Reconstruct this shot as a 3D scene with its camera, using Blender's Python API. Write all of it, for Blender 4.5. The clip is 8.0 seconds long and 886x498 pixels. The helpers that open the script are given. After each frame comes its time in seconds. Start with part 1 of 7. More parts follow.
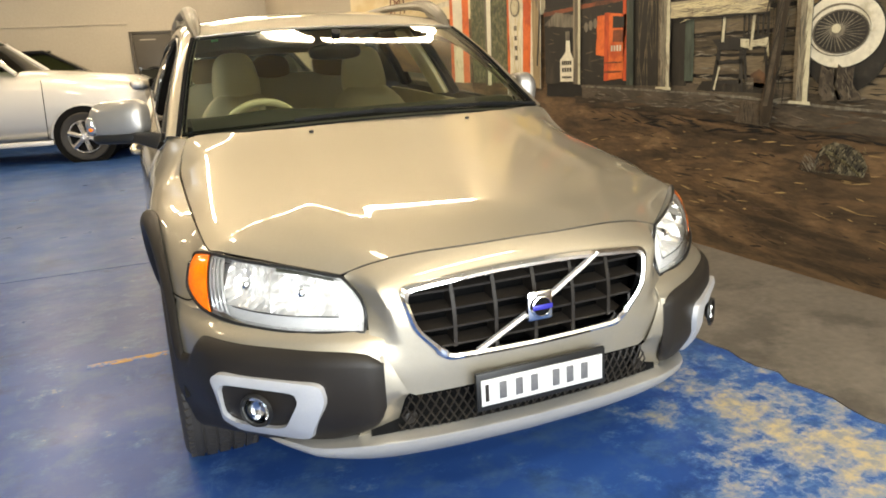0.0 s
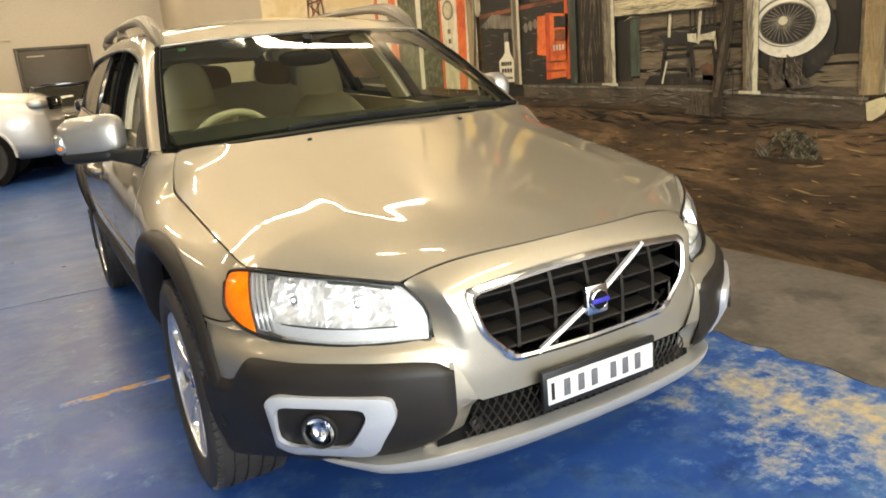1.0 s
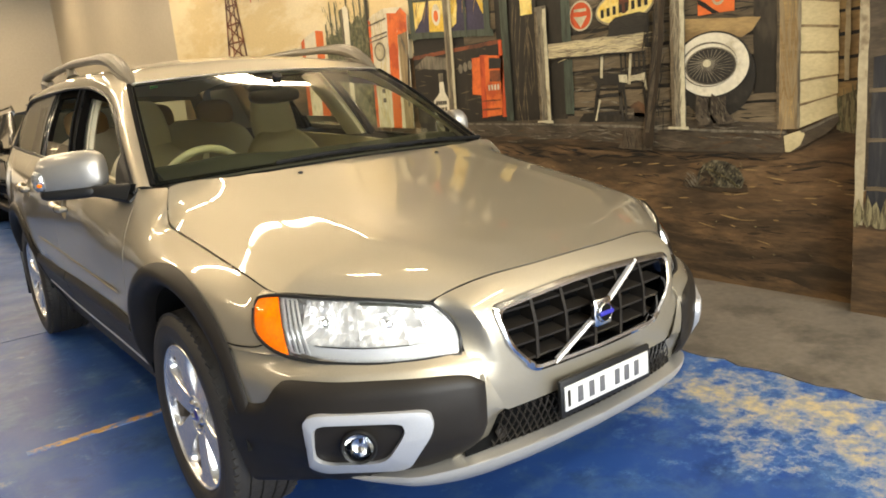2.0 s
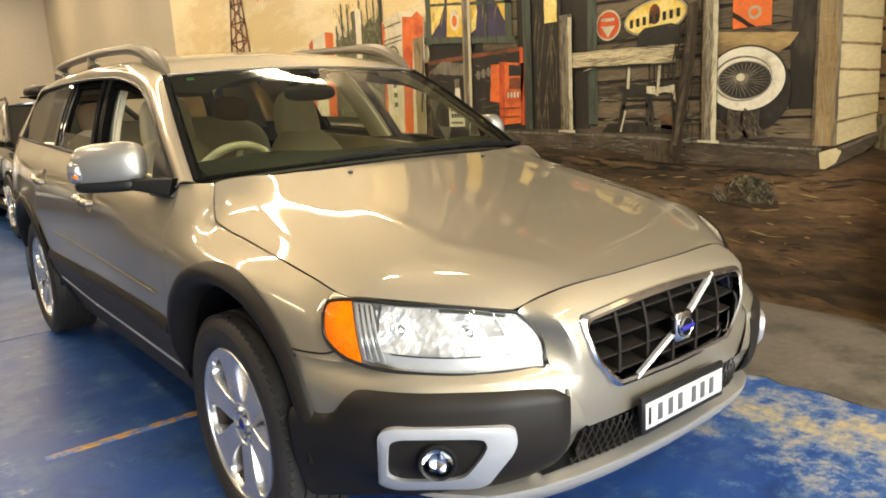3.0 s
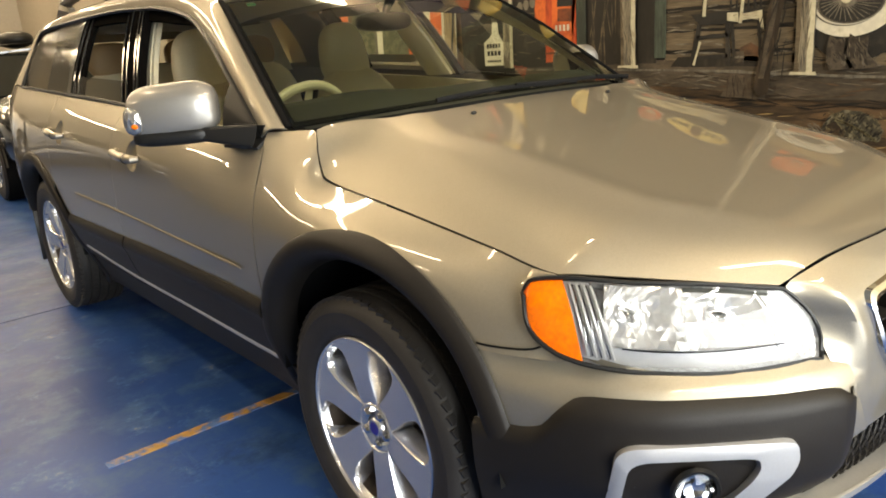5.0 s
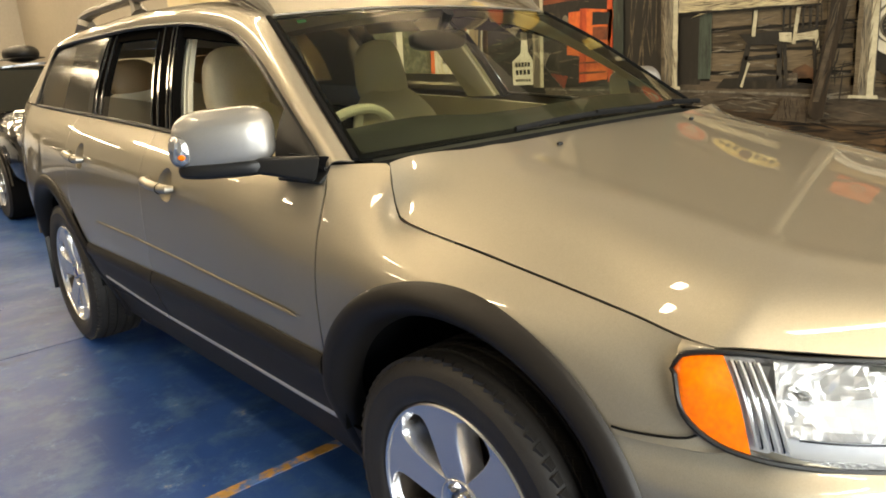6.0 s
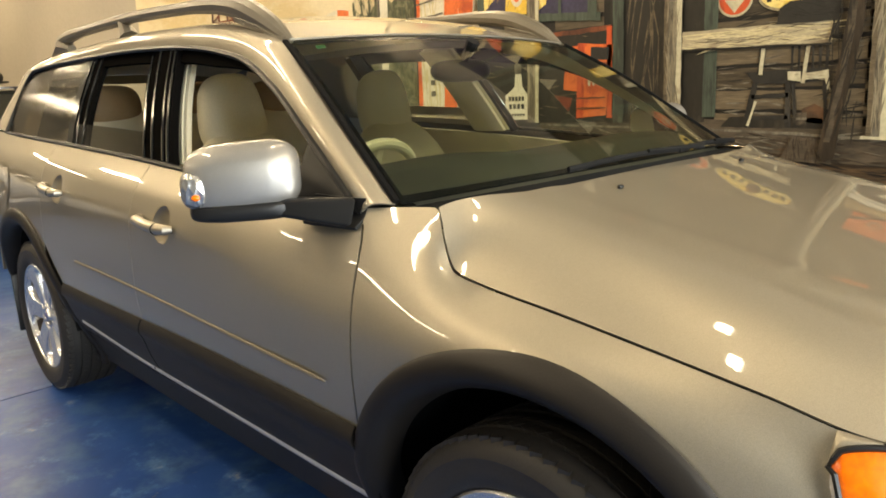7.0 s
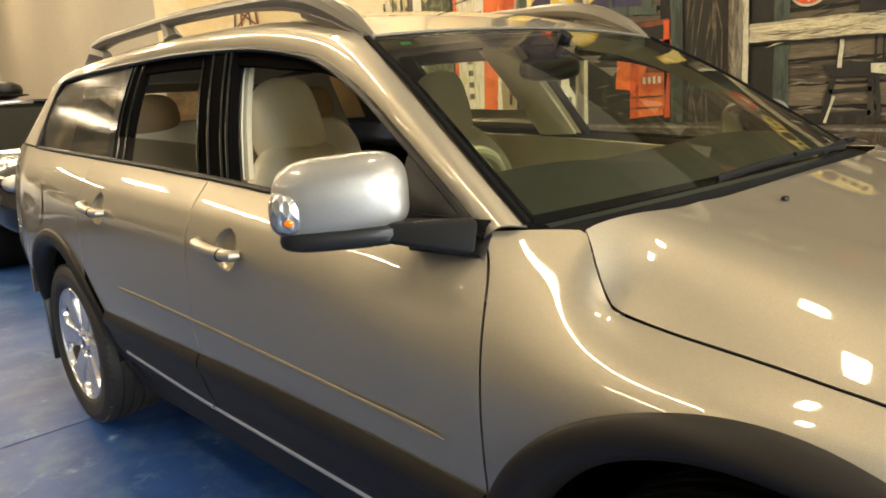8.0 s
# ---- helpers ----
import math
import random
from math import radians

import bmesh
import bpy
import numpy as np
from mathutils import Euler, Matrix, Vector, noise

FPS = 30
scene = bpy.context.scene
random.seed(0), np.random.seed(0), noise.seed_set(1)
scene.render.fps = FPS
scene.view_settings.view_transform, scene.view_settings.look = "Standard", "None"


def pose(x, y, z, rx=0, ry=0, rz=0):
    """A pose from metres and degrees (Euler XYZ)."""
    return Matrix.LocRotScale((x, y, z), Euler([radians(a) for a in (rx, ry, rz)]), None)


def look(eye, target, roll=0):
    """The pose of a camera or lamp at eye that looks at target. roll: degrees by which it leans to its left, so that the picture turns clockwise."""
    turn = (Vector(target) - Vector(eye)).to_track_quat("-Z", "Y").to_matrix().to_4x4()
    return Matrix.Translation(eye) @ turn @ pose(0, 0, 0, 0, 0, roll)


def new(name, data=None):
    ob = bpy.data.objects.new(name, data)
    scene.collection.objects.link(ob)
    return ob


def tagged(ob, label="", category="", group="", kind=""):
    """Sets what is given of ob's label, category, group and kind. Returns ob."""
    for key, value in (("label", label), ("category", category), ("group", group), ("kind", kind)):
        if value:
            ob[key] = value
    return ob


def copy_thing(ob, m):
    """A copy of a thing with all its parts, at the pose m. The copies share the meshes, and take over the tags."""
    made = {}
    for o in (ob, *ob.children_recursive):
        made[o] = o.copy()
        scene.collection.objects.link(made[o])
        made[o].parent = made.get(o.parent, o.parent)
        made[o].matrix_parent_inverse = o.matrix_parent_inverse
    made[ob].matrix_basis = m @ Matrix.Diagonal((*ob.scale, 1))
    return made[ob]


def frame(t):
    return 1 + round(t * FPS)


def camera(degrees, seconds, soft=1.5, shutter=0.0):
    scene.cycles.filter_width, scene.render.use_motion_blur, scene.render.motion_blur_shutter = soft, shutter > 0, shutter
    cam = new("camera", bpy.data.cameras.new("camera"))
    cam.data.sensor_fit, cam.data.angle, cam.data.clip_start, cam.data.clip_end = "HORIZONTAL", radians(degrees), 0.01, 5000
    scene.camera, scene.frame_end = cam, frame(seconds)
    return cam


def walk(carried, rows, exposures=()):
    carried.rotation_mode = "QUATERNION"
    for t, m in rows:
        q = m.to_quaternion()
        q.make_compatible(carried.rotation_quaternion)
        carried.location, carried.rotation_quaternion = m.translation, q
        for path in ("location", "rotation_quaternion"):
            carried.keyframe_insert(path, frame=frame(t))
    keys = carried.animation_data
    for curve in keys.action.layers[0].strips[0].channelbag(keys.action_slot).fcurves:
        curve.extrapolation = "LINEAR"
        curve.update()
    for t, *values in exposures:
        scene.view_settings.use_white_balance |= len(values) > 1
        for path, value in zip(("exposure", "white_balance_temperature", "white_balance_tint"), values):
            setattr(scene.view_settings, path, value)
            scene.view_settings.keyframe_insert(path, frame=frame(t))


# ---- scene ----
cam = camera(62.5, 8.0, soft=1.8)
PATH = [
    (0, (-0.855, -2.492, 1.243), (-0.158, -0.685, 0.743), -3.4),
    (0.5, (-1.008, -2.397, 1.231), (-0.249, -0.621, 0.71), -6.4),
    (1, (-1.174, -2.295, 1.249), (-0.245, -0.596, 0.747), -5.3),
    (1.5, (-1.334, -2.286, 1.243), (-0.295, -0.648, 0.756), -5.0),
    (1.7, (-1.411, -2.279, 1.262), (-0.303, -0.679, 0.801), -5.3),
    (2.8, (-1.621, -2.045, 1.254), (-0.399, -0.51, 0.866), -4.4),
    (3, (-1.646, -2.005, 1.25), (-0.432, -0.468, 0.849), -3.1),
    (3.5, (-1.706, -1.884, 1.226), (-0.468, -0.392, 0.737), -2.9),
    (4, (-1.771, -1.727, 1.223), (-0.388, -0.383, 0.693), -1.6),
    (4.5, (-1.784, -1.549, 1.205), (-0.466, -0.149, 0.656), -3.2),
    (5, (-1.743, -1.347, 1.215), (-0.506, 0.129, 0.673), -4.3),
    (5.2, (-1.734, -1.287, 1.218), (-0.51, 0.201, 0.681), -4.7),
    (6.5, (-1.752, -0.87, 1.257), (-0.455, 0.58, 0.792), -2.8),
    (7, (-1.741, -0.733, 1.253), (-0.397, 0.686, 0.827), -2.7),
    (7.5, (-1.714, -0.544, 1.257), (-0.41, 0.906, 0.816), -5.3),
    (8, (-1.723, -0.386, 1.258), (-0.401, 1.056, 0.844), -4.0),
]
walk(cam, [(t, look(eye, target, roll)) for t, eye, target, roll in PATH], [(0, 0.21, 7500, 11.5), (1.5, 0.16, 7600, 11.5), (3, 0.18, 7850, 12), (5, 0.08, 7900, 12), (6.5, 0.27, 7700, 10), (8, 0.29, 7650, 10)])
# world, lamps, exposure
world = bpy.data.worlds.new("hall_world")
scene.world = world
world.use_nodes = True
world.node_tree.nodes["Background"].inputs[0].default_value = (0.9, 0.92, 1.0, 1)
world.node_tree.nodes["Background"].inputs[1].default_value = 0.04
CEILING = 4.3
# rows of ceiling battens: x centre, y, length, turned (True: along y)
BATTENS = [(x, y, 1.5, 0) for x, y in ((-1.75, 3.65), (-0.05, 3.65), (1.55, 3.65), (-1.0, 8.4), (0.7, 8.4), (-1.0, 12.0), (0.7, 12.0), (-3.4, 14.6), (-1.0, 15.2), (0.9, 15.2), (0.9, -2.3), (-1.1, -3.3))]
BATTENS += [(-2.6, y, 1.5, 1) for y in (5.8, 7.5, 10.2)] + [(-2.5, 1.5, 0.9, 1), (-0.5, 0.1, 0.35, 0), (0.45, 0.3, 0.35, 0)]
# unseen row further left, added as fill for the car's flank
BATTENS += [(-5.4, y, 1.5, 1) for y in (2.4, 5.4, 8.4)]
# unseen cool battens, added as fill to whiten the nose and front floor
COOL_FILL_BATTENS = [(x, y, 1.5, 0) for x in (-0.9, 1.0) for y in (-4.4, -6.2)]
LAMP_WATTS = 40.5
LAMP_TINT = (1.0, 0.83, 0.58)
DOOR_WATTS = 1170.0  # cool daylight from an unseen opening, assumed behind the camera


# ---------- materials ----------
def nodes_of(m):
    m.use_nodes = True
    return m.node_tree.nodes, m.node_tree.links


def mat(name, colour, rough=0.5, metal=0.0, vary=0.12, scale=6.0, fine=60.0, bump=0.0, coat=0.0, stretch=(1, 1, 1), spec=0.5, per_piece=0.0, second=None, second_at=0.55, second_scale=3.0):
    """A painted or plain surface: colour with wide and fine variation, some relief, and an optional second colour in patches."""
    m = bpy.data.materials.new(name)
    n, l = nodes_of(m)
    b = n["Principled BSDF"]
    b.inputs["Roughness"].default_value, b.inputs["Metallic"].default_value = rough, metal
    b.inputs["Coat Weight"].default_value, b.inputs["Coat Roughness"].default_value = coat, 0.03
    b.inputs["Specular IOR Level"].default_value = spec
    tc = n.new("ShaderNodeTexCoord")
    mp = n.new("ShaderNodeMapping")
    mp.inputs["Scale"].default_value = stretch
    l.new(tc.outputs["Object"], mp.inputs["Vector"])
    wide, small = n.new("ShaderNodeTexNoise"), n.new("ShaderNodeTexNoise")
    wide.inputs["Scale"].default_value, wide.inputs["Detail"].default_value = scale, 4
    small.inputs["Scale"].default_value, small.inputs["Detail"].default_value = fine, 3
    for t in (wide, small):
        l.new(mp.outputs[0], t.inputs["Vector"])
    add = n.new("ShaderNodeMath")
    add.operation = "ADD"
    l.new(wide.outputs[0], add.inputs[0])
    l.new(small.outputs[0], add.inputs[1])
    lift = n.new("ShaderNodeMapRange")
    lift.inputs["From Min"].default_value, lift.inputs["From Max"].default_value = 0.6, 1.4
    lift.inputs["To Min"].default_value, lift.inputs["To Max"].default_value = 1 - vary, 1 + vary
    l.new(add.outputs[0], lift.inputs["Value"])
    base = n.new("ShaderNodeRGB")
    base.outputs[0].default_value = (*colour, 1)
    out = base.outputs[0]
    if second:
        patch = n.new("ShaderNodeTexNoise")
        patch.inputs["Scale"].default_value, patch.inputs["Detail"].default_value = second_scale, 6
        patch.inputs["Roughness"].default_value = 0.65
        l.new(mp.outputs[0], patch.inputs["Vector"])
        cut = n.new("ShaderNodeMapRange")
        cut.inputs["From Min"].default_value, cut.inputs["From Max"].default_value = second_at - 0.05, second_at + 0.05
        l.new(patch.outputs[0], cut.inputs["Value"])
        mix = n.new("ShaderNodeMix")
        mix.data_type = "RGBA"
        mix.inputs[7].default_value = (*second, 1)
        l.new(cut.outputs[0], mix.inputs[0])
        l.new(out, mix.inputs[6])
        out = mix.outputs[2]
    if per_piece:
        info = n.new("ShaderNodeObjectInfo")
        pr = n.new("ShaderNodeMapRange")
        pr.inputs["To Min"].default_value, pr.inputs["To Max"].default_value = 1 - per_piece, 1 + per_piece
        l.new(info.outputs["Random"], pr.inputs["Value"])
        mul = n.new("ShaderNodeMath")
        mul.operation = "MULTIPLY"
        l.new(lift.outputs[0], mul.inputs[0])
        l.new(pr.outputs[0], mul.inputs[1])
        gain = mul.outputs[0]
    else:
        gain = lift.outputs[0]
    sc = n.new("ShaderNodeVectorMath")
    sc.operation = "SCALE"
    l.new(out, sc.inputs[0])
    l.new(gain, sc.inputs["Scale"])
    l.new(sc.outputs[0], b.inputs["Base Color"])
    if bump:
        bp = n.new("ShaderNodeBump")
        bp.inputs["Strength"].default_value, bp.inputs["Distance"].default_value = bump, 0.004
        l.new(add.outputs[0], bp.inputs["Height"])
        l.new(bp.outputs[0], b.inputs["Normal"])
    return m


def car_paint(name, colour, metal=0.8, rough=0.48):
    """Metallic base with fine flake under a clear coat."""
    m = bpy.data.materials.new(name)
    n, l = nodes_of(m)
    b = n["Principled BSDF"]
    b.inputs["Metallic"].default_value, b.inputs["Roughness"].default_value = metal, rough
    b.inputs["Coat Weight"].default_value, b.inputs["Coat Roughness"].default_value = 1.0, 0.025
    b.inputs["Coat IOR"].default_value = 1.52
    tc = n.new("ShaderNodeTexCoord")
    flake = n.new("ShaderNodeTexVoronoi")
    flake.inputs["Scale"].default_value = 1400
    dust = n.new("ShaderNodeTexNoise")
    dust.inputs["Scale"].default_value, dust.inputs["Detail"].default_value = 2.5, 5
    l.new(tc.outputs["Object"], flake.inputs["Vector"])
    l.new(tc.outputs["Object"], dust.inputs["Vector"])
    sep = n.new("ShaderNodeSeparateColor")
    l.new(flake.outputs["Color"], sep.inputs[0])
    a = n.new("ShaderNodeMapRange")
    a.inputs["To Min"].default_value, a.inputs["To Max"].default_value = 0.88, 1.12
    l.new(sep.outputs[0], a.inputs["Value"])
    sc = n.new("ShaderNodeVectorMath")
    sc.operation = "SCALE"
    sc.inputs[0].default_value = colour
    l.new(a.outputs[0], sc.inputs["Scale"])
    l.new(sc.outputs[0], b.inputs["Base Color"])
    d = n.new("ShaderNodeMapRange")
    d.inputs["To Min"].default_value, d.inputs["To Max"].default_value = 0.004, 0.022
    l.new(dust.outputs[0], d.inputs["Value"])
    l.new(d.outputs[0], b.inputs["Coat Roughness"])
    return m


def glass(name, tint=(0.9, 0.95, 0.92), ior=1.5, rough=0.0):
    """A thin pane: tinted see-through, with a mirror share that grows at a slant."""
    m = bpy.data.materials.new(name)
    n, l = nodes_of(m)
    n.remove(n["Principled BSDF"])
    t, g, mix, fr = n.new("ShaderNodeBsdfTransparent"), n.new("ShaderNodeBsdfGlossy"), n.new("ShaderNodeMixShader"), n.new("ShaderNodeFresnel")
    t.inputs[0].default_value = (*tint, 1)
    g.inputs["Roughness"].default_value = rough
    fr.inputs["IOR"].default_value = ior
    l.new(fr.outputs[0], mix.inputs[0])
    l.new(t.outputs[0], mix.inputs[1])
    l.new(g.outputs[0], mix.inputs[2])
    l.new(mix.outputs[0], n["Material Output"].inputs[0])
    return m


def glow(name, colour, strength):
    m = bpy.data.materials.new(name)
    n, l = nodes_of(m)
    n.remove(n["Principled BSDF"])
    e = n.new("ShaderNodeEmission")
    e.inputs[0].default_value, e.inputs[1].default_value = (*colour, 1), strength
    l.new(e.outputs[0], n["Material Output"].inputs[0])
    return m


PAINT = car_paint("gold_metallic_paint", (0.345, 0.308, 0.241), 0.8, 0.47)
SILVER = car_paint("silver_metallic_paint", (0.26, 0.248, 0.228), 0.65, 0.45)
BLACK_PAINT = car_paint("black_paint", (0.012, 0.012, 0.013), 0.2, 0.2)
WHITE_PAINT = car_paint("pale_silver_paint", (0.56, 0.55, 0.53), 0.5, 0.5)
RAIL = mat("bronze_grey_rail_plastic", (0.120, 0.100, 0.070), 0.38, 0.1, 0.1, 9, 300, 0.04)
CLAD = mat("dark_grey_plastic", (0.0135, 0.0112, 0.0092), 0.46, 0, 0.18, 9, 300, 0.08, spec=0.22)
BLACK = mat("black_plastic", (0.010, 0.010, 0.010), 0.38, 0, 0.15, 12, 200, 0.03, spec=0.25)
# near black for underbody, wells and cabins, their shade put into the colour
VOID = mat("unlit_hollow_black", (0.006, 0.006, 0.006), 0.9, 0, 0.2, spec=0.1)
MATTE_SILVER = mat("satin_silver_plastic", (0.50, 0.50, 0.505), 0.36, 0.5, 0.05, 8, 200)
CHROME = mat("chrome", (0.82, 0.82, 0.82), 0.07, 1.0, 0.03)
ALLOY = mat("polished_alloy", (0.70, 0.70, 0.71), 0.27, 0.85, 0.06, 10, 120)
RUBBER = mat("tyre_rubber", (0.019, 0.0165, 0.0145), 0.6, 0, 0.2, 14, 160, 0.15)
GAP = mat("panel_gap_black", (0.004, 0.004, 0.004), 0.9, 0, 0.1, spec=0.08)
PANE = glass("window_glass", (0.88, 0.92, 0.88), 1.5)
SCREEN = glass("windscreen_glass", (0.87, 0.95, 0.81), 1.62)
PRIVACY = glass("quarter_glass", (0.36, 0.32, 0.26), 1.55, 0.12)
CLEAR = glass("lamp_lens", (0.95, 0.95, 0.95), 1.45)
AMBER = mat("amber_lens", (0.86, 0.150, 0.003), 0.3, 0, 0.25, 30, 120, 0.1, 0.7, spec=0.2)
LEATHER = mat("beige_leather", (0.80, 0.75, 0.57), 0.45, 0, 0.1, 7, 220, 0.12)
BROWN = mat("brown_leather", (0.40, 0.28, 0.15), 0.5, 0, 0.12, 7, 200, 0.1)
TRIM_TAN = mat("tan_trim", (0.74, 0.67, 0.49), 0.6, 0, 0.1, 7, 200, 0.06)
DASH = mat("dark_green_grey_dash", (0.055, 0.056, 0.045), 0.6, 0, 0.12, 8, 260, 0.1)
PLATE_WHITE = mat("plate_white", (0.46, 0.46, 0.45), 0.35, 0, 0.05)
DISC_STEEL = mat("brake_disc_steel", (0.20, 0.15, 0.11), 0.4, 0.8, 0.2)
# rim barrel with its shade put into the colour, so the spoke openings stay dark
SHADED_BARREL = mat("shaded_brown_barrel", (0.055, 0.040, 0.028), 0.6, 0.3, 0.25, 10, 120)
WIPER = mat("matt_black_wiper", (0.009, 0.009, 0.009), 0.75, 0, 0.2, 12, 200, spec=0.1)
PLATE_INK = mat("worn_plate_ink", (0.075, 0.075, 0.08), 0.5, 0, 0.3, 60, 300)
BADGE_BLUE = mat("badge_blue", (0.03, 0.03, 0.28), 0.25, 0.2, 0.05)
LAMP_BRIGHT = mat("headlamp_reflector", (0.76, 0.75, 0.73), 0.28, 0.2, 0.08, 20, 90, 0.05)
SKID = mat("satin_skid_plate", (0.46, 0.44, 0.405), 0.36, 0.6, 0.06, 8, 200)


def facets(name, tone=0.90, metal=0.45):
    """Bright reflector cut into many small facets."""
    m = mat(name, (tone, tone, tone * 0.99), 0.26, metal, 0.1, 20, 90)
    n, l = nodes_of(m)
    v, b, tc = n.new("ShaderNodeTexVoronoi"), n.new("ShaderNodeBump"), n.new("ShaderNodeTexCoord")
    v.inputs["Scale"].default_value = 55
    mp = n.new("ShaderNodeMapping")
    mp.inputs["Scale"].default_value = (1.6, 1.6, 0.7)
    l.new(tc.outputs["Object"], mp.inputs["Vector"])
    l.new(mp.outputs[0], v.inputs["Vector"])
    b.inputs["Strength"].default_value, b.inputs["Distance"].default_value = 0.45, 0.013
    l.new(v.outputs["Distance"], b.inputs["Height"])
    l.new(b.outputs[0], n["Principled BSDF"].inputs["Normal"])
    return m


LAMP_FACET = facets("faceted_reflector")
LAMP_CUT = mat("cut_reflector", (0.90, 0.89, 0.87), 0.18, 0.62, 0.08, 20, 90)
REPEATER = facets("clear_repeater_lens", 0.40, 0.8)
PILLAR = mat("satin_black_pillar_trim", (0.006, 0.0055, 0.005), 0.6, 0, 0.15, 6, 90, 0.03, spec=0.0)
TAN_STRIP = mat("tan_moulding", (0.19, 0.158, 0.11), 0.6, 0.1, 0.1, 9, 90)
GLOSS_BLACK = mat("gloss_black_trim", (0.006, 0.006, 0.006), 0.12, 0, 0.05, 8, 60, 0, 0.6)
TUBE = glow("tube_light", (1.0, 0.93, 0.78), 26.0)


# ---------- mesh helpers ----------
def part(name, bm, material, parent=None, label="", smooth=True, angle=32, kind=""):
    """Links a bmesh as one mesh object, under a thing or a part if parent is given."""
    me = bpy.data.meshes.new(name)
    bmesh.ops.recalc_face_normals(bm, faces=bm.faces)
    bm.to_mesh(me)
    bm.free()
    me.materials.append(material)
    if smooth:
        me.shade_smooth()
        me.set_sharp_from_angle(angle=radians(angle))
    ob = new(name, me)
    if parent:
        ob.parent = parent
        if parent.type == "EMPTY":
            ob.matrix_parent_inverse = parent.matrix_basis.inverted()
    return tagged(ob, label, kind=kind)


def thing(name, place, label, category, group="", kind=""):
    e = new(name)
    e.empty_display_size = 0.1
    e.matrix_basis = Matrix.Translation(place)
    return tagged(e, label, category, group, kind)


def curve(xs, ys):
    """A smooth curve through knots (monotone cubic), as a function."""
    xs, ys = np.array(xs, float), np.array(ys, float)
    h, d = np.diff(xs), np.diff(ys) / np.diff(xs)
    m = np.zeros(len(xs))
    m[0], m[-1] = d[0], d[-1]
    for i in range(1, len(xs) - 1):
        if d[i - 1] * d[i] > 0:
            a, b = 2 * h[i] + h[i - 1], h[i] + 2 * h[i - 1]
            m[i] = (a + b) / (a / d[i - 1] + b / d[i])

    def f(x):
        x = min(max(x, xs[0]), xs[-1])
        i = min(int(np.searchsorted(xs, x, "right")) - 1, len(xs) - 2)
        t = (x - xs[i]) / h[i]
        return float(ys[i] * (1 + 2 * t) * (1 - t) ** 2 + m[i] * h[i] * t * (1 - t) ** 2 + ys[i + 1] * t * t * (3 - 2 * t) + m[i + 1] * h[i] * t * t * (t - 1))
    return f


def rail3(points):
    """A smooth space curve through points, over 0 to 1."""
    p = np.array(points, float)
    s = np.r_[0, np.cumsum(np.linalg.norm(np.diff(p, axis=0), axis=1))]
    s /= s[-1]
    fs = [curve(s, p[:, k]) for k in range(3)]
    return lambda u: Vector((fs[0](u), fs[1](u), fs[2](u)))


def lin(a, b, n):
    return [a + (b - a) * i / n for i in range(n + 1)]


def sheet(us, vs, f, thick=0.0, relax=0, mask=None):
    """A grid of f(u, v); thick gives it a back and edges (towards the inside, by its own normals)."""
    bm = bmesh.new()
    p = np.array([[tuple(f(u, v)) for v in vs] for u in us])
    if relax:  # eases bumps out of the inner part, the edges stay
        k = np.array([[mask(u, v) if mask else 1.0 for v in vs] for u in us])[1:-1, 1:-1, None] * 0.5
        for _ in range(relax):
            p[1:-1, 1:-1] += k * ((p[2:, 1:-1] + p[:-2, 1:-1] + p[1:-1, 2:] + p[1:-1, :-2]) / 4 - p[1:-1, 1:-1])
    g = [[bm.verts.new(c) for c in row] for row in p]
    for i in range(len(us) - 1):
        for j in range(len(vs) - 1):
            q = [g[i][j], g[i + 1][j], g[i + 1][j + 1], g[i][j + 1]]
            if len({tuple(round(c, 5) for c in v.co) for v in q}) >= 3:
                try:
                    bm.faces.new(q)
                except ValueError:
                    pass
    bmesh.ops.remove_doubles(bm, verts=bm.verts, dist=0.0002)
    if thick:
        bmesh.ops.recalc_face_normals(bm, faces=bm.faces)
        bmesh.ops.solidify(bm, geom=bm.faces[:], thickness=thick)
    return bm


def flip(bm):
    """The mirror image across the car's middle plane."""
    c = bm.copy()
    for v in c.verts:
        v.co.x = -v.co.x
    bmesh.ops.reverse_faces(c, faces=c.faces)
    return c


def box(x0, x1, y0, y1, z0, z1, bevel=0.0, seg=2, bm=None):
    bm = bm or bmesh.new()
    m = Matrix.Translation(((x0 + x1) / 2, (y0 + y1) / 2, (z0 + z1) / 2)) @ Matrix.Diagonal((abs(x1 - x0), abs(y1 - y0), abs(z1 - z0), 1))
    r = bmesh.ops.create_cube(bm, size=1, matrix=m)
    if bevel:
        es = list({e for v in r["verts"] for e in v.link_edges})
        bmesh.ops.bevel(bm, geom=es, offset=bevel, segments=seg, profile=0.5, affect="EDGES")
    return bm


def turned(bm, m):
    bmesh.ops.transform(bm, matrix=m, verts=bm.verts)
    return bm


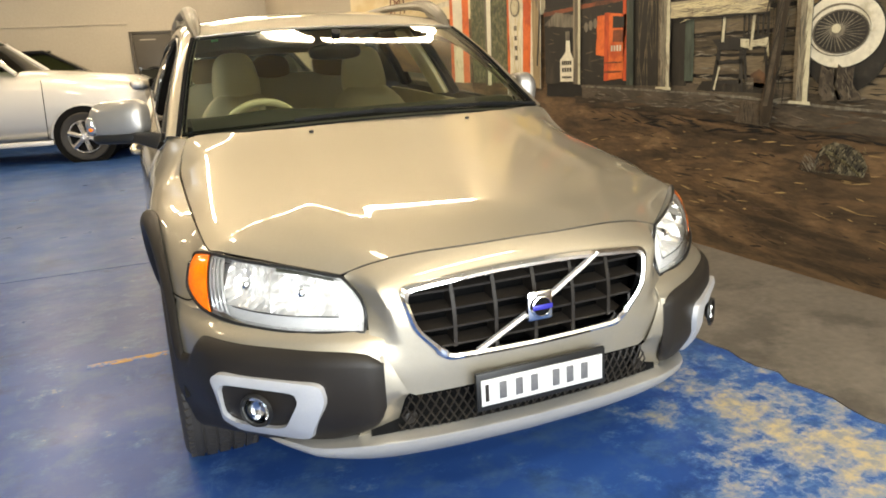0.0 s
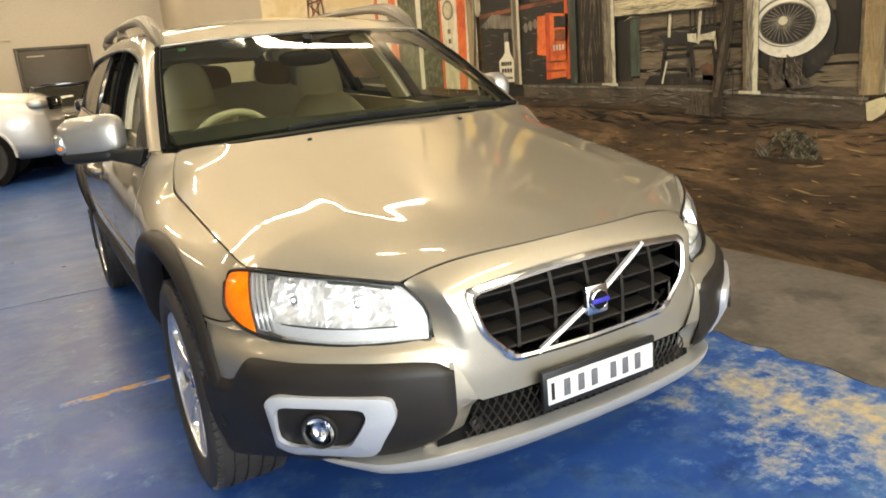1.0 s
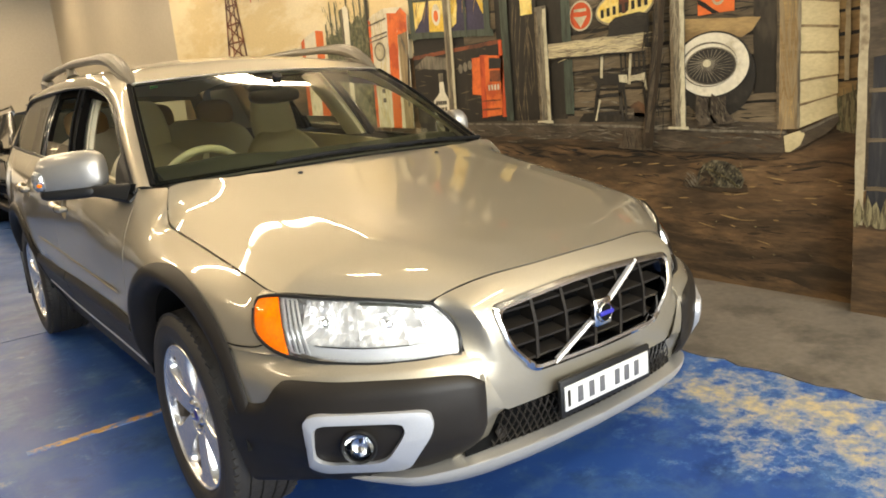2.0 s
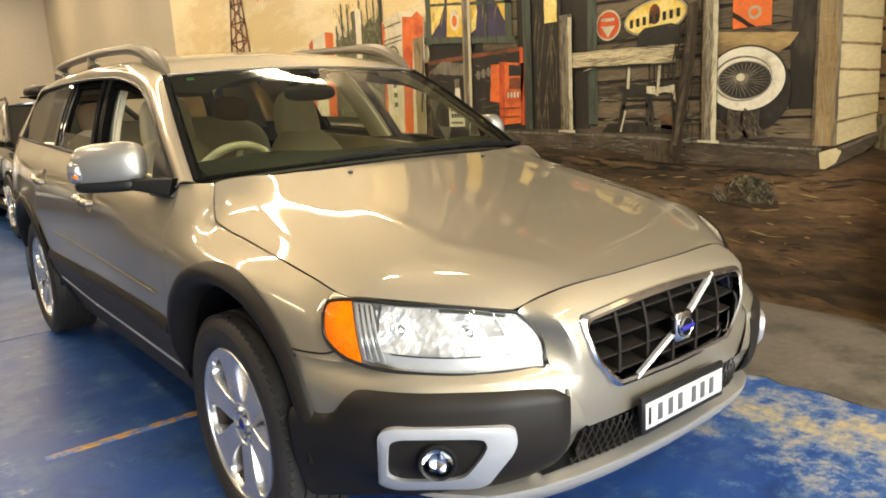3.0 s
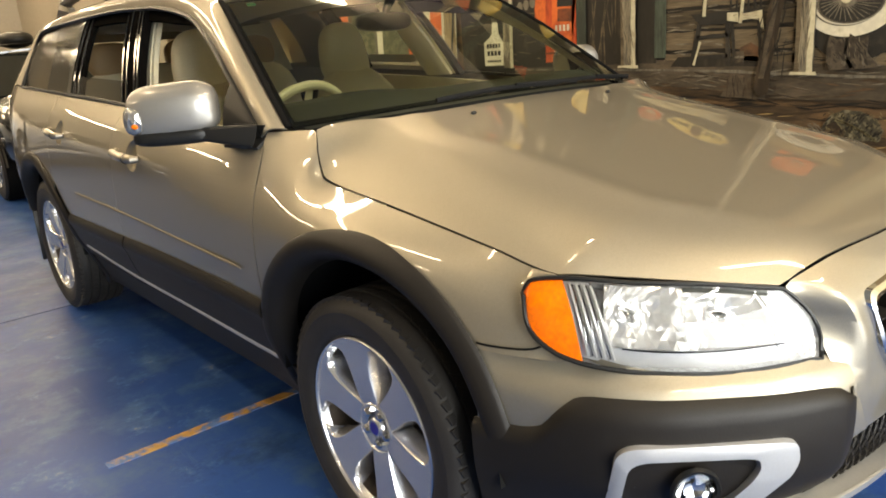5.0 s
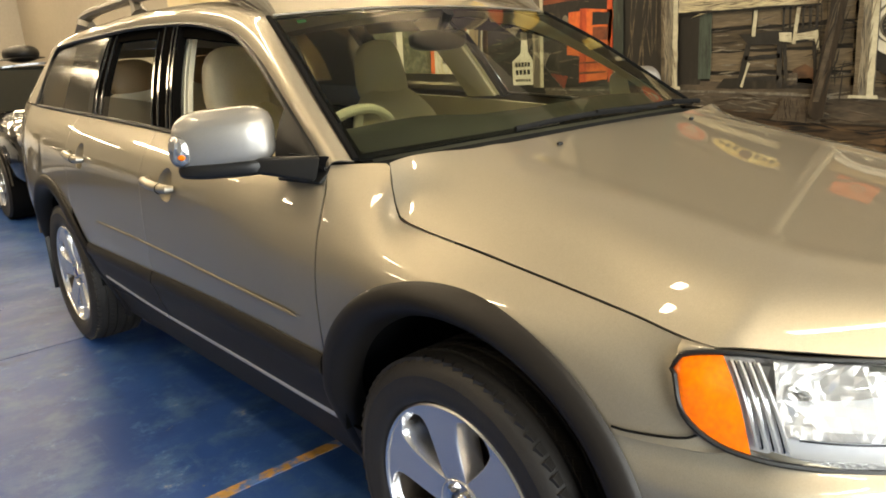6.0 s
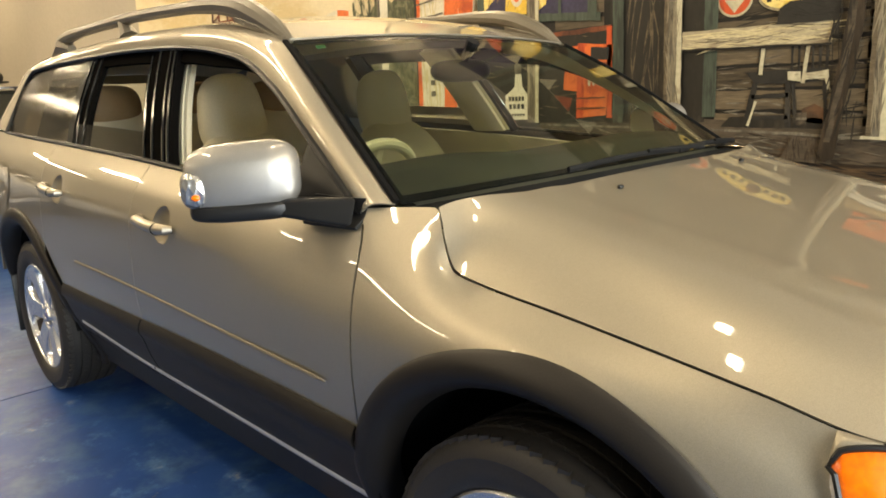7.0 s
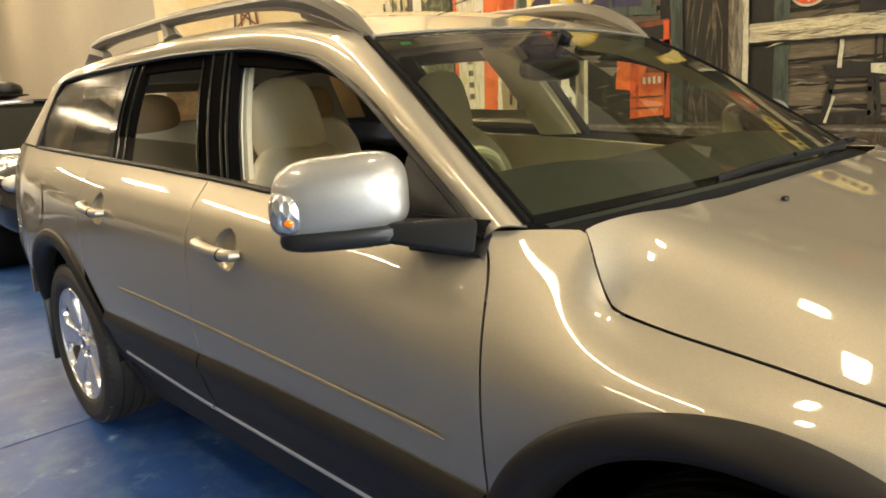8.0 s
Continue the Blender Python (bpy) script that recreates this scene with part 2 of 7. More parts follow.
def tube(points, radius, n=8, closed=False, flat=1.0, bm=None, up=(0, 0, 1)):
    """A round or flattened bar along points; radius may be a list."""
    bm = bm or bmesh.new()
    ps = [Vector(p) for p in points]
    rings = []
    for i, p in enumerate(ps):
        a = ps[i - 1] if i or closed else p
        b = ps[(i + 1) % len(ps)] if i < len(ps) - 1 or closed else p
        d = (b - a).normalized()
        side = d.cross(Vector(up))
        side = side.normalized() if side.length > 1e-4 else Vector((1, 0, 0))
        top = side.cross(d).normalized()
        r = radius[i] if isinstance(radius, (list, tuple)) else radius
        rings.append([bm.verts.new(p + side * (r * math.cos(2 * math.pi * k / n)) + top * (r * flat * math.sin(2 * math.pi * k / n))) for k in range(n)])
    for i in range(len(rings) - (0 if closed else 1)):
        a, b = rings[i], rings[(i + 1) % len(rings)]
        for k in range(n):
            bm.faces.new((a[k], a[(k + 1) % n], b[(k + 1) % n], b[k]))
    if not closed:
        bm.faces.new(rings[0][::-1])
        bm.faces.new(rings[-1])
    return bm


def spun(profile, n=48, axis="x", centre=(0, 0, 0), bm=None, caps=False):
    """A body of revolution: profile of (along axis, radius)."""
    bm = bm or bmesh.new()
    rings = []
    for a, r in profile:
        ring = []
        for k in range(n):
            c, s = math.cos(2 * math.pi * k / n) * r, math.sin(2 * math.pi * k / n) * r
            p = (a, c, s) if axis == "x" else ((c, a, s) if axis == "y" else (c, s, a))
            ring.append(bm.verts.new(Vector(p) + Vector(centre)))
        rings.append(ring)
    for a, b in zip(rings, rings[1:]):
        for k in range(n):
            bm.faces.new((a[k], a[(k + 1) % n], b[(k + 1) % n], b[k]))
    for ring in (rings[0], rings[-1]) if caps else ():
        if (ring[0].co - ring[n // 2].co).length > 1e-4:
            try:
                bm.faces.new(ring)
            except ValueError:
                pass
    bmesh.ops.remove_doubles(bm, verts=bm.verts, dist=1e-5)
    return bm


def prism(points, depth, to_world, bm=None):
    """A flat outline (a, b) given depth, placed by to_world(a, b, d)."""
    bm = bm or bmesh.new()
    lo = [bm.verts.new(to_world(a, b, 0)) for a, b in points]
    hi = [bm.verts.new(to_world(a, b, depth)) for a, b in points]
    bm.faces.new(lo[::-1])
    bm.faces.new(hi)
    for i in range(len(points)):
        j = (i + 1) % len(points)
        bm.faces.new((lo[i], lo[j], hi[j], hi[i]))
    return bm


def ellipse(a, b, ra, rb, n=32, start=0.0, end=2 * math.pi):
    return [(a + ra * math.cos(start + (end - start) * k / n), b + rb * math.sin(start + (end - start) * k / n)) for k in range(n + (0 if end - start > 6.28 else 1))]


# ---------- the hall ----------


def floor_paint():
    """Glossy blue floor paint, mottled, worn through to tan concrete in a patch beside the car."""
    m = bpy.data.materials.new("worn_blue_floor_paint")
    n, l = nodes_of(m)
    b = n["Principled BSDF"]
    b.inputs["Specular IOR Level"].default_value = 0.22
    tc = n.new("ShaderNodeTexCoord")

    def noise_at(scale, detail, rough=0.6, stretch=None):
        t = n.new("ShaderNodeTexNoise")
        t.inputs["Scale"].default_value, t.inputs["Detail"].default_value, t.inputs["Roughness"].default_value = scale, detail, rough
        src = tc.outputs["Object"]
        if stretch:
            mp = n.new("ShaderNodeMapping")
            mp.inputs["Scale"].default_value = stretch
            l.new(src, mp.inputs["Vector"])
            src = mp.outputs[0]
        l.new(src, t.inputs["Vector"])
        return t.outputs[0]

    def ramp(v, lo, hi, a=0.0, c=1.0):
        r = n.new("ShaderNodeMapRange")
        r.inputs["From Min"].default_value, r.inputs["From Max"].default_value = lo, hi
        r.inputs["To Min"].default_value, r.inputs["To Max"].default_value = a, c
        l.new(v, r.inputs["Value"])
        return r.outputs[0]

    def blend(f, x, y):
        k = n.new("ShaderNodeMix")
        k.data_type = "RGBA"
        l.new(f, k.inputs[0])
        for i, v in ((6, x), (7, y)):
            if isinstance(v, tuple):
                k.inputs[i].default_value = (*v, 1)
            else:
                l.new(v, k.inputs[i])
        return k.outputs[2]

    def calc(op, x, y):
        k = n.new("ShaderNodeMath")
        k.operation = op
        for i, v in enumerate((x, y)):
            if isinstance(v, (int, float)):
                k.inputs[i].default_value = v
            else:
                l.new(v, k.inputs[i])
        return k.outputs[0]

    c = blend(ramp(noise_at(0.9, 5), 0.4, 0.62), (0.013, 0.049, 0.188), (0.0205, 0.071, 0.252))
    c = blend(ramp(noise_at(5.0, 8, 0.7), 0.48, 0.64, 0, 0.9), c, (0.047, 0.106, 0.228))
    c = blend(ramp(noise_at(2.6, 9, 0.72), 0.54, 0.66, 0, 0.8), c, (0.010, 0.036, 0.125))
    c = blend(ramp(noise_at(13.0, 8, 0.7), 0.66, 0.72, 0, 0.7), c, (0.20, 0.17, 0.11))
    c = blend(ramp(noise_at(1.0, 8, 0.75, (14, 2.0, 1)), 0.60, 0.74, 0, 0.6), c, (0.07, 0.140, 0.265))
    # the worn patch: a long oval beside the car, broken up by noise
    mp = n.new("ShaderNodeMapping")
    mp.inputs["Location"].default_value = (-0.95 / 0.52, 1.05 / 1.15, 0)
    mp.inputs["Scale"].default_value = (1 / 0.52, 1 / 1.15, 1)
    l.new(tc.outputs["Object"], mp.inputs["Vector"])
    ln = n.new("ShaderNodeVectorMath")
    ln.operation = "LENGTH"
    l.new(mp.outputs[0], ln.inputs[0])
    near = ramp(ln.outputs["Value"], 0.0, 1.2, 0.235, 0.0)
    worn = calc("ADD", near, calc("MULTIPLY", noise_at(6.0, 13, 0.76), 1.0))
    halo = ramp(worn, 0.55, 0.68)
    worn = ramp(worn, 0.61, 0.745)
    c = blend(halo, c, (0.060, 0.15, 0.33))
    c = blend(worn, c, blend(ramp(noise_at(22, 6, 0.7), 0.40, 0.62), (0.22, 0.23, 0.23), (0.42, 0.33, 0.19)))
    l.new(c, b.inputs["Base Color"])
    l.new(calc("ADD", ramp(noise_at(2.2, 6), 0.3, 0.7, 0.26, 0.46), calc("MULTIPLY", worn, 0.25)), b.inputs["Roughness"])
    bp = n.new("ShaderNodeBump")
    bp.inputs["Strength"].default_value, bp.inputs["Distance"].default_value = 0.12, 0.003
    l.new(noise_at(9, 6), bp.inputs["Height"])
    l.new(bp.outputs[0], b.inputs["Normal"])
    return m


FLOOR_BLUE = floor_paint()
CONCRETE = mat("grey_brown_concrete", (0.135, 0.118, 0.096), 0.5, 0, 0.28, 2.4, 26, 0.15, second=(0.082, 0.072, 0.06), second_at=0.55, second_scale=2.2)
LINE = mat("worn_orange_line_paint", (0.42, 0.23, 0.06), 0.5, 0, 0.3, 5, 40, 0.1, second=(0.06, 0.14, 0.34), second_at=0.49, second_scale=13.0)
WALL_PAINT = mat("cream_wall_paint", (0.412, 0.367, 0.296), 0.75, 0, 0.07, 0.8, 20, 0.05)
CEIL_PAINT = mat("drab_ceiling_paint", (0.34, 0.32, 0.26), 0.85, 0, 0.06, 0.9, 15)
XW, XL, Y0, Y1 = 2.32, -9.0, -8.0, 17.2

part("floor", box(XL, XW, Y0, Y1, -0.12, 0.0), FLOOR_BLUE, kind="structure")
tagged(bpy.data.objects["floor"], "glossy worn blue painted concrete floor", "floor")
rng = random.Random(11)
strip_edge = [(1.245 + rng.uniform(-0.022, 0.018), Y0 + (Y1 - Y0) * i / 300) for i in range(301)]
part("floor_strip", prism(strip_edge + [(XW, Y1), (XW, Y0)], 0.004, lambda a, b, d: (a, b, d)), CONCRETE, smooth=False, kind="structure")
tagged(bpy.data.objects["floor_strip"], "bare grey concrete strip along the mural wall", "floor")
part("wall_mural_side", box(XW, XW + 0.2, Y0, Y1, -0.12, CEILING), WALL_PAINT, kind="structure")
part("wall_back", box(XL, XW + 0.2, Y1, Y1 + 0.2, -0.12, CEILING), WALL_PAINT, kind="structure")
part("wall_far_side", box(XL - 0.2, XL, Y0, Y1 + 0.2, -0.12, CEILING), WALL_PAINT, kind="structure")
# unseen opening with yard and sky, assumed as the source of the cool front light
DOOR_X0, DOOR_X1, DOOR_Z = -4.2, 2.2, 4.15
part("wall_front_west", box(XL - 0.2, DOOR_X0, Y0 - 0.2, Y0, -0.12, CEILING), WALL_PAINT, kind="structure")
part("wall_front_east", box(DOOR_X1, XW + 0.2, Y0 - 0.2, Y0, -0.12, CEILING), WALL_PAINT, kind="structure")
part("wall_front_lintel", box(DOOR_X0, DOOR_X1, Y0 - 0.2, Y0, DOOR_Z, CEILING), WALL_PAINT, kind="structure")
part("yard_ground", box(-30, 25, -40, Y0, -0.14, -0.02), CONCRETE, kind="structure")
part("backdrop_sky", box(-30, 25, -40.2, -40, -1, 16), glow("overcast_daylight", (0.93, 0.97, 1.0), 4.0), kind="structure")
d = bpy.data.lights.new("assumed_door_daylight", "AREA")
d.shape, d.size, d.size_y, d.energy, d.color = "RECTANGLE", DOOR_X1 - DOOR_X0, DOOR_Z, DOOR_WATTS, (0.74, 0.87, 1.0)
o = new("assumed_door_daylight", d)
o.matrix_basis = look(((DOOR_X0 + DOOR_X1) / 2, Y0 + 0.05, DOOR_Z / 2), ((DOOR_X0 + DOOR_X1) / 2, 5, DOOR_Z / 2 - 0.6))
part("bay_line", box(-1.27, 0.9, 0.933, 0.977, 0.0, 0.003), LINE, kind="structure")
part("floor_joint", box(-6.0, 1.17, 2.829, 2.835, 0.0, 0.002), mat("dark_floor_joint", (0.012, 0.042, 0.15), 0.7, 0, 0.2, 5, 60), kind="structure")
part("ceiling", box(XL - 0.2, XW + 0.2, Y0 - 0.2, Y1 + 0.2, CEILING, CEILING + 0.15), CEIL_PAINT, kind="structure")


def batten(x, y, length, along):
    t = thing("ceiling_light", (x, y, CEILING), "twin tube fluorescent batten out of view under the ceiling", "ceiling light", "ceiling battens")
    h = length / 2
    m = Matrix.Translation((x, y, 0)) @ Matrix.Rotation(math.pi / 2 if along else 0, 4, "Z")
    part("housing", turned(box(-h, h, -0.13, 0.13, CEILING - 0.06, CEILING - 0.001, 0.008), m), CEIL_PAINT, t)
    for s in (-0.06, 0.06):
        part("tube", turned(tube([(-h + 0.03, s, CEILING - 0.085), (h - 0.03, s, CEILING - 0.085)], 0.014, 8), m), TUBE, t)
    return t


for (x, y, length, along), tint in [(b, LAMP_TINT) for b in BATTENS] + [(b, (0.80, 0.91, 1.0)) for b in COOL_FILL_BATTENS]:
    batten(x, y, length, along)
    d = bpy.data.lights.new("batten_light", "AREA")
    d.shape, d.size, d.size_y, d.energy, d.color = "RECTANGLE", length, 0.11, LAMP_WATTS * length / 1.5, tint
    o = new("batten_light", d)
    o.matrix_basis = Matrix.Translation((x, y, CEILING - 0.11)) @ Matrix.Rotation(math.pi / 2 if along else 0, 4, "Z")
    tagged(o, kind="structure")


# back wall: dark metal door with its frame, conduit line
DOOR_DARK = mat("dark_bronze_door", (0.045, 0.036, 0.024), 0.45, 0.2, 0.15, 3, 40, 0.05)
door_1 = thing("door_1", (-0.2, Y1, 0), "closed dark bronze metal door in the back wall", "door", kind="structure")
part("door_leaf", box(-0.92, 0.52, Y1 - 0.035, Y1 - 0.002, 0.0, 2.26, 0.004), DOOR_DARK, door_1)
for x0, x1, z0, z1 in ((-0.99, -0.925, 0, 2.33), (0.525, 0.59, 0, 2.33), (-0.925, 0.525, 2.265, 2.33)):
    part("door_frame", box(x0, x1, Y1 - 0.055, Y1 - 0.002, z0, z1, 0.006), DOOR_DARK, door_1)
part("door_sign", box(-0.76, -0.40, Y1 - 0.039, Y1 - 0.0345, 2.12, 2.145), WALL_PAINT, door_1)
part("door_plate", box(0.26, 0.42, Y1 - 0.039, Y1 - 0.0345, 1.10, 1.26), WALL_PAINT, door_1)
part("wall_conduit", box(XL, -0.99, Y1 - 0.03, Y1 - 0.001, 2.50, 2.54, 0.008), WALL_PAINT, kind="structure")


# ---------- the car: body lines ----------
CAR = thing("car", (0, 1.4, 0), "gold metallic estate car with dark lower cladding on a blue floor", "car")
WB, TYRE_R = 2.815, 0.343
# half width of the body side by height at stations along the car
STATIONS = [-0.57, -0.50, -0.35, 0.0, 0.20, 0.255, 0.278, 0.30, 0.34, 0.43, 0.52, 1.0, 1.6, 2.3, WB, 3.3, 3.7]
Z_LEVELS = [
    [0.24, 0.24, 0.24, 0.24, 0.24, 0.24, 0.24, 0.24, 0.24, 0.24, 0.24, 0.22, 0.22, 0.24, 0.24, 0.28, 0.34],
    [0.36, 0.36, 0.36, 0.36, 0.36, 0.36, 0.36, 0.36, 0.36, 0.36, 0.36, 0.36, 0.36, 0.36, 0.36, 0.40, 0.44],
    [0.50, 0.50, 0.50, 0.50, 0.50, 0.50, 0.50, 0.50, 0.50, 0.50, 0.50, 0.50, 0.50, 0.50, 0.50, 0.50, 0.52],
    [0.62, 0.62, 0.65, 0.68, 0.69, 0.69, 0.69, 0.69, 0.69, 0.69, 0.69, 0.70, 0.70, 0.70, 0.70, 0.70, 0.70],
    [0.70, 0.70, 0.735, 0.785, 0.81, 0.82, 0.822, 0.825, 0.83, 0.84, 0.85, 0.87, 0.89, 0.91, 0.92, 0.93, 0.93],
    [0.765, 0.765, 0.793, 0.843, 0.868, 0.882, 0.89, 0.90, 0.915, 0.93, 0.94, 0.965, 0.985, 1.01, 1.03, 1.05, 1.06],
    [0.785, 0.785, 0.813, 0.867, 0.893, 0.906, 0.932, 0.970, 1.020, 1.015, 1.0, 1.035, 1.075, 1.108, 1.13, 1.15, 1.16]]
W_LEVELS = [
    [0.745, 0.80, 0.84, 0.86, 0.83, 0.82, 0.82, 0.81, 0.81, 0.80, 0.79, 0.78, 0.78, 0.78, 0.80, 0.80, 0.74],
    [0.765, 0.82, 0.86, 0.885, 0.87, 0.86, 0.86, 0.855, 0.85, 0.845, 0.845, 0.842, 0.842, 0.835, 0.84, 0.84, 0.78],
    [0.785, 0.838, 0.875, 0.905, 0.902, 0.90, 0.90, 0.898, 0.897, 0.895, 0.895, 0.895, 0.895, 0.89, 0.89, 0.87, 0.81],
    [0.765, 0.82, 0.862, 0.91, 0.915, 0.915, 0.915, 0.915, 0.915, 0.915, 0.915, 0.918, 0.918, 0.918, 0.918, 0.895, 0.83],
    [0.748, 0.805, 0.845, 0.90, 0.907, 0.908, 0.908, 0.909, 0.909, 0.91, 0.91, 0.91, 0.91, 0.91, 0.905, 0.88, 0.815],
    [0.72, 0.78, 0.815, 0.86, 0.868, 0.866, 0.864, 0.862, 0.862, 0.868, 0.876, 0.882, 0.882, 0.88, 0.875, 0.85, 0.79],
    [0.69, 0.752, 0.768, 0.776, 0.777, 0.776, 0.770, 0.760, 0.736, 0.765, 0.806, 0.815, 0.813, 0.810, 0.806, 0.795, 0.745]]
Z_OF = [curve(STATIONS, r) for r in Z_LEVELS]
W_OF = [curve(STATIONS, r) for r in W_LEVELS]
_section = {}


def side_w(y, z):
    """Half width of the body at y, z."""
    k = round(y, 4)
    if k not in _section:
        _section[k] = curve([f(y) for f in Z_OF], [f(y) for f in W_OF])
    return _section[k](z)


def side_top(y):
    return Z_OF[6](y)


def side(y, z, out=0.0):
    return Vector((-side_w(y, z) - out, y, z))


gap_lean = curve([0.55, 0.80, 0.88, 0.94, 1.0], [0.0, 0.0, 0.018, 0.058, 0.085])


def door_skew(y, z):
    """How far the front door gap leans back towards its top."""
    return gap_lean(z) * max(1 - abs(y - 0.435) / (0.09 if y < 0.435 else 0.26), 0) ** 1.5


# middle of each wheel arch (y, z), outer and inner radius of its trim
ARCHES = {0.0: (0.006, 0.347, 0.481, 0.405), WB: (WB, 0.338, 0.500, 0.418)}


def arch(y, hub, r):
    """Height of a wheel arch of radius r over y, or nothing beside it."""
    yc, zc = ARCHES[hub][:2]
    d = abs(y - yc)
    return zc + math.sqrt(max(r * r - d * d, 0)) if d < r else None


def pair(name, bm, material, parent=None, label="", **kw):
    """A part on the right side and its mirror image on the left."""
    o = flip(bm)
    a = part(name, bm, material, parent or CAR, label, **kw)
    b = part(name, o, material, parent or CAR, label, **kw)
    return a, b


def panel(ys, lo, hi, n=22, thick=0.004):
    """A body panel between two height lines."""
    def f(y, t):
        return side(y, lo(y) + (hi(y) - lo(y)) * t)
    return sheet(ys, lin(0, 1, n), f, thick)


ARCH_O = 0.500
clad_top = curve([-0.5, 0.43, 0.75, 1.25, 1.63, 2.35, 3.8], [0.565, 0.570, 0.582, 0.590, 0.585, 0.578, 0.575])


def fender_low(y):
    a = arch(y, 0.0, 0.456)
    if y < -0.36:
        return max(0.638, a or 0)
    return max(a or 0.0, 0.62 - 0.07 * min(max(y / 0.3, 0), 1))


f_ys = lin(-0.552, -0.47, 8) + lin(-0.455, 0.4345, 60)
wing_front = curve([-0.555, -0.53, -0.50, -0.478, -0.466, -0.452, -0.445], [0.641, 0.649, 0.662, 0.684, 0.711, 0.750, 0.793])


def front_door_low(y):
    return clad_top(y) - 0.02


# the wing and the front of the door are one eased surface, cut at the door gap
wing_ys = f_ys + lin(0.44, 1.0, 34)
wing_vs = lin(0, 1, 26)


def wing_raw(y, t):
    lo = fender_low(y) if y < 0.435 else front_door_low(y)
    hi = min(side_top(y), wing_front(y) if y < -0.44 else 9) - 0.001
    z = lo + (hi - lo) * t
    return side(y + door_skew(y, z), z)


_wing = np.array([[tuple(wing_raw(y, t)) for t in wing_vs] for y in wing_ys])
for _ in range(150):
    _wing[1:-1, 1:-1] += 0.5 * ((_wing[2:, 1:-1] + _wing[:-2, 1:-1] + _wing[1:-1, 2:] + _wing[1:-1, :-2]) / 4 - _wing[1:-1, 1:-1])


def wing(y, t):
    """A point of the eased wing and door front."""
    i = min(max(int(np.searchsorted(wing_ys, y, "right")) - 1, 0), len(wing_ys) - 2)
    j = min(int(t * 26), 25)
    a, b = (y - wing_ys[i]) / (wing_ys[i + 1] - wing_ys[i]), t * 26 - j
    p = (_wing[i, j] * (1 - a) + _wing[i + 1, j] * a) * (1 - b) + (_wing[i, j + 1] * (1 - a) + _wing[i + 1, j + 1] * a) * b
    return Vector(p)


pair("front_wing", sheet(f_ys, wing_vs, wing, 0.004), PAINT)


def rear_door_low(y):
    a = arch(y, WB, ARCH_O + 0.03)
    return max(clad_top(y) - 0.02, a or 0)


# dished recesses behind the pull handles: (y, z) of their middles
DISHES = ((1.318, 0.912), (2.248, 0.954))


def door_face(ys, lo):
    def f(y, t):
        z = lo(y) + (side_top(y) - lo(y)) * t
        dish = sum(0.030 * max(1 - ((y - a) / 0.055) ** 2 - ((z - b) / 0.051) ** 2, 0) ** 0.55 for a, b in DISHES)
        p = side(y + door_skew(y, z), z, -dish)
        return wing(y, t).lerp(p, min(max((y - 0.62) / 0.36, 0), 1)) if y < 0.98 else p
    return sheet(ys, lin(0, 0.48, 10) + lin(0.50, 0.88, 44) + lin(0.91, 1, 4), f, 0.004)


door_a = pair("front_door", door_face(lin(0.4365, 0.70, 20) + lin(0.72, 1.24, 18) + lin(1.252, 1.384, 26) + lin(1.40, 1.5475, 6), front_door_low), PAINT)
door_b = pair("rear_door", door_face(lin(1.5505, 2.16, 24) + lin(2.182, 2.314, 26) + lin(2.33, 2.4535, 6), rear_door_low), PAINT)


def quarter_low(y):
    a = arch(y, WB, ARCH_O - 0.03)
    base = 0.60 if y > WB else 0
    return max(a or 0, base, rear_door_low(y) if y < 2.46 else 0)


pair("rear_quarter_panel", panel(lin(2.4565, 3.70, 46), quarter_low, lambda y: side_top(y), 24), PAINT)

# dark inner shell that shows in the gaps and behind the panels
pair("inner_shell", sheet(lin(-0.30, 3.68, 60), lin(0, 1, 14), lambda y, t: side(y, max(arch(y, 0, 0.43) or 0, arch(y, WB, 0.43) or 0, 0.26) + (Z_OF[5](y) - 0.03 - max(arch(y, 0, 0.43) or 0, arch(y, WB, 0.43) or 0, 0.26)) * t, -0.034), 0.004), GAP)


# lower door cladding with a groove under its upper lip, sill and bright strip
clad_profile = curve([0.0, 0.55, 0.72, 0.80, 0.88, 0.96, 1.0], [0.012, 0.012, 0.016, 0.022, 0.018, 0.009, 0.003])


def clad(y0, y1, name="side_cladding"):
    def f(y, t):
        z = 0.375 + (clad_top(y) - 0.375) * t
        o = clad_profile(t)
        return side(y, z, o)
    return pair(name, sheet(lin(y0, y1, 24), lin(0, 0.68, 7) + [0.74, 0.78, 0.81, 0.85, 0.9, 0.94, 0.97, 1.0], f, 0.006), CLAD)


clad(0.44, 1.547)
clad(1.558, 2.33)
pair("sill", sheet(lin(0.36, 2.44, 30), lin(0, 1, 8), lambda y, t: side(y, 0.205 + 0.155 * t, 0.006 if t > 0.1 else -0.05), 0.006), CLAD)
strip_z = curve([0.45, 0.9, 1.2, 1.58, 2.2, 2.4], [0.366, 0.371, 0.376, 0.382, 0.412, 0.425])
for a, b in ((0.47, 1.585), (1.595, 2.25)):
    pair("sill_strip", sheet(lin(a, b, 20), lin(0, 1, 4), lambda y, t: side(y, strip_z(y) + 0.022 * t, 0.012 + 0.006 * math.sin(math.pi * t)), 0.006), MATTE_SILVER)


# wheel arch cladding: a band round each arch with a rolled inner lip
arch_profile = curve([-0.04, 0.0, 0.12, 0.30, 0.40, 0.62, 0.85, 0.96, 1.0], [-0.055, -0.030, -0.004, 0.012, 0.018, 0.020, 0.015, 0.009, 0.003])


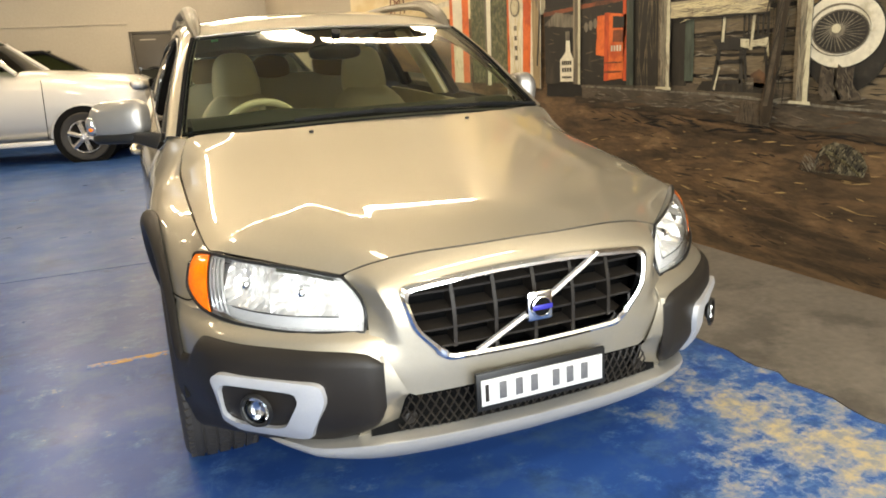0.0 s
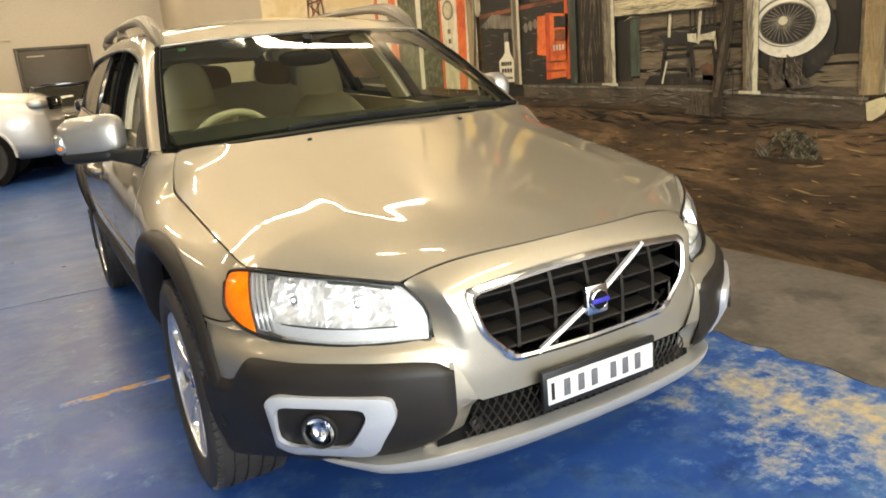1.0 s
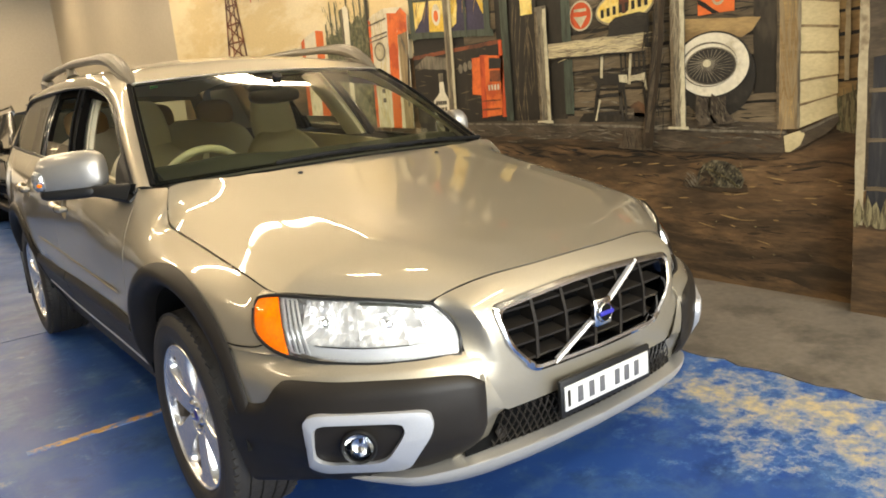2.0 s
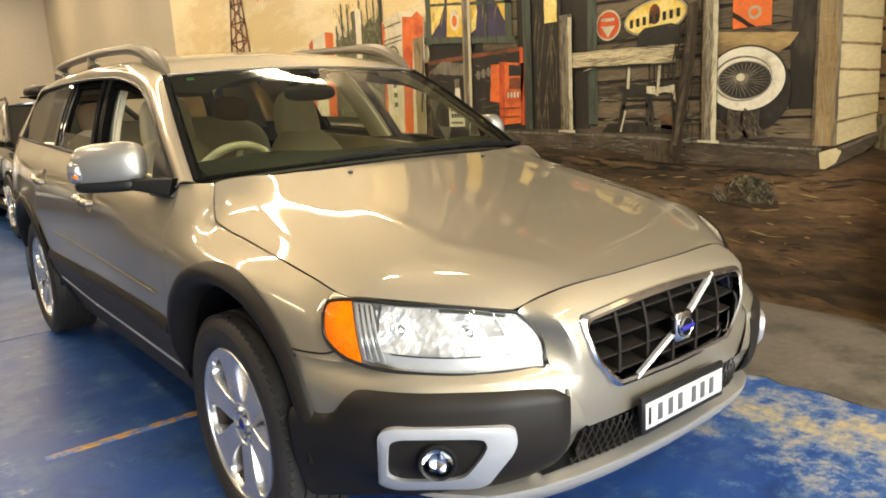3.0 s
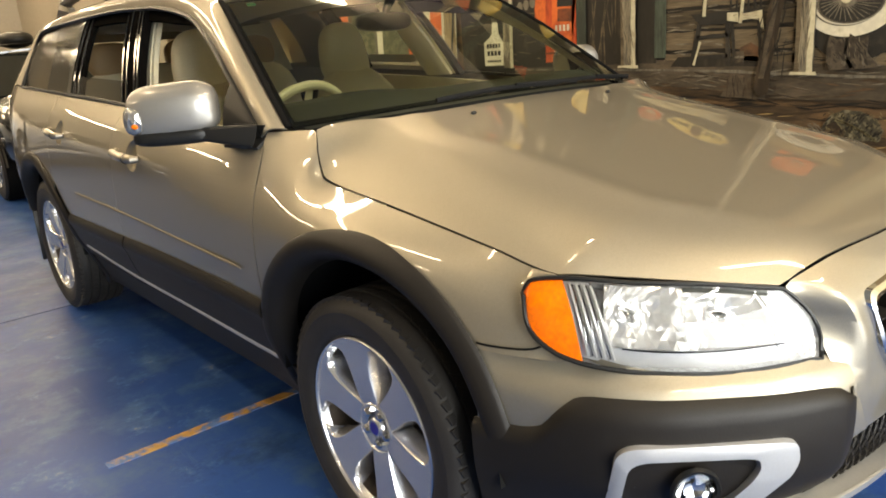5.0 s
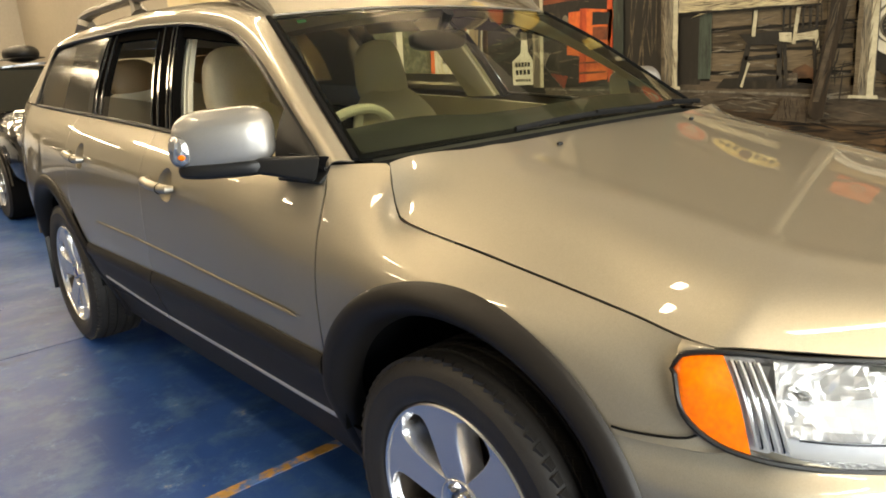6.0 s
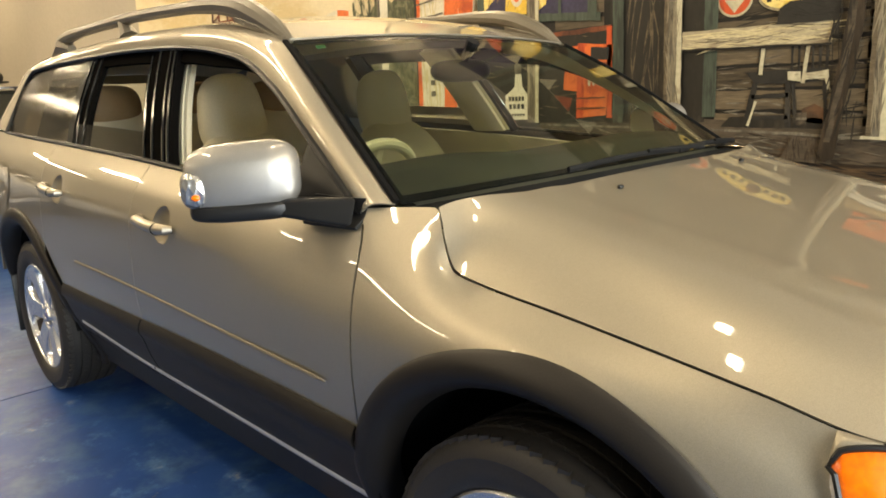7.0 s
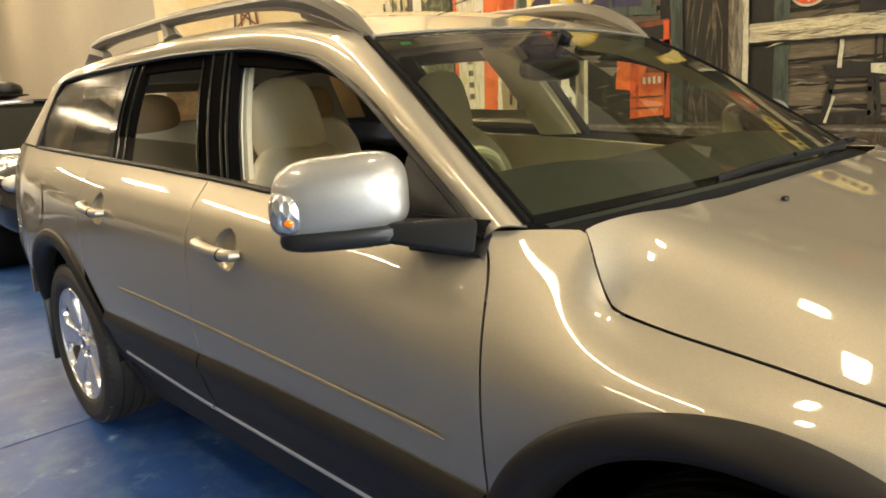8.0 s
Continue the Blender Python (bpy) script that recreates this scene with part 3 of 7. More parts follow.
def arch_band(hub, start, end):
    def f(a, t):
        yc, zc, ro, ri = ARCHES[hub]
        r = ri + (ro - ri) * max(t, 0.0) - (0.004 if t < 0 else 0)
        y, z = yc - r * math.cos(a), zc + r * math.sin(a)
        # a rolled lip that turns under, then a gently domed face that ends in a low step
        o = arch_profile(t)
        return side(min(max(y, -0.5), 3.69), min(z, side_top(min(max(y, -0.5), 3.69))), o)
    return sheet(lin(start, end, 56), [-0.04, 0.0, 0.06, 0.12, 0.2, 0.3, 0.35, 0.4, 0.5, 0.62, 0.74, 0.85, 0.92, 0.96, 1.0], f, 0.005)


pair("wheel_arch_trim", arch_band(0.0, radians(16), radians(196)), CLAD)
pair("wheel_arch_trim", arch_band(WB, radians(-16), radians(192)), CLAD)
for hub in (0.0, WB):
    pair("wheel_well", sheet(lin(0.05, math.pi - 0.05, 26), lin(0, 1, 6), lambda a, t: Vector((-0.87 + 0.44 * t, hub - 0.43 * math.cos(a), 0.335 + 0.43 * math.sin(a)))), VOID)
    pair("well_back", sheet(lin(-0.45, 0.45, 6), lin(0.2, 0.8, 6), lambda y, z: Vector((-0.45, hub + y, z))), VOID)
part("underbody", box(-0.62, 0.62, -0.42, 3.6, 0.21, 0.26, 0.02), VOID, CAR)

# ---------- bonnet ----------
hood_w_front = curve([-0.83, -0.778, -0.50], [0.40, 0.467, 0.748])
hood_z_front = curve([-0.83, -0.778, -0.50], [0.735, 0.745, 0.789])
hood_w = lambda y: hood_w_front(y) if y < -0.50 else W_OF[6](y) - 0.0022
hood_edge_z = lambda y: hood_z_front(y) if y < -0.50 else Z_OF[6](y) + 0.0015
hood_mid_z = curve([-0.83, -0.70, -0.5, -0.2, 0.1, 0.3], [0.788, 0.835, 0.882, 0.945, 1.005, 1.05])


def ease(k):
    k = min(max(k, 0.0), 1.0)
    return k * k * (3 - 2 * k)


def hood_point(s, t):
    """s: -1 to 1 across, t: 0 front to 1 rear."""
    # front edge: runs along the lamps, then in an arc over the grille
    a = abs(s)
    yf = -0.833 + 0.055 * (min(a, 0.52) / 0.52) ** 2.2 + (0.286 * ((a - 0.52) / 0.48) ** 1.15 if a > 0.52 else 0)
    yr = 0.30 + 0.035 * a ** 3 - 0.055 * (1 - a * a)
    y = yf + (yr - yf) * t
    wf = 0.467 * a / 0.52 if a <= 0.52 else 0.467 + 0.288 * (a - 0.52) / 0.48
    w_edge = hood_w(y)
    w = (wf * (1 - t) ** 2 + w_edge * a * (1 - (1 - t) ** 2)) if a < 1 else w_edge
    w = min(w, w_edge)
    q = min(w / max(w_edge, 0.01), 1)
    # a raised middle between two creases, falling away towards the wings
    along = min(max((y + 0.80) / 1.10, 0.0), 1.0)
    c = 0.62 - 0.02 * along
    mid, edge = hood_mid_z(y), hood_edge_z(y)
    if q < c:
        h = 1 - 0.13 * (q / c) ** 2
    else:
        k = (q - c) / (1 - c)
        e = min(max((along - 0.40) / 0.5, 0), 1)
        e = e * e * (3 - 2 * e)
        a1 = 0.33 - 0.19 * e
        h = 0.87 - a1 * k - (0.87 - a1) * k ** (3.0 + 4.0 * e)
    z = edge + (mid - edge) * h + 0.006 * math.exp(-((q - c) / 0.05) ** 2) * min(1, 4 * along) * (1 - 0.5 * along)
    return Vector((math.copysign(w, s), y, z))


part("bonnet", sheet(lin(-1, 1, 72), lin(0, 1, 44), hood_point, 0.004, 60, lambda s, t: ease((abs(s) - 0.58) / 0.28) * ease((t - 0.25) / 0.4)), PAINT, CAR, "gold bonnet with two raised creases", angle=60)
part("bonnet_underside", sheet(lin(-1, 1, 30), lin(0.03, 0.97, 16), lambda s, t: hood_point(s * 0.97, t) - Vector((0, 0, 0.05))), GAP, CAR)

# ---------- front: plan line of the bumper ----------
plan_w = [0.0, 0.20, 0.36, 0.43, 0.54, 0.66, 0.74, 0.795, 0.838, 0.863, 0.885]
plan_y = [-0.936, -0.929, -0.910, -0.894, -0.848, -0.762, -0.69, -0.615, -0.505, -0.42, -0.345]
PLAN = rail3([(-w, y, 0) for w, y in zip(plan_w, plan_y)])
inset = curve([0.20, 0.26, 0.30, 0.36, 0.42, 0.50, 0.56, 0.59, 0.62, 0.66], [0.17, 0.12, 0.085, 0.035, 0.008, 0.0, 0.004, 0.016, 0.045, 0.06])


def front(u, z, out=0.0):
    """The front surface, u 0 (middle) to 1 (wheel arch), mirrored for u below 0."""
    a = abs(u)
    p, q = PLAN(max(a - 0.01, 0)), PLAN(min(a + 0.01, 1))
    d = (q - p).normalized()
    nrm = Vector((d.y, -d.x, 0)).normalized()
    if nrm.y > 0 and nrm.x > 0:
        nrm = -nrm
    nrm = Vector((-abs(nrm.x), -abs(nrm.y), 0))
    k = inset(z) * (1 - 0.75 * max(a - 0.8, 0) / 0.2)
    r = PLAN(a) - nrm * (k - out)
    return Vector((-r.x if u < 0 else r.x, r.y, z))


def u_at(w):
    lo, hi = 0.0, 1.0
    for _ in range(40):
        m = (lo + hi) / 2
        lo, hi = (m, hi) if -PLAN(m).x < w else (lo, m)
    return (lo + hi) / 2


U = u_at
# painted wing of the bumper: from the dark cladding up to the lamp and the wing seam
b_top = curve([U(0.40), U(0.46), U(0.56), U(0.66), U(0.74), U(0.80), U(0.84), 1.0], [0.616, 0.613, 0.610, 0.612, 0.623, 0.640, 0.650, 0.654])
blk_top = curve([U(0.40), U(0.425), U(0.45), U(0.52), U(0.62), U(0.72), U(0.795), U(0.812), U(0.824), U(0.838), U(0.852), 1.0], [0.535, 0.550, 0.566, 0.575, 0.579, 0.582, 0.585, 0.581, 0.556, 0.512, 0.502, 0.50])
us = lin(U(0.405), U(0.79), 26) + lin(U(0.796), U(0.86), 14) + [U(0.868), U(0.875)]
pair("bumper_wing", sheet(us, lin(0, 1, 10), lambda u, t: front(u, blk_top(u) - 0.012 + (b_top(u) - blk_top(u) + 0.012) * t, -0.004 * t), 0.004), PAINT, None, "gold painted bumper corner")
blk_low = curve([U(0.40), U(0.415), U(0.43), U(0.50), U(0.60), U(0.70), U(0.80), 1.0], [0.45, 0.415, 0.372, 0.324, 0.287, 0.262, 0.238, 0.225])


def fog_clad(u, t):
    z = blk_low(u) + (blk_top(u) - blk_low(u)) * t
    e = min(t / 0.1, (1 - t) / 0.09, (u - U(0.412)) / 0.035 + 0.15, 1)
    return front(u, z, 0.016 * max(e, 0) ** 0.6)


pair("bumper_cladding", sheet(lin(U(0.412), U(0.79), 40) + lin(U(0.796), U(0.86), 16) + lin(U(0.866), U(0.877), 4), [0, 0.02, 0.05, 0.1] + lin(0.18, 0.86, 9) + [0.91, 0.95, 0.98, 1.0], fog_clad, 0.005), CLAD, None, "dark grey textured bumper corner")


def lamp_uv(pts, n=6):
    """A closed outline with rounded corners from (w, z) corners."""
    out = []
    k = len(pts)
    for i in range(k):
        p, c, q = (np.array(pts[(i + d) % k]) for d in (-1, 0, 1))
        r = 0.34
        a, b = c + (p - c) * min(r, 0.03 / np.linalg.norm(p - c)), c + (q - c) * min(r, 0.03 / np.linalg.norm(q - c))
        for j in range(n + 1):
            t = j / n
            out.append(tuple((1 - t) ** 2 * a + 2 * t * (1 - t) * c + t * t * b))
    return out


def ring_on(outer, inner, place, lift=0.018):
    """A raised ring between two outlines of the same count on the surface."""
    rows = []
    for s, o in ((0.0, 0.0), (0.06, lift), (0.5, lift + 0.003), (0.94, lift), (1.0, -0.012)):
        rows.append([place(a[0] + (b[0] - a[0]) * s, a[1] + (b[1] - a[1]) * s, o) for a, b in zip(outer, inner)])
    bm = bmesh.new()
    vs = [[bm.verts.new(p) for p in r] for r in rows]
    n = len(outer)
    for a, b in zip(vs, vs[1:]):
        for i in range(n):
            bm.faces.new((a[i], a[(i + 1) % n], b[(i + 1) % n], b[i]))
    return bm


def on_front(w, z, o):
    return front(U(abs(w)), z, o + 0.012)


fog_outer = lamp_uv([(0.779, 0.513), (0.548, 0.506), (0.540, 0.455), (0.606, 0.312), (0.800, 0.309)])
fog_inner = lamp_uv([(0.766, 0.483), (0.610, 0.478), (0.605, 0.450), (0.652, 0.362), (0.778, 0.361)])
pair("fog_lamp_surround", ring_on(fog_outer, fog_inner, on_front), MATTE_SILVER, None, "satin silver fog lamp surround")
bm = bmesh.new()
bm.faces.new([bm.verts.new(on_front(w, z, 0.006)) for w, z in fog_inner])
pair("fog_grille", bm, CLAD)
bm = bmesh.new()
for i in range(6):
    for j in range(5):
        w, z = 0.622 + 0.027 * i + (0.013 if j % 2 else 0), 0.376 + 0.022 * j
        if w < 0.765 and not (0.62 < w < 0.72 and 0.36 < z < 0.46):
            c = on_front(w, z, 0.002)
            bmesh.ops.create_cube(bm, size=1, matrix=Matrix.Translation(c) @ Matrix.Rotation(-0.75, 4, "Z") @ Matrix.Diagonal((0.016, 0.002, 0.005, 1)))
for o in pair("fog_grille_rib", bm, BLACK):
    tagged(o, kind="stuff")
fc = on_front(0.692, 0.424, 0.022)
fdir = (on_front(0.66, 0.40, 0.05) - on_front(0.66, 0.40, 0.0)).normalized()
rot = fdir.to_track_quat("Y", "Z").to_matrix().to_4x4()
fog = spun([(-0.018, 0.001), (-0.016, 0.014), (-0.010, 0.026), (0.0, 0.035)], 28, "y")
pair("fog_lamp_bowl", turned(fog, Matrix.Translation(fc) @ rot), CHROME)
pair("fog_lamp_ring", turned(spun([(-0.004, 0.035), (0.006, 0.037), (0.008, 0.042), (0.0, 0.046)], 28, "y"), Matrix.Translation(fc) @ rot), BLACK)
pair("fog_lamp_lens", turned(spun([(0.001, 0.035), (0.008, 0.024), (0.011, 0.0001)], 24, "y"), Matrix.Translation(fc) @ rot), CLEAR)

# middle panel round the grille, from the bonnet down to the chin
sur_low = 0.436
sur_w = curve([0.40, 0.436, 0.50, 0.56, 0.607, 0.645, 0.68, 0.712, 0.745], [0.352, 0.356, 0.385, 0.412, 0.430, 0.426, 0.431, 0.446, 0.466])
ridge_w = curve([0.52, 0.57, 0.655, 0.73, 0.76], [0.338, 0.350, 0.375, 0.403, 0.415])


_edge = [hood_point(q, 0.0) for q in lin(0, 0.56, 28)]
hood_front_y = curve([p.x for p in _edge], [p.y for p in _edge])
hood_front_z = curve([p.x for p in _edge], [p.z for p in _edge])
nose_flank = curve([0.50, 0.55, 0.59, 0.63, 0.68, 0.74, 0.80], [-0.898, -0.888, -0.868, -0.843, -0.814, -0.786, -0.77])
nose_lean = curve([0.40, 0.52, 0.62, 0.70], [0.035, 0.022, 0.02, 0.035])
nose_top = lambda w: hood_front_z(min(abs(w), 0.467)) - 0.003


def nose(w, z, out=0.0):
    """The nose round the grille: the plan line, sweeping back to the bonnet's front edge."""
    a = min(abs(w), 0.6)
    y = PLAN(U(a)).y + nose_lean(min(z, 0.70)) - 0.012 * (a / 0.4) ** 2
    top = nose_top(w)
    if z > 0.695:
        k = min((z - 0.695) / max(top - 0.695, 0.01), 1.0)
        y += (hood_front_y(min(a, 0.467)) - 0.006 - y) * k ** 1.7
    e = sur_w(min(max(z, 0.40), 0.745))
    r = ridge_w(min(max(z, 0.52), 0.76))
    if a > r and z > 0.52:
        f = min((a - r) / (e - r), 1.0)
        f = f * f / 0.6 if f < 0.3 else (f - 0.15) / 0.85
        y += (max(nose_flank(z), y) - y) * f * min((z - 0.52) / 0.06, 1)
    return Vector((w, y - out, z))


GR_T, GR_B = 0.712, 0.530
gr_w = lambda z: 0.352 - 0.075 * ((GR_T - z) / (GR_T - GR_B)) ** 2.0


def grille_outline(grow=0.0, n=10):
    pts = lamp_uv([(-0.358 - grow, GR_T + 0.004 + grow), (0.358 + grow, GR_T + 0.004 + grow), (0.334 + grow, 0.615), (0.258 + grow * 0.6, GR_B - grow), (-0.258 - grow * 0.6, GR_B - grow), (-0.334 - grow, 0.615)], n)
    res = []
    for i, (a, b) in enumerate(pts):
        c, d = pts[(i + 1) % len(pts)]
        steps = 16 if i % (n + 1) == n else 1
        res += [(a + (c - a) * k / steps, b + (d - b) * k / steps) for k in range(steps)]
    return [(w, z - 0.012 * (1 - (w / 0.36) ** 2) if z < 0.55 else z + 0.020 * (1 - (w / 0.36) ** 2) * (1 if z > 0.69 else 0)) for w, z in res]


g_out = grille_outline(0.0)
bm = bmesh.new()
nn = len(g_out)


def nose_rim(w, z):
    """The point of the panel's own outline in the direction of (w, z) from the grille's middle."""
    dw, dz = w, z - 0.61
    lo, hi = 1.0, 4.0
    for _ in range(30):
        m = (lo + hi) / 2
        ww, zz = dw * m, 0.61 + dz * m
        lo, hi = (m, hi) if sur_low < zz < nose_top(ww) and abs(ww) < sur_w(min(max(zz, 0.40), 0.745)) else (lo, m)
    return dw * lo, 0.61 + dz * lo


rows = []
for s in lin(0, 1, 10):
    row = []
    for w, z in g_out:
        a, b = nose_rim(w, z)
        row.append(bm.verts.new(nose(w + (a - w) * s, z + (b - z) * s)))
    rows.append(row)
for a, b in zip(rows, rows[1:]):
    for i in range(nn):
        bm.faces.new((a[i], a[(i + 1) % nn], b[(i + 1) % nn], b[i]))
bmesh.ops.recalc_face_normals(bm, faces=bm.faces)
bmesh.ops.solidify(bm, geom=bm.faces[:], thickness=0.004)
part("nose_panel", bm, PAINT, CAR, "gold nose panel round the grille")

# side cheeks between nose panel and bumper corner
pair("nose_cheek", sheet(lin(0, 1, 8), lin(0, 1, 16), lambda s, t: (lambda z: nose(-(sur_w(z) - 0.002), z, -0.002).lerp(front(U(0.425 + 0.02 * max(z - 0.55, 0) / 0.06), max(z, 0.44), -0.006 if z < 0.6 else -0.01), s))(0.44 + 0.165 * t)), PAINT)

# grille: bright frame, dark egg-crate, diagonal bar, badge
part("grille_frame", ring_on(grille_outline(0.004), grille_outline(-0.014), lambda w, z, o: nose(w, z, o), 0.010), CHROME, CAR, "chrome grille frame")
grille = part("grille", sheet(lin(-0.35, 0.35, 20), lin(0, 1, 8), lambda w, t: Vector((w * 1.08, -0.80 + 0.05 * abs(w), 0.44 + 0.33 * t))), GAP, CAR, "black egg-crate grille")
for i in range(-2, 3):
    w = i * 0.113 + 0.006
    zt = GR_T + 0.012
    zb = GR_B + (0.016 if abs(w) > 0.2 else -0.008)
    part("grille_bar", sheet(lin(0, 1, 8), [-0.005, 0.005], lambda t, s: nose(w + s, zb + (zt - zb) * t, -0.012) , 0.05), CLAD, grille)
for k in range(4):
    z = GR_B + 0.024 + k * 0.047
    h = gr_w(z) - 0.012
    part("grille_slat", sheet(lin(-h, h, 20), lin(0, 1, 2), lambda w, t: nose(w, z + 0.008 * t, -0.015 - 0.05 * t), 0.006), CLAD, grille)
dl = [nose(-0.178 + 0.376 * t, 0.524 + 0.202 * t, 0.004) for t in lin(0, 1, 10)]
part("grille_diagonal", tube(dl, 0.011, 6, flat=0.6), MATTE_SILVER, CAR, "satin silver diagonal bar")
badge = part("badge", turned(box(-0.036, 0.036, -0.010, 0.010, -0.040, 0.040, 0.008), Matrix.Translation(nose(0.0, 0.626, 0.014))), CHROME, CAR, "square chrome badge")
bc = nose(0.0, 0.626, 0.026)
part("badge_disc", turned(spun([(-0.002, 0.029), (0.004, 0.0285), (0.006, 0.024), (0.006, 0.0001)], 28, "y"), Matrix.Translation(bc) @ Matrix.Rotation(math.pi, 4, "Z")), GAP, badge)
part("badge_ring", turned(spun([(0.0, 0.030), (0.006, 0.028), (0.007, 0.025), (0.004, 0.022)], 28, "y"), Matrix.Translation(bc) @ Matrix.Rotation(math.pi, 4, "Z")), CHROME, badge)
part("badge_band", turned(box(-0.028, 0.028, -0.011, -0.005, -0.0065, 0.0065, 0.002), Matrix.Translation(bc)), BADGE_BLUE, badge)

# lower intake with its mesh, skid plate, sensors
part("lower_intake", sheet(lin(-U(0.46), U(0.46), 30), lin(0, 1, 6), lambda u, t: front(-u, 0.312 + 0.133 * t, 0.016 - 0.066 * min(t * 2, 1))), GAP, CAR)
bm = bmesh.new()
for k in range(-17, 18):
    for s in (-1, 1):
        a0 = k * 0.025
        pts = []
        for t in lin(0, 1, 4):
            w = a0 + s * 0.06 * (t - 0.5)
            if abs(w) < 0.365 + 0.03 * (0.12 - 0.105 * t) / 0.12:
                p = front(math.copysign(U(abs(w)), -w), 0.330 + 0.100 * t, -0.022 + 0.030 * (1 - t))
                pts.append(p)
        if len(pts) > 1:
            tube(pts, 0.0026, 4, bm=bm)
part("intake_mesh", bm, CLAD, CAR, "black diamond mesh")
skid_hi = curve([0, U(0.3), U(0.45), U(0.60), U(0.74)], [0.318, 0.320, 0.315, 0.299, 0.283])
skid_lo = curve([0, U(0.3), U(0.45), U(0.60), U(0.74)], [0.244, 0.244, 0.244, 0.250, 0.266])
sk_u = lin(-U(0.75), U(0.75), 60)


def skid(u, t):
    a = abs(u)
    z = skid_lo(a) + (skid_hi(a) - skid_lo(a)) * t
    o = 0.056 + 0.015 * math.sin(math.pi * t) - 0.06 * max((a - U(0.6)) / (U(0.75) - U(0.6)), 0)
    return front(u, z, o)


part("skid_plate", sheet(sk_u, lin(0, 1, 8), skid, 0.006), SKID, CAR, "satin silver skid plate")
part("chin_ledge", sheet(sk_u[3:-3], lin(0, 1, 4), lambda u, t: skid(u, 1.0).lerp(front(u, skid_hi(abs(u)) + 0.006, 0.004 - 0.03 * min(max(abs(u) / U(0.40) - 0.9, 0) * 4, 1)), t), 0.003), SKID, CAR)
def cheek(s, t):
    z = 0.315 + 0.245 * t
    inner = 0.36 + 0.03 * (0.44 - z) / 0.12 if z < 0.45 else sur_w(z) - 0.006
    deep = -0.03 + 0.026 * min(max((z - 0.42) / 0.03, 0), 1)
    return front(U(inner), z, deep).lerp(front(U(0.42 + 0.075 * max(0.46 - z, 0) / 0.14), z, 0.004), s ** 0.7)


pair("lower_cheek", sheet(lin(0, 1, 10), lin(0, 1, 18), cheek), PAINT, None, "gold cheek beside the intake")
for w in (-0.350, 0.350):
    p = front(math.copysign(U(0.350), -w), 0.368, -0.012)
    part("parking_sensor", turned(spun([(0.0, 0.018), (-0.004, 0.017), (-0.006, 0.010), (-0.006, 0.0001)], 18, "y"), Matrix.Translation(p)), CLAD, CAR)

# number plate with plain bars in place of its characters
plate = part("number_plate", box(-0.190, 0.190, -0.944, -0.930, 0.374, 0.478, 0.004), BLACK, CAR, "black framed number plate with unreadable bars")
part("plate_face", box(-0.178, 0.178, -0.9475, -0.943, 0.390, 0.460, 0.001), PLATE_WHITE, plate, "white plate")
for i, x in enumerate((-0.118, -0.072, -0.028, 0.036, 0.078, 0.122)):
    part("plate_bar", box(x - 0.0105, x + 0.0105, -0.9490, -0.9465, 0.402, 0.448, 0.0008), PLATE_INK, plate)
part("plate_bar", box(-0.168, -0.158, -0.9490, -0.9465, 0.402, 0.448), CLAD, plate)

pair("bumper_seam", tube([rail3([(-0.860, -0.372, 0.652), (-0.8535, -0.394, 0.650), (-0.8365, -0.447, 0.652), (-0.8205, -0.488, 0.658), (-0.800, -0.505, 0.667)])(u) for u in lin(0, 1, 10)], 0.0022, 5), GAP)

# ---------- headlamps ----------
hl_top3 = rail3([(-0.796, -0.440, 0.752), (-0.786, -0.452, 0.776), (-0.755, -0.500, 0.782), (-0.68, -0.592, 0.771), (-0.58, -0.690, 0.760), (-0.467, -0.780, 0.738)])
hl_bot3 = rail3([(-0.803, -0.448, 0.748), (-0.8165, -0.470, 0.697), (-0.793, -0.532, 0.647), (-0.69, -0.662, 0.615), (-0.57, -0.766, 0.607), (-0.436, -0.840, 0.607)])


def lamp(s, t, push=0.0):
    p = hl_bot3(s).lerp(hl_top3(s), t)
    n = Vector((-0.62 + 0.25 * s, -0.75, 0.25)).normalized()
    bow = math.sin(math.pi * min(max(t, 0), 1)) * s ** 8
    return p + n * (0.016 * math.sin(math.pi * t) * min(1, s * 6 + 0.2) * (1 - 0.5 * s ** 8) + push) + Vector((0.026, -0.006, 0)) * bow


AM = 0.235


def slant(t):
    """How far the line between the amber and the clear lens leans along the lamp."""
    return 0.066 - 0.112 * t


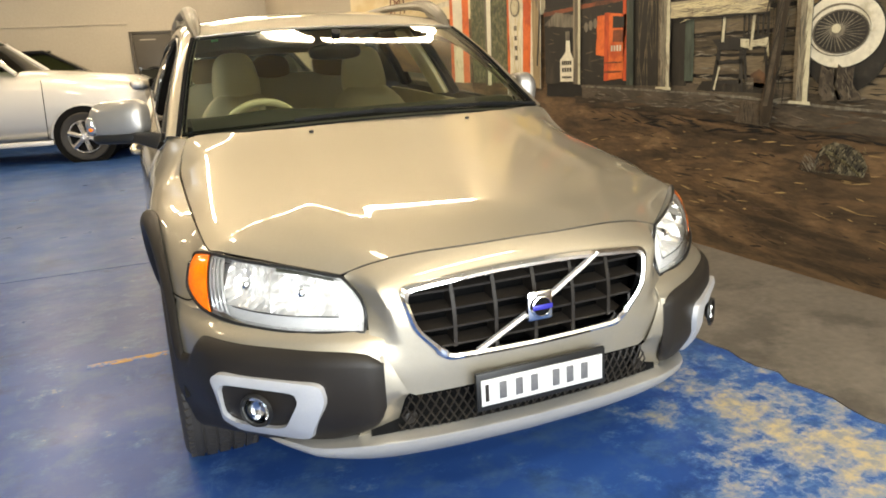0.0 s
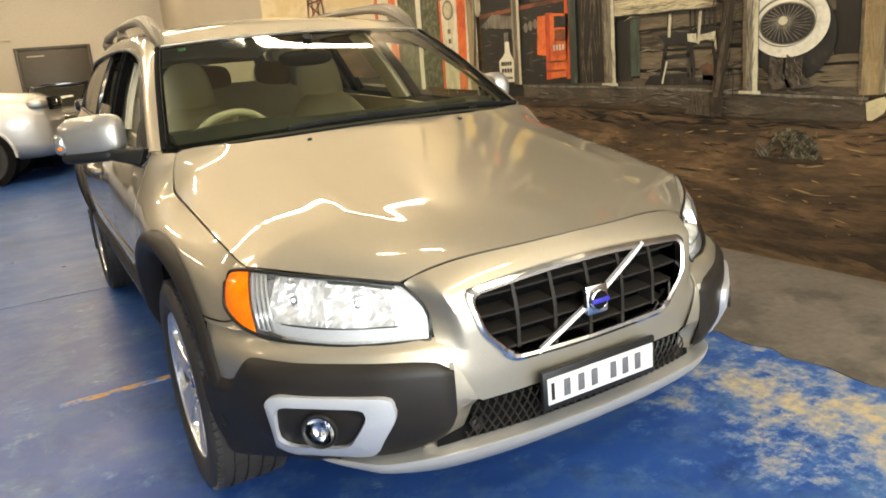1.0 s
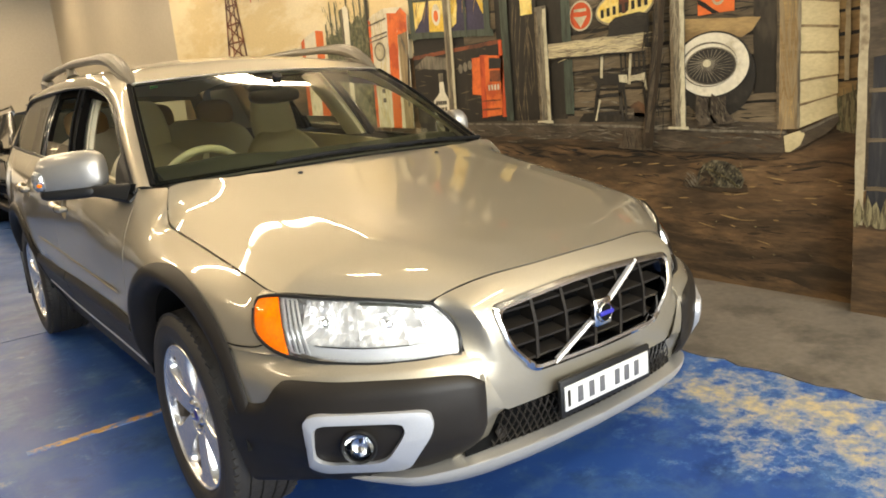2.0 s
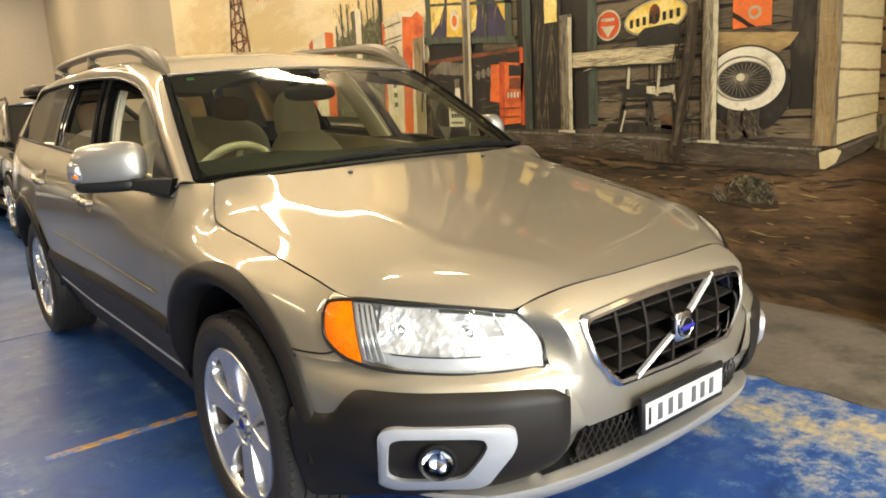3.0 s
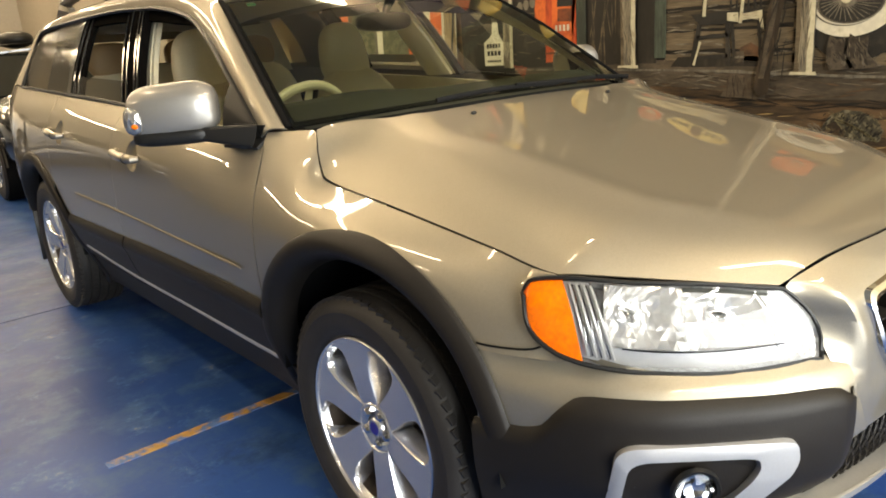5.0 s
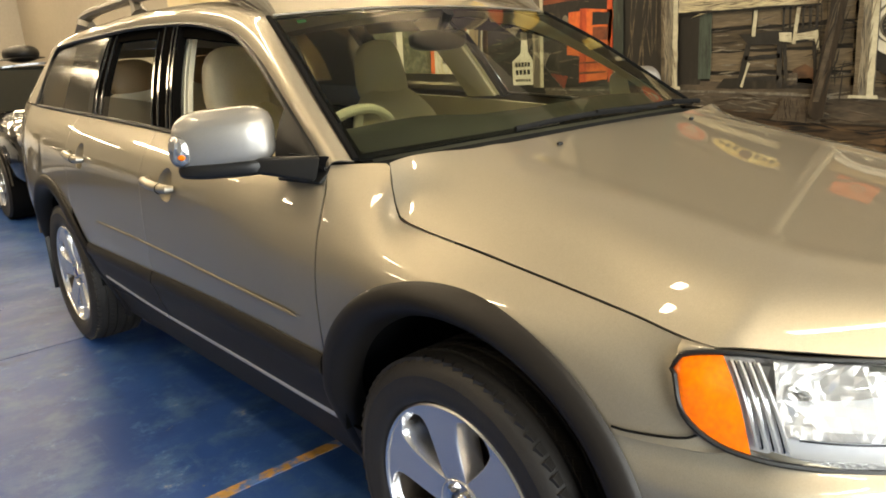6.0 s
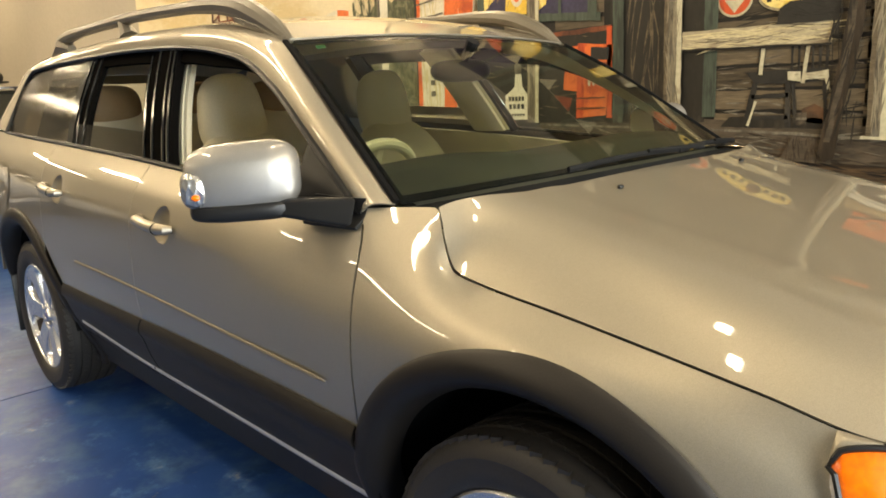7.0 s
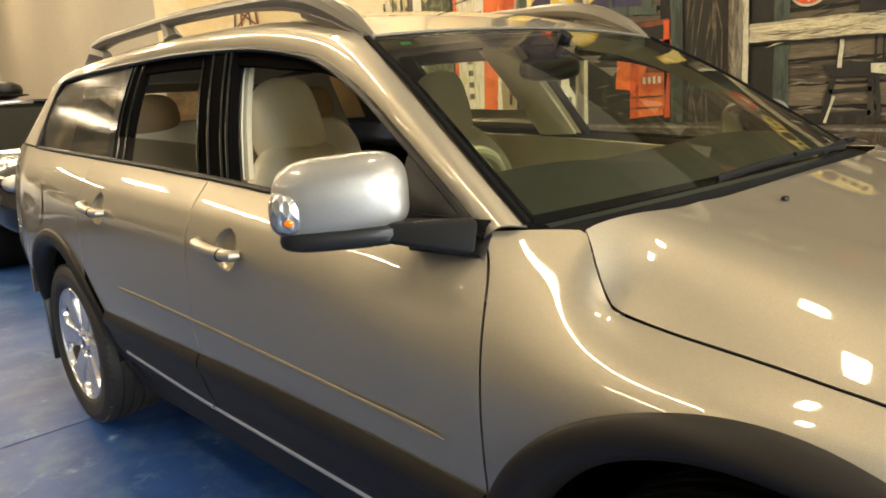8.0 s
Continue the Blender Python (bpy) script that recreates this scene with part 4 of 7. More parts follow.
head = pair("headlamp", sheet(lin(0, 1, 40), lin(0, 1, 14), lambda k, t: lamp(AM - 0.01 + slant(t) + (1.01 - AM - slant(t)) * k, t, 0.002)), CLEAR, None, "clear headlamp lens")
for h, m in zip(head, (False, True)):
    def put(name, bm, material, label="", **kw):
        return part(name, flip(bm) if m else bm, material, h, label, **kw)
    put("turn_signal", sheet(lin(0.006, 1, 16), lin(0.0, 0.985, 14), lambda k, t: lamp(k * (AM - 0.01 + slant(t)), t - 0.012 * (1 - t) ** 2, 0.001 + 0.004 * (1 - t) ** 2), 0.004), AMBER, "amber indicator lens")
    put("lamp_housing", sheet(lin(0, 1, 30), lin(0, 1, 8), lambda s, t: lamp(s, t, -0.055 * min(1, 8 * s, 10 * (1 - s)) * (1 - (2 * t - 1) ** 6))), LAMP_FACET, "bright headlamp housing")
    put("lamp_rim", tube([lamp(s, -0.018 * max(1 - s / 0.5, 0), 0.008) for s in lin(0, 1, 40)] + [lamp(1, t, 0.006) for t in lin(0.1, 0.9, 5)] + [lamp(s, 1, 0.004) for s in lin(1, 0, 40)], 0.0045, 6, closed=True), BLACK)
    put("lamp_lower_panel", sheet(lin(AM + 0.06, 0.985, 24), lin(0.02, 0.235, 4), lambda s, t: lamp(s, t, -0.018), 0.003), LAMP_BRIGHT)
    # two deep reflectors cut into flat facets, a bulb cap in each, a bright bezel round both
    for s0, s1, mid in ((AM + 0.105, 0.60, 0.45), (0.60, 0.90, 0.75)):
        cuts = random.Random(int(s0 * 100))
        nu, nv = 11, 7
        jig = [[cuts.uniform(-0.006, 0.006) for _ in range(nv + 1)] for _ in range(nu + 1)]

        def bowl(u, v):
            sx, tx = s0 + (s1 - s0) * u, 0.25 + 0.70 * v
            deep = (1 - abs(2 * u - 1) ** 2.4) * (1 - abs(2 * v - 1) ** 2.4)
            return lamp(sx, tx, -0.010 - 0.052 * deep + jig[round(u * nu)][round(v * nv)] * min(deep * 3, 1))
        put("reflector_bowl", sheet(lin(0, 1, nu), lin(0, 1, nv), bowl), LAMP_CUT, smooth=False)
        p = lamp(mid, 0.58, -0.020)
        d = Vector((-0.25, -0.95, 0.02)).normalized().to_track_quat("Y", "Z").to_matrix().to_4x4()
        put("bulb_cap", turned(spun([(-0.040, 0.016), (-0.014, 0.014), (-0.006, 0.009), (-0.004, 0.0001)], 22, "y"), Matrix.Translation(p) @ d), CHROME)
    put("lamp_bezel", sheet(lin(0.885, 0.988, 6), lin(0.20, 0.90, 8), lambda s, t: lamp(s, t, -0.014), 0.003), LAMP_BRIGHT)
    for k in range(7):
        sa = AM + 0.012 + 0.013 * k
        put("lens_flute", tube([lamp(sa + slant(t), t, -0.004) for t in lin(0.10, 0.92, 8)], 0.0032, 5), CLEAR if k % 2 else LAMP_BRIGHT)
    put("lamp_line", tube([lamp(s, 0.245 + 0.01 * math.sin(9 * s), -0.006) for s in lin(0.40, 0.90, 16)], 0.0017, 5), BLACK)
    put("lamp_shade_strip", sheet(lin(0.62, 0.93, 12), lin(0, 1, 3), lambda s, t: lamp(s, 0.90 + 0.05 * t - 0.16 * max(s - 0.8, 0), -0.010), 0.002), DASH)
    put("flute_panel", sheet(lin(AM - 0.005, AM + 0.09, 5), lin(0.06, 0.95, 6), lambda s, t: lamp(s + slant(t), t, -0.010), 0.002), LAMP_BRIGHT)

# tip of the wing between the bonnet's corner and the lamp
pair("wing_tip", sheet(lin(0, 1, 8), lin(0, 1, 6), lambda u, t: (Vector((-0.7635, -0.4405, 0.7914)).lerp(Vector((-0.7555, -0.490, 0.7865)), u)).lerp(hl_top3(0.03 + 0.14 * u), t) + Vector((-0.004, 0, 0.003)) * math.sin(math.pi * t)), PAINT)

# ---------- windscreen, roof, pillars ----------
ws_edge = rail3([(-0.748, 0.432, 1.024), (-0.712, 0.60, 1.138), (-0.662, 0.82, 1.285), (-0.612, 1.02, 1.398)])


def screen(s, t):
    e = ws_edge(t)
    bow = 1 - s * s
    y = e.y - bow * (0.155 - 0.145 * t)
    z = e.z + bow * (0.030 - 0.008 * t)
    return Vector((e.x * -s, y, z))


part("windscreen", sheet(lin(-1, 1, 36), lin(0, 1, 20), screen), SCREEN, CAR, "slanted windscreen")
part("windscreen_band", sheet(lin(-1, 1, 36), [0, 0.012, 0.024, 0.038], lambda s, t: screen(s, t * (0.7 + 0.3 * s * s)) + Vector((0, 0.002, -0.004))), GAP, CAR, "black band at the windscreen base")
part("windscreen_top_band", sheet(lin(-1, 1, 36), [0.982, 0.99, 1.0], lambda s, t: screen(s, t) + Vector((0, 0.002, -0.004))), GAP, CAR)
pair("windscreen_side_band", sheet([0.984, 0.992, 1.0], lin(0, 1, 24), lambda s, t: screen(-s, t) + Vector((0, 0.002, -0.004))), GAP)
roof_edge = rail3([(-0.605, 1.03, 1.408), (-0.600, 1.25, 1.462), (-0.595, 1.6, 1.492), (-0.59, 2.2, 1.508), (-0.585, 2.9, 1.494), (-0.57, 3.5, 1.44), (-0.55, 3.66, 1.40)])


def roof(s, t):
    e = roof_edge(t)
    bow = 1 - s * s
    front_y = -bow * 0.012 * (1 - t) ** 6
    return Vector((e.x * -s, e.y + front_y + bow * 0.05 * t ** 8, e.z + bow * (0.022 + 0.030 * min(t / 0.35, 1) * (2 - min(t / 0.35, 1)) - 0.008 * t)))


part("roof", sheet(lin(-1, 1, 30), lin(0, 1, 40), roof, 0.006), PAINT, CAR, "gold roof panel")
# outer edge of the glass and of the pillars
win_top = rail3([(-0.806, 0.50, 1.006), (-0.756, 0.76, 1.172), (-0.706, 0.98, 1.292), (-0.672, 1.20, 1.374), (-0.657, 1.60, 1.428), (-0.650, 2.20, 1.448), (-0.652, 2.70, 1.446), (-0.662, 3.12, 1.432), (-0.69, 3.22, 1.36), (-0.745, 3.24, 1.25), (-0.80, 3.22, 1.152)])
pil_out = rail3([(-0.762, 0.44, 1.022), (-0.716, 0.66, 1.168), (-0.664, 0.88, 1.312), (-0.622, 1.08, 1.418), (-0.605, 1.55, 1.490), (-0.600, 2.20, 1.507), (-0.596, 2.75, 1.498), (-0.59, 3.30, 1.462), (-0.60, 3.56, 1.40), (-0.67, 3.66, 1.27), (-0.745, 3.69, 1.158)])


def cant(u, t):
    a, b = win_top(u), pil_out(u)
    p = a.lerp(b, t)
    out = Vector((-0.75, -0.15, 0.6))
    return p + out * (0.020 * math.sin(math.pi * t))


pair("roof_pillar", sheet(lin(0, 1, 80), lin(0, 1, 10), cant, 0.004), PAINT, None, "gold windscreen pillar and roof rail line")
pair("window_seal", tube([win_top(u) + Vector((-0.004, 0, -0.004)) for u in lin(0.01, 1, 70)], 0.009, 6), BLACK)
pair("windscreen_pillar_seal", tube([ws_edge(t) + Vector((-0.010, 0.008, 0.002)) for t in lin(0, 1, 20)], 0.010, 6, flat=0.6), GAP)
pair("belt_seal", tube([side(y, side_top(y), 0.002) + Vector((0, 0, 0.004)) for y in lin(0.50, 3.22, 50)], 0.008, 6), BLACK)


def win(y, t, inn=0.0):
    """A point of the side glass: t 0 at the belt, 1 at the top line."""
    lo = side(y, side_top(y))
    u0, u1 = 0.0, 1.0
    for _ in range(30):
        m = (u0 + u1) / 2
        u0, u1 = (m, u1) if win_top(m).y < y and m < 0.85 else (u0, m)
    hi = win_top(u0)
    p = lo.lerp(hi, t)
    return Vector((p.x + inn - 0.012 * math.sin(math.pi * t), y, p.z))


pair("quarter_glass", sheet(lin(2.36, 3.20, 14), lin(0, 1, 8), lambda y, t: win(y + 0.06 * t * (3.2 - y) / 0.84, t, 0.008)), PRIVACY, None, "tinted rear quarter glass")
pair("rear_door_glass", sheet(lin(1.66, 2.31, 12), lin(0, 1, 6), lambda y, t: win(y + 0.02 * t, 0.235 * t, 0.016)), PRIVACY, None, "lowered tinted rear door pane")
pair("window_pillar", sheet(lin(1.425, 1.585, 6), lin(0, 1, 10), lambda y, t: win(y + 0.18 * t, t, 0.004), 0.03), PILLAR, None, "black centre pillar")
pair("window_pillar", sheet(lin(2.312, 2.368, 5), lin(0, 1, 10), lambda y, t: win(y + 0.07 * t, t, 0.004), 0.03), GLOSS_BLACK, None, "black rear door pillar")
pair("mirror_triangle", sheet(lin(0.505, 0.74, 8), lin(0, 1, 6), lambda y, t: win(y, t, 0.002), 0.006), BLACK)
pair("door_frame_seal", sheet(lin(1.585, 1.665, 4), lin(0, 1, 10), lambda y, t: win(y + 0.18 * t, t, 0.022), 0.02), PILLAR)
pair("door_frame_seal", sheet(lin(2.215, 2.315, 4), lin(0, 1, 10), lambda y, t: win(y + 0.07 * t, t, 0.020), 0.02), PILLAR)
pair("window_header", sheet(lin(0.80, 2.37, 36), lin(0, 1, 4), lambda y, t: win(y, 1 - 0.14 * (1 - t) * min(max((y - 0.75) / 0.6, 0), 1), 0.020), 0.012), PILLAR)
pair("inner_pillar", sheet(lin(1.455, 1.62, 8), lin(0, 1, 10), lambda y, t: win(y + 0.18 * t, t, 0.055 + 0.02 * math.sin(math.pi * (y - 1.455) / 0.165)), 0.03), TRIM_TAN)
for y0, inn in ((1.432, 0.0), (1.470, 0.002), (1.545, 0.0), (1.600, 0.018), (1.655, 0.020), (2.235, 0.016), (2.300, 0.014)):
    pair("window_seal_bead", tube([win(y0 + (0.18 if y0 < 2 else 0.07) * t, t, inn) for t in lin(0.01, 0.99, 12)], 0.0055, 6), GLOSS_BLACK)
part("windscreen_sticker", sheet(lin(-0.885, -0.835, 3), lin(0.945, 0.972, 3), lambda s, t: screen(s, t) + Vector((0, 0.003, -0.006))), mat("green_sticker", (0.05, 0.30, 0.12), 0.5), CAR, "small green sticker")
# slim moulding low on the doors
for a, b in ((0.53, 1.545), (1.553, 2.10)):
    pair("door_moulding", tube([side(y, 0.648 + 0.052 * math.sin(min((y - 0.53) / 1.55, 1) * 1.35), 0.0015) for y in lin(a, b, 24)], [0.002 if i == 0 else 0.006 for i in range(25)], 8, flat=0.5, up=(1, 0, 0)), TAN_STRIP)
# rear end closing the body


def tail(q, t):
    return Vector((q * (0.80 - 0.22 * t ** 2), 3.86 - 0.22 * t ** 2 - 0.08 * abs(q) ** 4, 0.40 + 1.02 * t))


tailgate = part("tailgate", sheet(lin(-1, 1, 20), lin(0, 0.66, 8), tail, 0.01), PAINT, CAR, "gold tailgate")
part("tailgate_header", sheet(lin(-1, 1, 20), lin(0.955, 1, 3), tail, 0.01), PAINT, tailgate)
for a, b in ((-1, -0.86), (0.86, 1)):
    part("tailgate_pillar", sheet(lin(a, b, 3), lin(0.66, 0.955, 6), tail, 0.01), PAINT, tailgate)
part("tailgate_glass", sheet(lin(-0.86, 0.86, 16), lin(0.66, 0.955, 6), tail), PANE, tailgate, "rear window pane")

# roof rails
for sgn in (-1, 1):
    rp = [(0.600, 1.035, 1.402), (0.602, 1.14, 1.462), (0.603, 1.27, 1.512), (0.603, 1.42, 1.537), (0.602, 1.7, 1.553), (0.600, 2.15, 1.566), (0.598, 2.6, 1.562), (0.596, 2.85, 1.550), (0.594, 2.99, 1.512)]
    bulk = curve([0, 0.05, 0.13, 0.22, 0.32, 0.80, 0.90, 0.96, 1.0], [0.010, 0.030, 0.036, 0.030, 0.0225, 0.0225, 0.028, 0.026, 0.010])
    rail = part("roof_rail", tube([Vector((sgn * p.x, p.y, p.z)) for p in (rail3(rp)(u) for u in lin(0, 1, 48))], [bulk(u) for u in lin(0, 1, 48)], 10, flat=0.92), RAIL, CAR, "bronze grey roof rail")
    part("rail_foot", tube([(sgn * 0.60, 2.13, 1.50), (sgn * 0.60, 2.15, 1.53), (sgn * 0.60, 2.17, 1.56)], [0.036, 0.026, 0.022], 8), RAIL, rail)
    part("rail_foot", tube([(sgn * 0.602, 1.05, 1.405), (sgn * 0.602, 1.16, 1.452), (sgn * 0.603, 1.30, 1.492)], [0.016, 0.030, 0.020], 8), RAIL, rail)
    part("rail_foot", tube([(sgn * 0.597, 2.78, 1.50), (sgn * 0.596, 2.88, 1.520), (sgn * 0.594, 3.03, 1.488)], [0.020, 0.038, 0.016], 8), RAIL, rail)


# ---------- door handles, mirrors, filler cap, gaps ----------
def handle(y0, y1, z0, z1):
    """A pull handle from its front end (y0, z0) to its rear end over the dish, with a lock at its front."""
    for m in (False, True):
        at = lambda k, o: side(y0 + (y1 - y0) * k, z0 + (z1 - z0) * k, o)
        bar_pts = [at(k, o) for k, o in ((0.0, 0.002), (0.04, 0.020), (0.16, 0.030), (0.5, 0.036), (0.84, 0.031), (0.96, 0.020), (1.0, 0.002))]
        grip = tube(bar_pts, [0.010, 0.0155, 0.0175, 0.0175, 0.0165, 0.0145, 0.009], 12, flat=0.95)
        hd = part("door_handle", flip(grip) if m else grip, PAINT, (door_a if y0 < 1.6 else door_b)[1 if m else 0], "gold pull handle")
        seam = tube([at(0.17, 0.030) + Vector((-0.002, 0, 0.016 * math.cos(a))) + Vector((-0.017 * math.sin(a), 0, 0)) for a in lin(0, math.pi, 8)], 0.0016, 5)
        part("handle_seam", flip(seam) if m else seam, GAP, hd)


handle(1.240, 1.455, 0.907, 0.924)
handle(2.175, 2.372, 0.946, 0.967)
pair("filler_cap", sheet(lin(-1, 1, 10), lin(-1, 1, 10), lambda a, b: side(3.0 + 0.09 * a * math.sqrt(1 - b * b / 2), 0.93 + 0.09 * b * math.sqrt(1 - a * a / 2), 0.0035)), PAINT)


def superbox(centre, radii, p=3.2, n=26, m=18):
    bm = bmesh.new()
    c = lambda v, q: math.copysign(abs(v) ** (2 / q), v)
    rows = []
    for i in range(m + 1):
        a = -math.pi / 2 + math.pi * i / m
        rows.append([bm.verts.new(Vector(centre) + Vector((radii[0] * c(math.cos(a), p) * c(math.cos(2 * math.pi * k / n), p), radii[1] * c(math.cos(a), p) * c(math.sin(2 * math.pi * k / n), p), radii[2] * c(math.sin(a), p)))) for k in range(n)])
    for a, b in zip(rows, rows[1:]):
        for k in range(n):
            bm.faces.new((a[k], a[(k + 1) % n], b[(k + 1) % n], b[k]))
    bmesh.ops.remove_doubles(bm, verts=bm.verts, dist=1e-4)
    return bm


MT = Matrix.Translation((-0.955, 0.718, 1.092)) @ Matrix.Rotation(radians(-35), 4, "Z")


def mirror_shell():
    bm = superbox((0, 0, 0), (0.124, 0.072, 0.073), 4.8, 44, 30)
    for v in bm.verts:
        x, y, z = v.co
        v.co.z += 0.006 * (x / 0.12) - 0.014 * (x / 0.12) ** 4 * (1 if z > 0 else 0)
        if y < 0:
            v.co.y *= 1.0 - 0.22 * (x / 0.12) ** 2 - 0.42 * max((z - 0.012) / 0.06, 0) ** 1.5 - 0.10 * max((0.012 - z) / 0.08, 0)
        else:
            v.co.y *= 0.45
    return bm


# the one on the far side is folded back along its door
MF = Matrix.Translation((0.852, 0.765, 1.092)) @ Matrix.Rotation(radians(76), 4, "Z")
for m in (False, True):
    f = (lambda b: flip(b)) if m else (lambda b: b)
    put_m = (lambda b: turned(flip(b), MF)) if m else (lambda b: turned(b, MT))
    h = part("door_mirror", put_m(mirror_shell()), SILVER, CAR, "folded silver door mirror" if m else "silver door mirror with clear side repeater", angle=60)
    base = superbox((0, 0, -0.074), (0.118, 0.066, 0.024), 3.4, 30, 12)
    for v in base.verts:
        v.co.y = min(v.co.y, 0.035)
    part("mirror_base", put_m(base), BLACK, h)
    tip = ((0.846, 0.70), (0.806, 0.70)) if m else ((-0.945, 0.655), (-0.900, 0.715))
    root = [side(y, z, 0.006) for y, z in ((0.492, 0.976), (0.640, 0.985), (0.640, 1.030), (0.505, 1.040))]
    if m:
        root = [Vector((-p.x, p.y, p.z)) for p in root]
    wedge = bmesh.new()
    ring_a = [wedge.verts.new(p) for p in root]
    ring_b = [wedge.verts.new((*tip[k], z)) for k, z in ((0, 1.006), (1, 1.006), (1, 1.040), (0, 1.040))]
    for k in range(4):
        wedge.faces.new((ring_a[k], ring_a[(k + 1) % 4], ring_b[(k + 1) % 4], ring_b[k]))
    wedge.faces.new(ring_a[::-1])
    wedge.faces.new(ring_b)
    bmesh.ops.bevel(wedge, geom=wedge.edges[:], offset=0.010, segments=3, profile=0.5, affect="EDGES")
    part("mirror_arm", wedge, BLACK, h)
    part("mirror_foot", f(sheet(lin(0.490, 0.66, 8), lin(0, 1, 6), lambda y, t: side(y, 0.978 + 0.058 * t, 0.004), 0.008)), BLACK, h)
    part("mirror_glass", put_m(superbox((0, 0.036, 0.0), (0.105, 0.004, 0.058), 3.5, 24, 10)), CHROME, h, "mirror glass")
    part("side_repeater", put_m(superbox((-0.096, -0.020, -0.022), (0.034, 0.047, 0.042), 2.8, 24, 14)), REPEATER, h, "clear side repeater lens")
    part("repeater_bulb", put_m(superbox((-0.094, -0.066, -0.036), (0.009, 0.005, 0.007), 2, 10, 8)), AMBER, h)


# ---------- wheels ----------
def wheel(x, y, zc, turn=0.0):
    """A wheel whose outer face looks to -x, standing with a slightly flattened tyre."""
    c = (x, y, zc)
    prof = [(-0.092, 0.238), (-0.106, 0.243), (-0.113, 0.250), (-0.118, 0.262), (-0.1215, 0.285), (-0.1195, 0.300), (-0.1205, 0.303), (-0.116, 0.318), (-0.105, 0.332), (-0.088, 0.3405)]
    groove = []
    for gx in (-0.062, -0.022, 0.022, 0.062):
        groove += [(gx - 0.005, TYRE_R), (gx - 0.004, TYRE_R - 0.007), (gx + 0.004, TYRE_R - 0.007), (gx + 0.005, TYRE_R)]
    prof += groove + [(0.085, 0.3405), (0.100, 0.333), (0.114, 0.315), (0.120, 0.285), (0.100, 0.235)]
    tb = spun(prof, 96, "x", c)
    tread = bmesh.new()
    for k in range(72):
        a = 2 * math.pi * k / 72
        for gx, wd, lean in ((-0.088, 0.034, 0.3), (-0.042, 0.026, -0.5), (0.0, 0.024, 0.5), (0.042, 0.026, -0.5), (0.088, 0.034, 0.3)):
            mt = Matrix.Translation(c) @ Matrix.Rotation(a, 4, "X") @ Matrix.Translation((gx, 0, TYRE_R - 0.0045 - (0.004 if abs(gx) > 0.08 else 0))) @ Matrix.Rotation(lean, 4, "Z") @ Matrix.Diagonal((wd, 0.021, 0.011, 1))
            bmesh.ops.create_cube(tread, size=1, matrix=mt)
    for b in (tb, tread):
        for v in b.verts:
            if v.co.z < 0.0008:
                v.co.z = 0.0008
    tyre = part("wheel", tb, RUBBER, CAR, "wheel with six-spoke alloy rim")
    part("tread", tread, RUBBER, tyre, smooth=False, kind="stuff")
    part("rim", spun([(-0.090, 0.240), (-0.106, 0.240), (-0.110, 0.236), (-0.107, 0.231), (-0.098, 0.228), (-0.085, 0.222)], 72, "x", c), ALLOY, tyre)
    part("rim_barrel", spun([(-0.086, 0.2225), (-0.03, 0.212), (0.09, 0.214), (0.10, 0.238)], 72, "x", c), SHADED_BARREL, tyre)
    part("brake_disc", spun([(-0.012, 0.05), (-0.012, 0.150), (0.012, 0.152), (0.012, 0.05)], 40, "x", c), DISC_STEEL, tyre)
    part("wheel_back", spun([(0.03, 0.001), (0.03, 0.212)], 32, "x", c), VOID, tyre)
    part("brake_calliper", superbox((c[0] - 0.005, c[1] + 0.11, c[2] + 0.06), (0.035, 0.04, 0.07), 3, 14, 10), CLAD, tyre)
    # a spoke: a broad flat blade that fans out into the rim, with deep sloping flanks
    half = curve([0.040, 0.075, 0.11, 0.15, 0.185, 0.203, 0.215, 0.2235, 0.232], [0.022, 0.038, 0.040, 0.043, 0.050, 0.058, 0.072, 0.092, 0.122])
    face = curve([0.040, 0.075, 0.15, 0.20, 0.232], [-0.080, -0.090, -0.098, -0.101, -0.104])
    across = ((-1.0, 0.055, 1.20), (-1.0, 0.030, 1.06), (-1.0, 0.006, 1.0), (-0.93, 0.0012, 1.0), (-0.5, 0.0, 1.0), (0.0, 0.0008, 1.0), (0.5, 0.0, 1.0), (0.93, 0.0012, 1.0), (1.0, 0.006, 1.0), (1.0, 0.030, 1.06), (1.0, 0.055, 1.20))
    for k in range(6):
        bm = bmesh.new()
        mt = Matrix.Translation(c) @ Matrix.Rotation(2 * math.pi * k / 6 + turn, 4, "X")
        rows = []
        for r in (0.040, 0.058, 0.075, 0.095, 0.12, 0.15, 0.175, 0.192, 0.205, 0.215, 0.2235, 0.232):
            row = []
            for q, dx, wide in across:
                a = math.copysign(min(abs(q) * half(r) * (wide if r < 0.215 else 1.0) / r, 0.5236), q)
                row.append(bm.verts.new(mt @ Vector((face(r) + dx, r * math.sin(a), r * math.cos(a)))))
            rows.append(row)
        for a, b in zip(rows, rows[1:]):
            for i in range(len(across) - 1):
                bm.faces.new((a[i], a[i + 1], b[i + 1], b[i]))
        part("spoke", bm, ALLOY, tyre, "broad polished spoke", angle=40)
    part("hub", spun([(-0.060, 0.074), (-0.084, 0.068), (-0.0895, 0.063), (-0.080, 0.058), (-0.073, 0.052), (-0.073, 0.030), (-0.086, 0.027), (-0.091, 0.022), (-0.091, 0.0001)], 36, "x", c), ALLOY, tyre)
    part("centre_cap", spun([(-0.0915, 0.017), (-0.0930, 0.015), (-0.0935, 0.0001)], 24, "x", c), BADGE_BLUE, tyre)
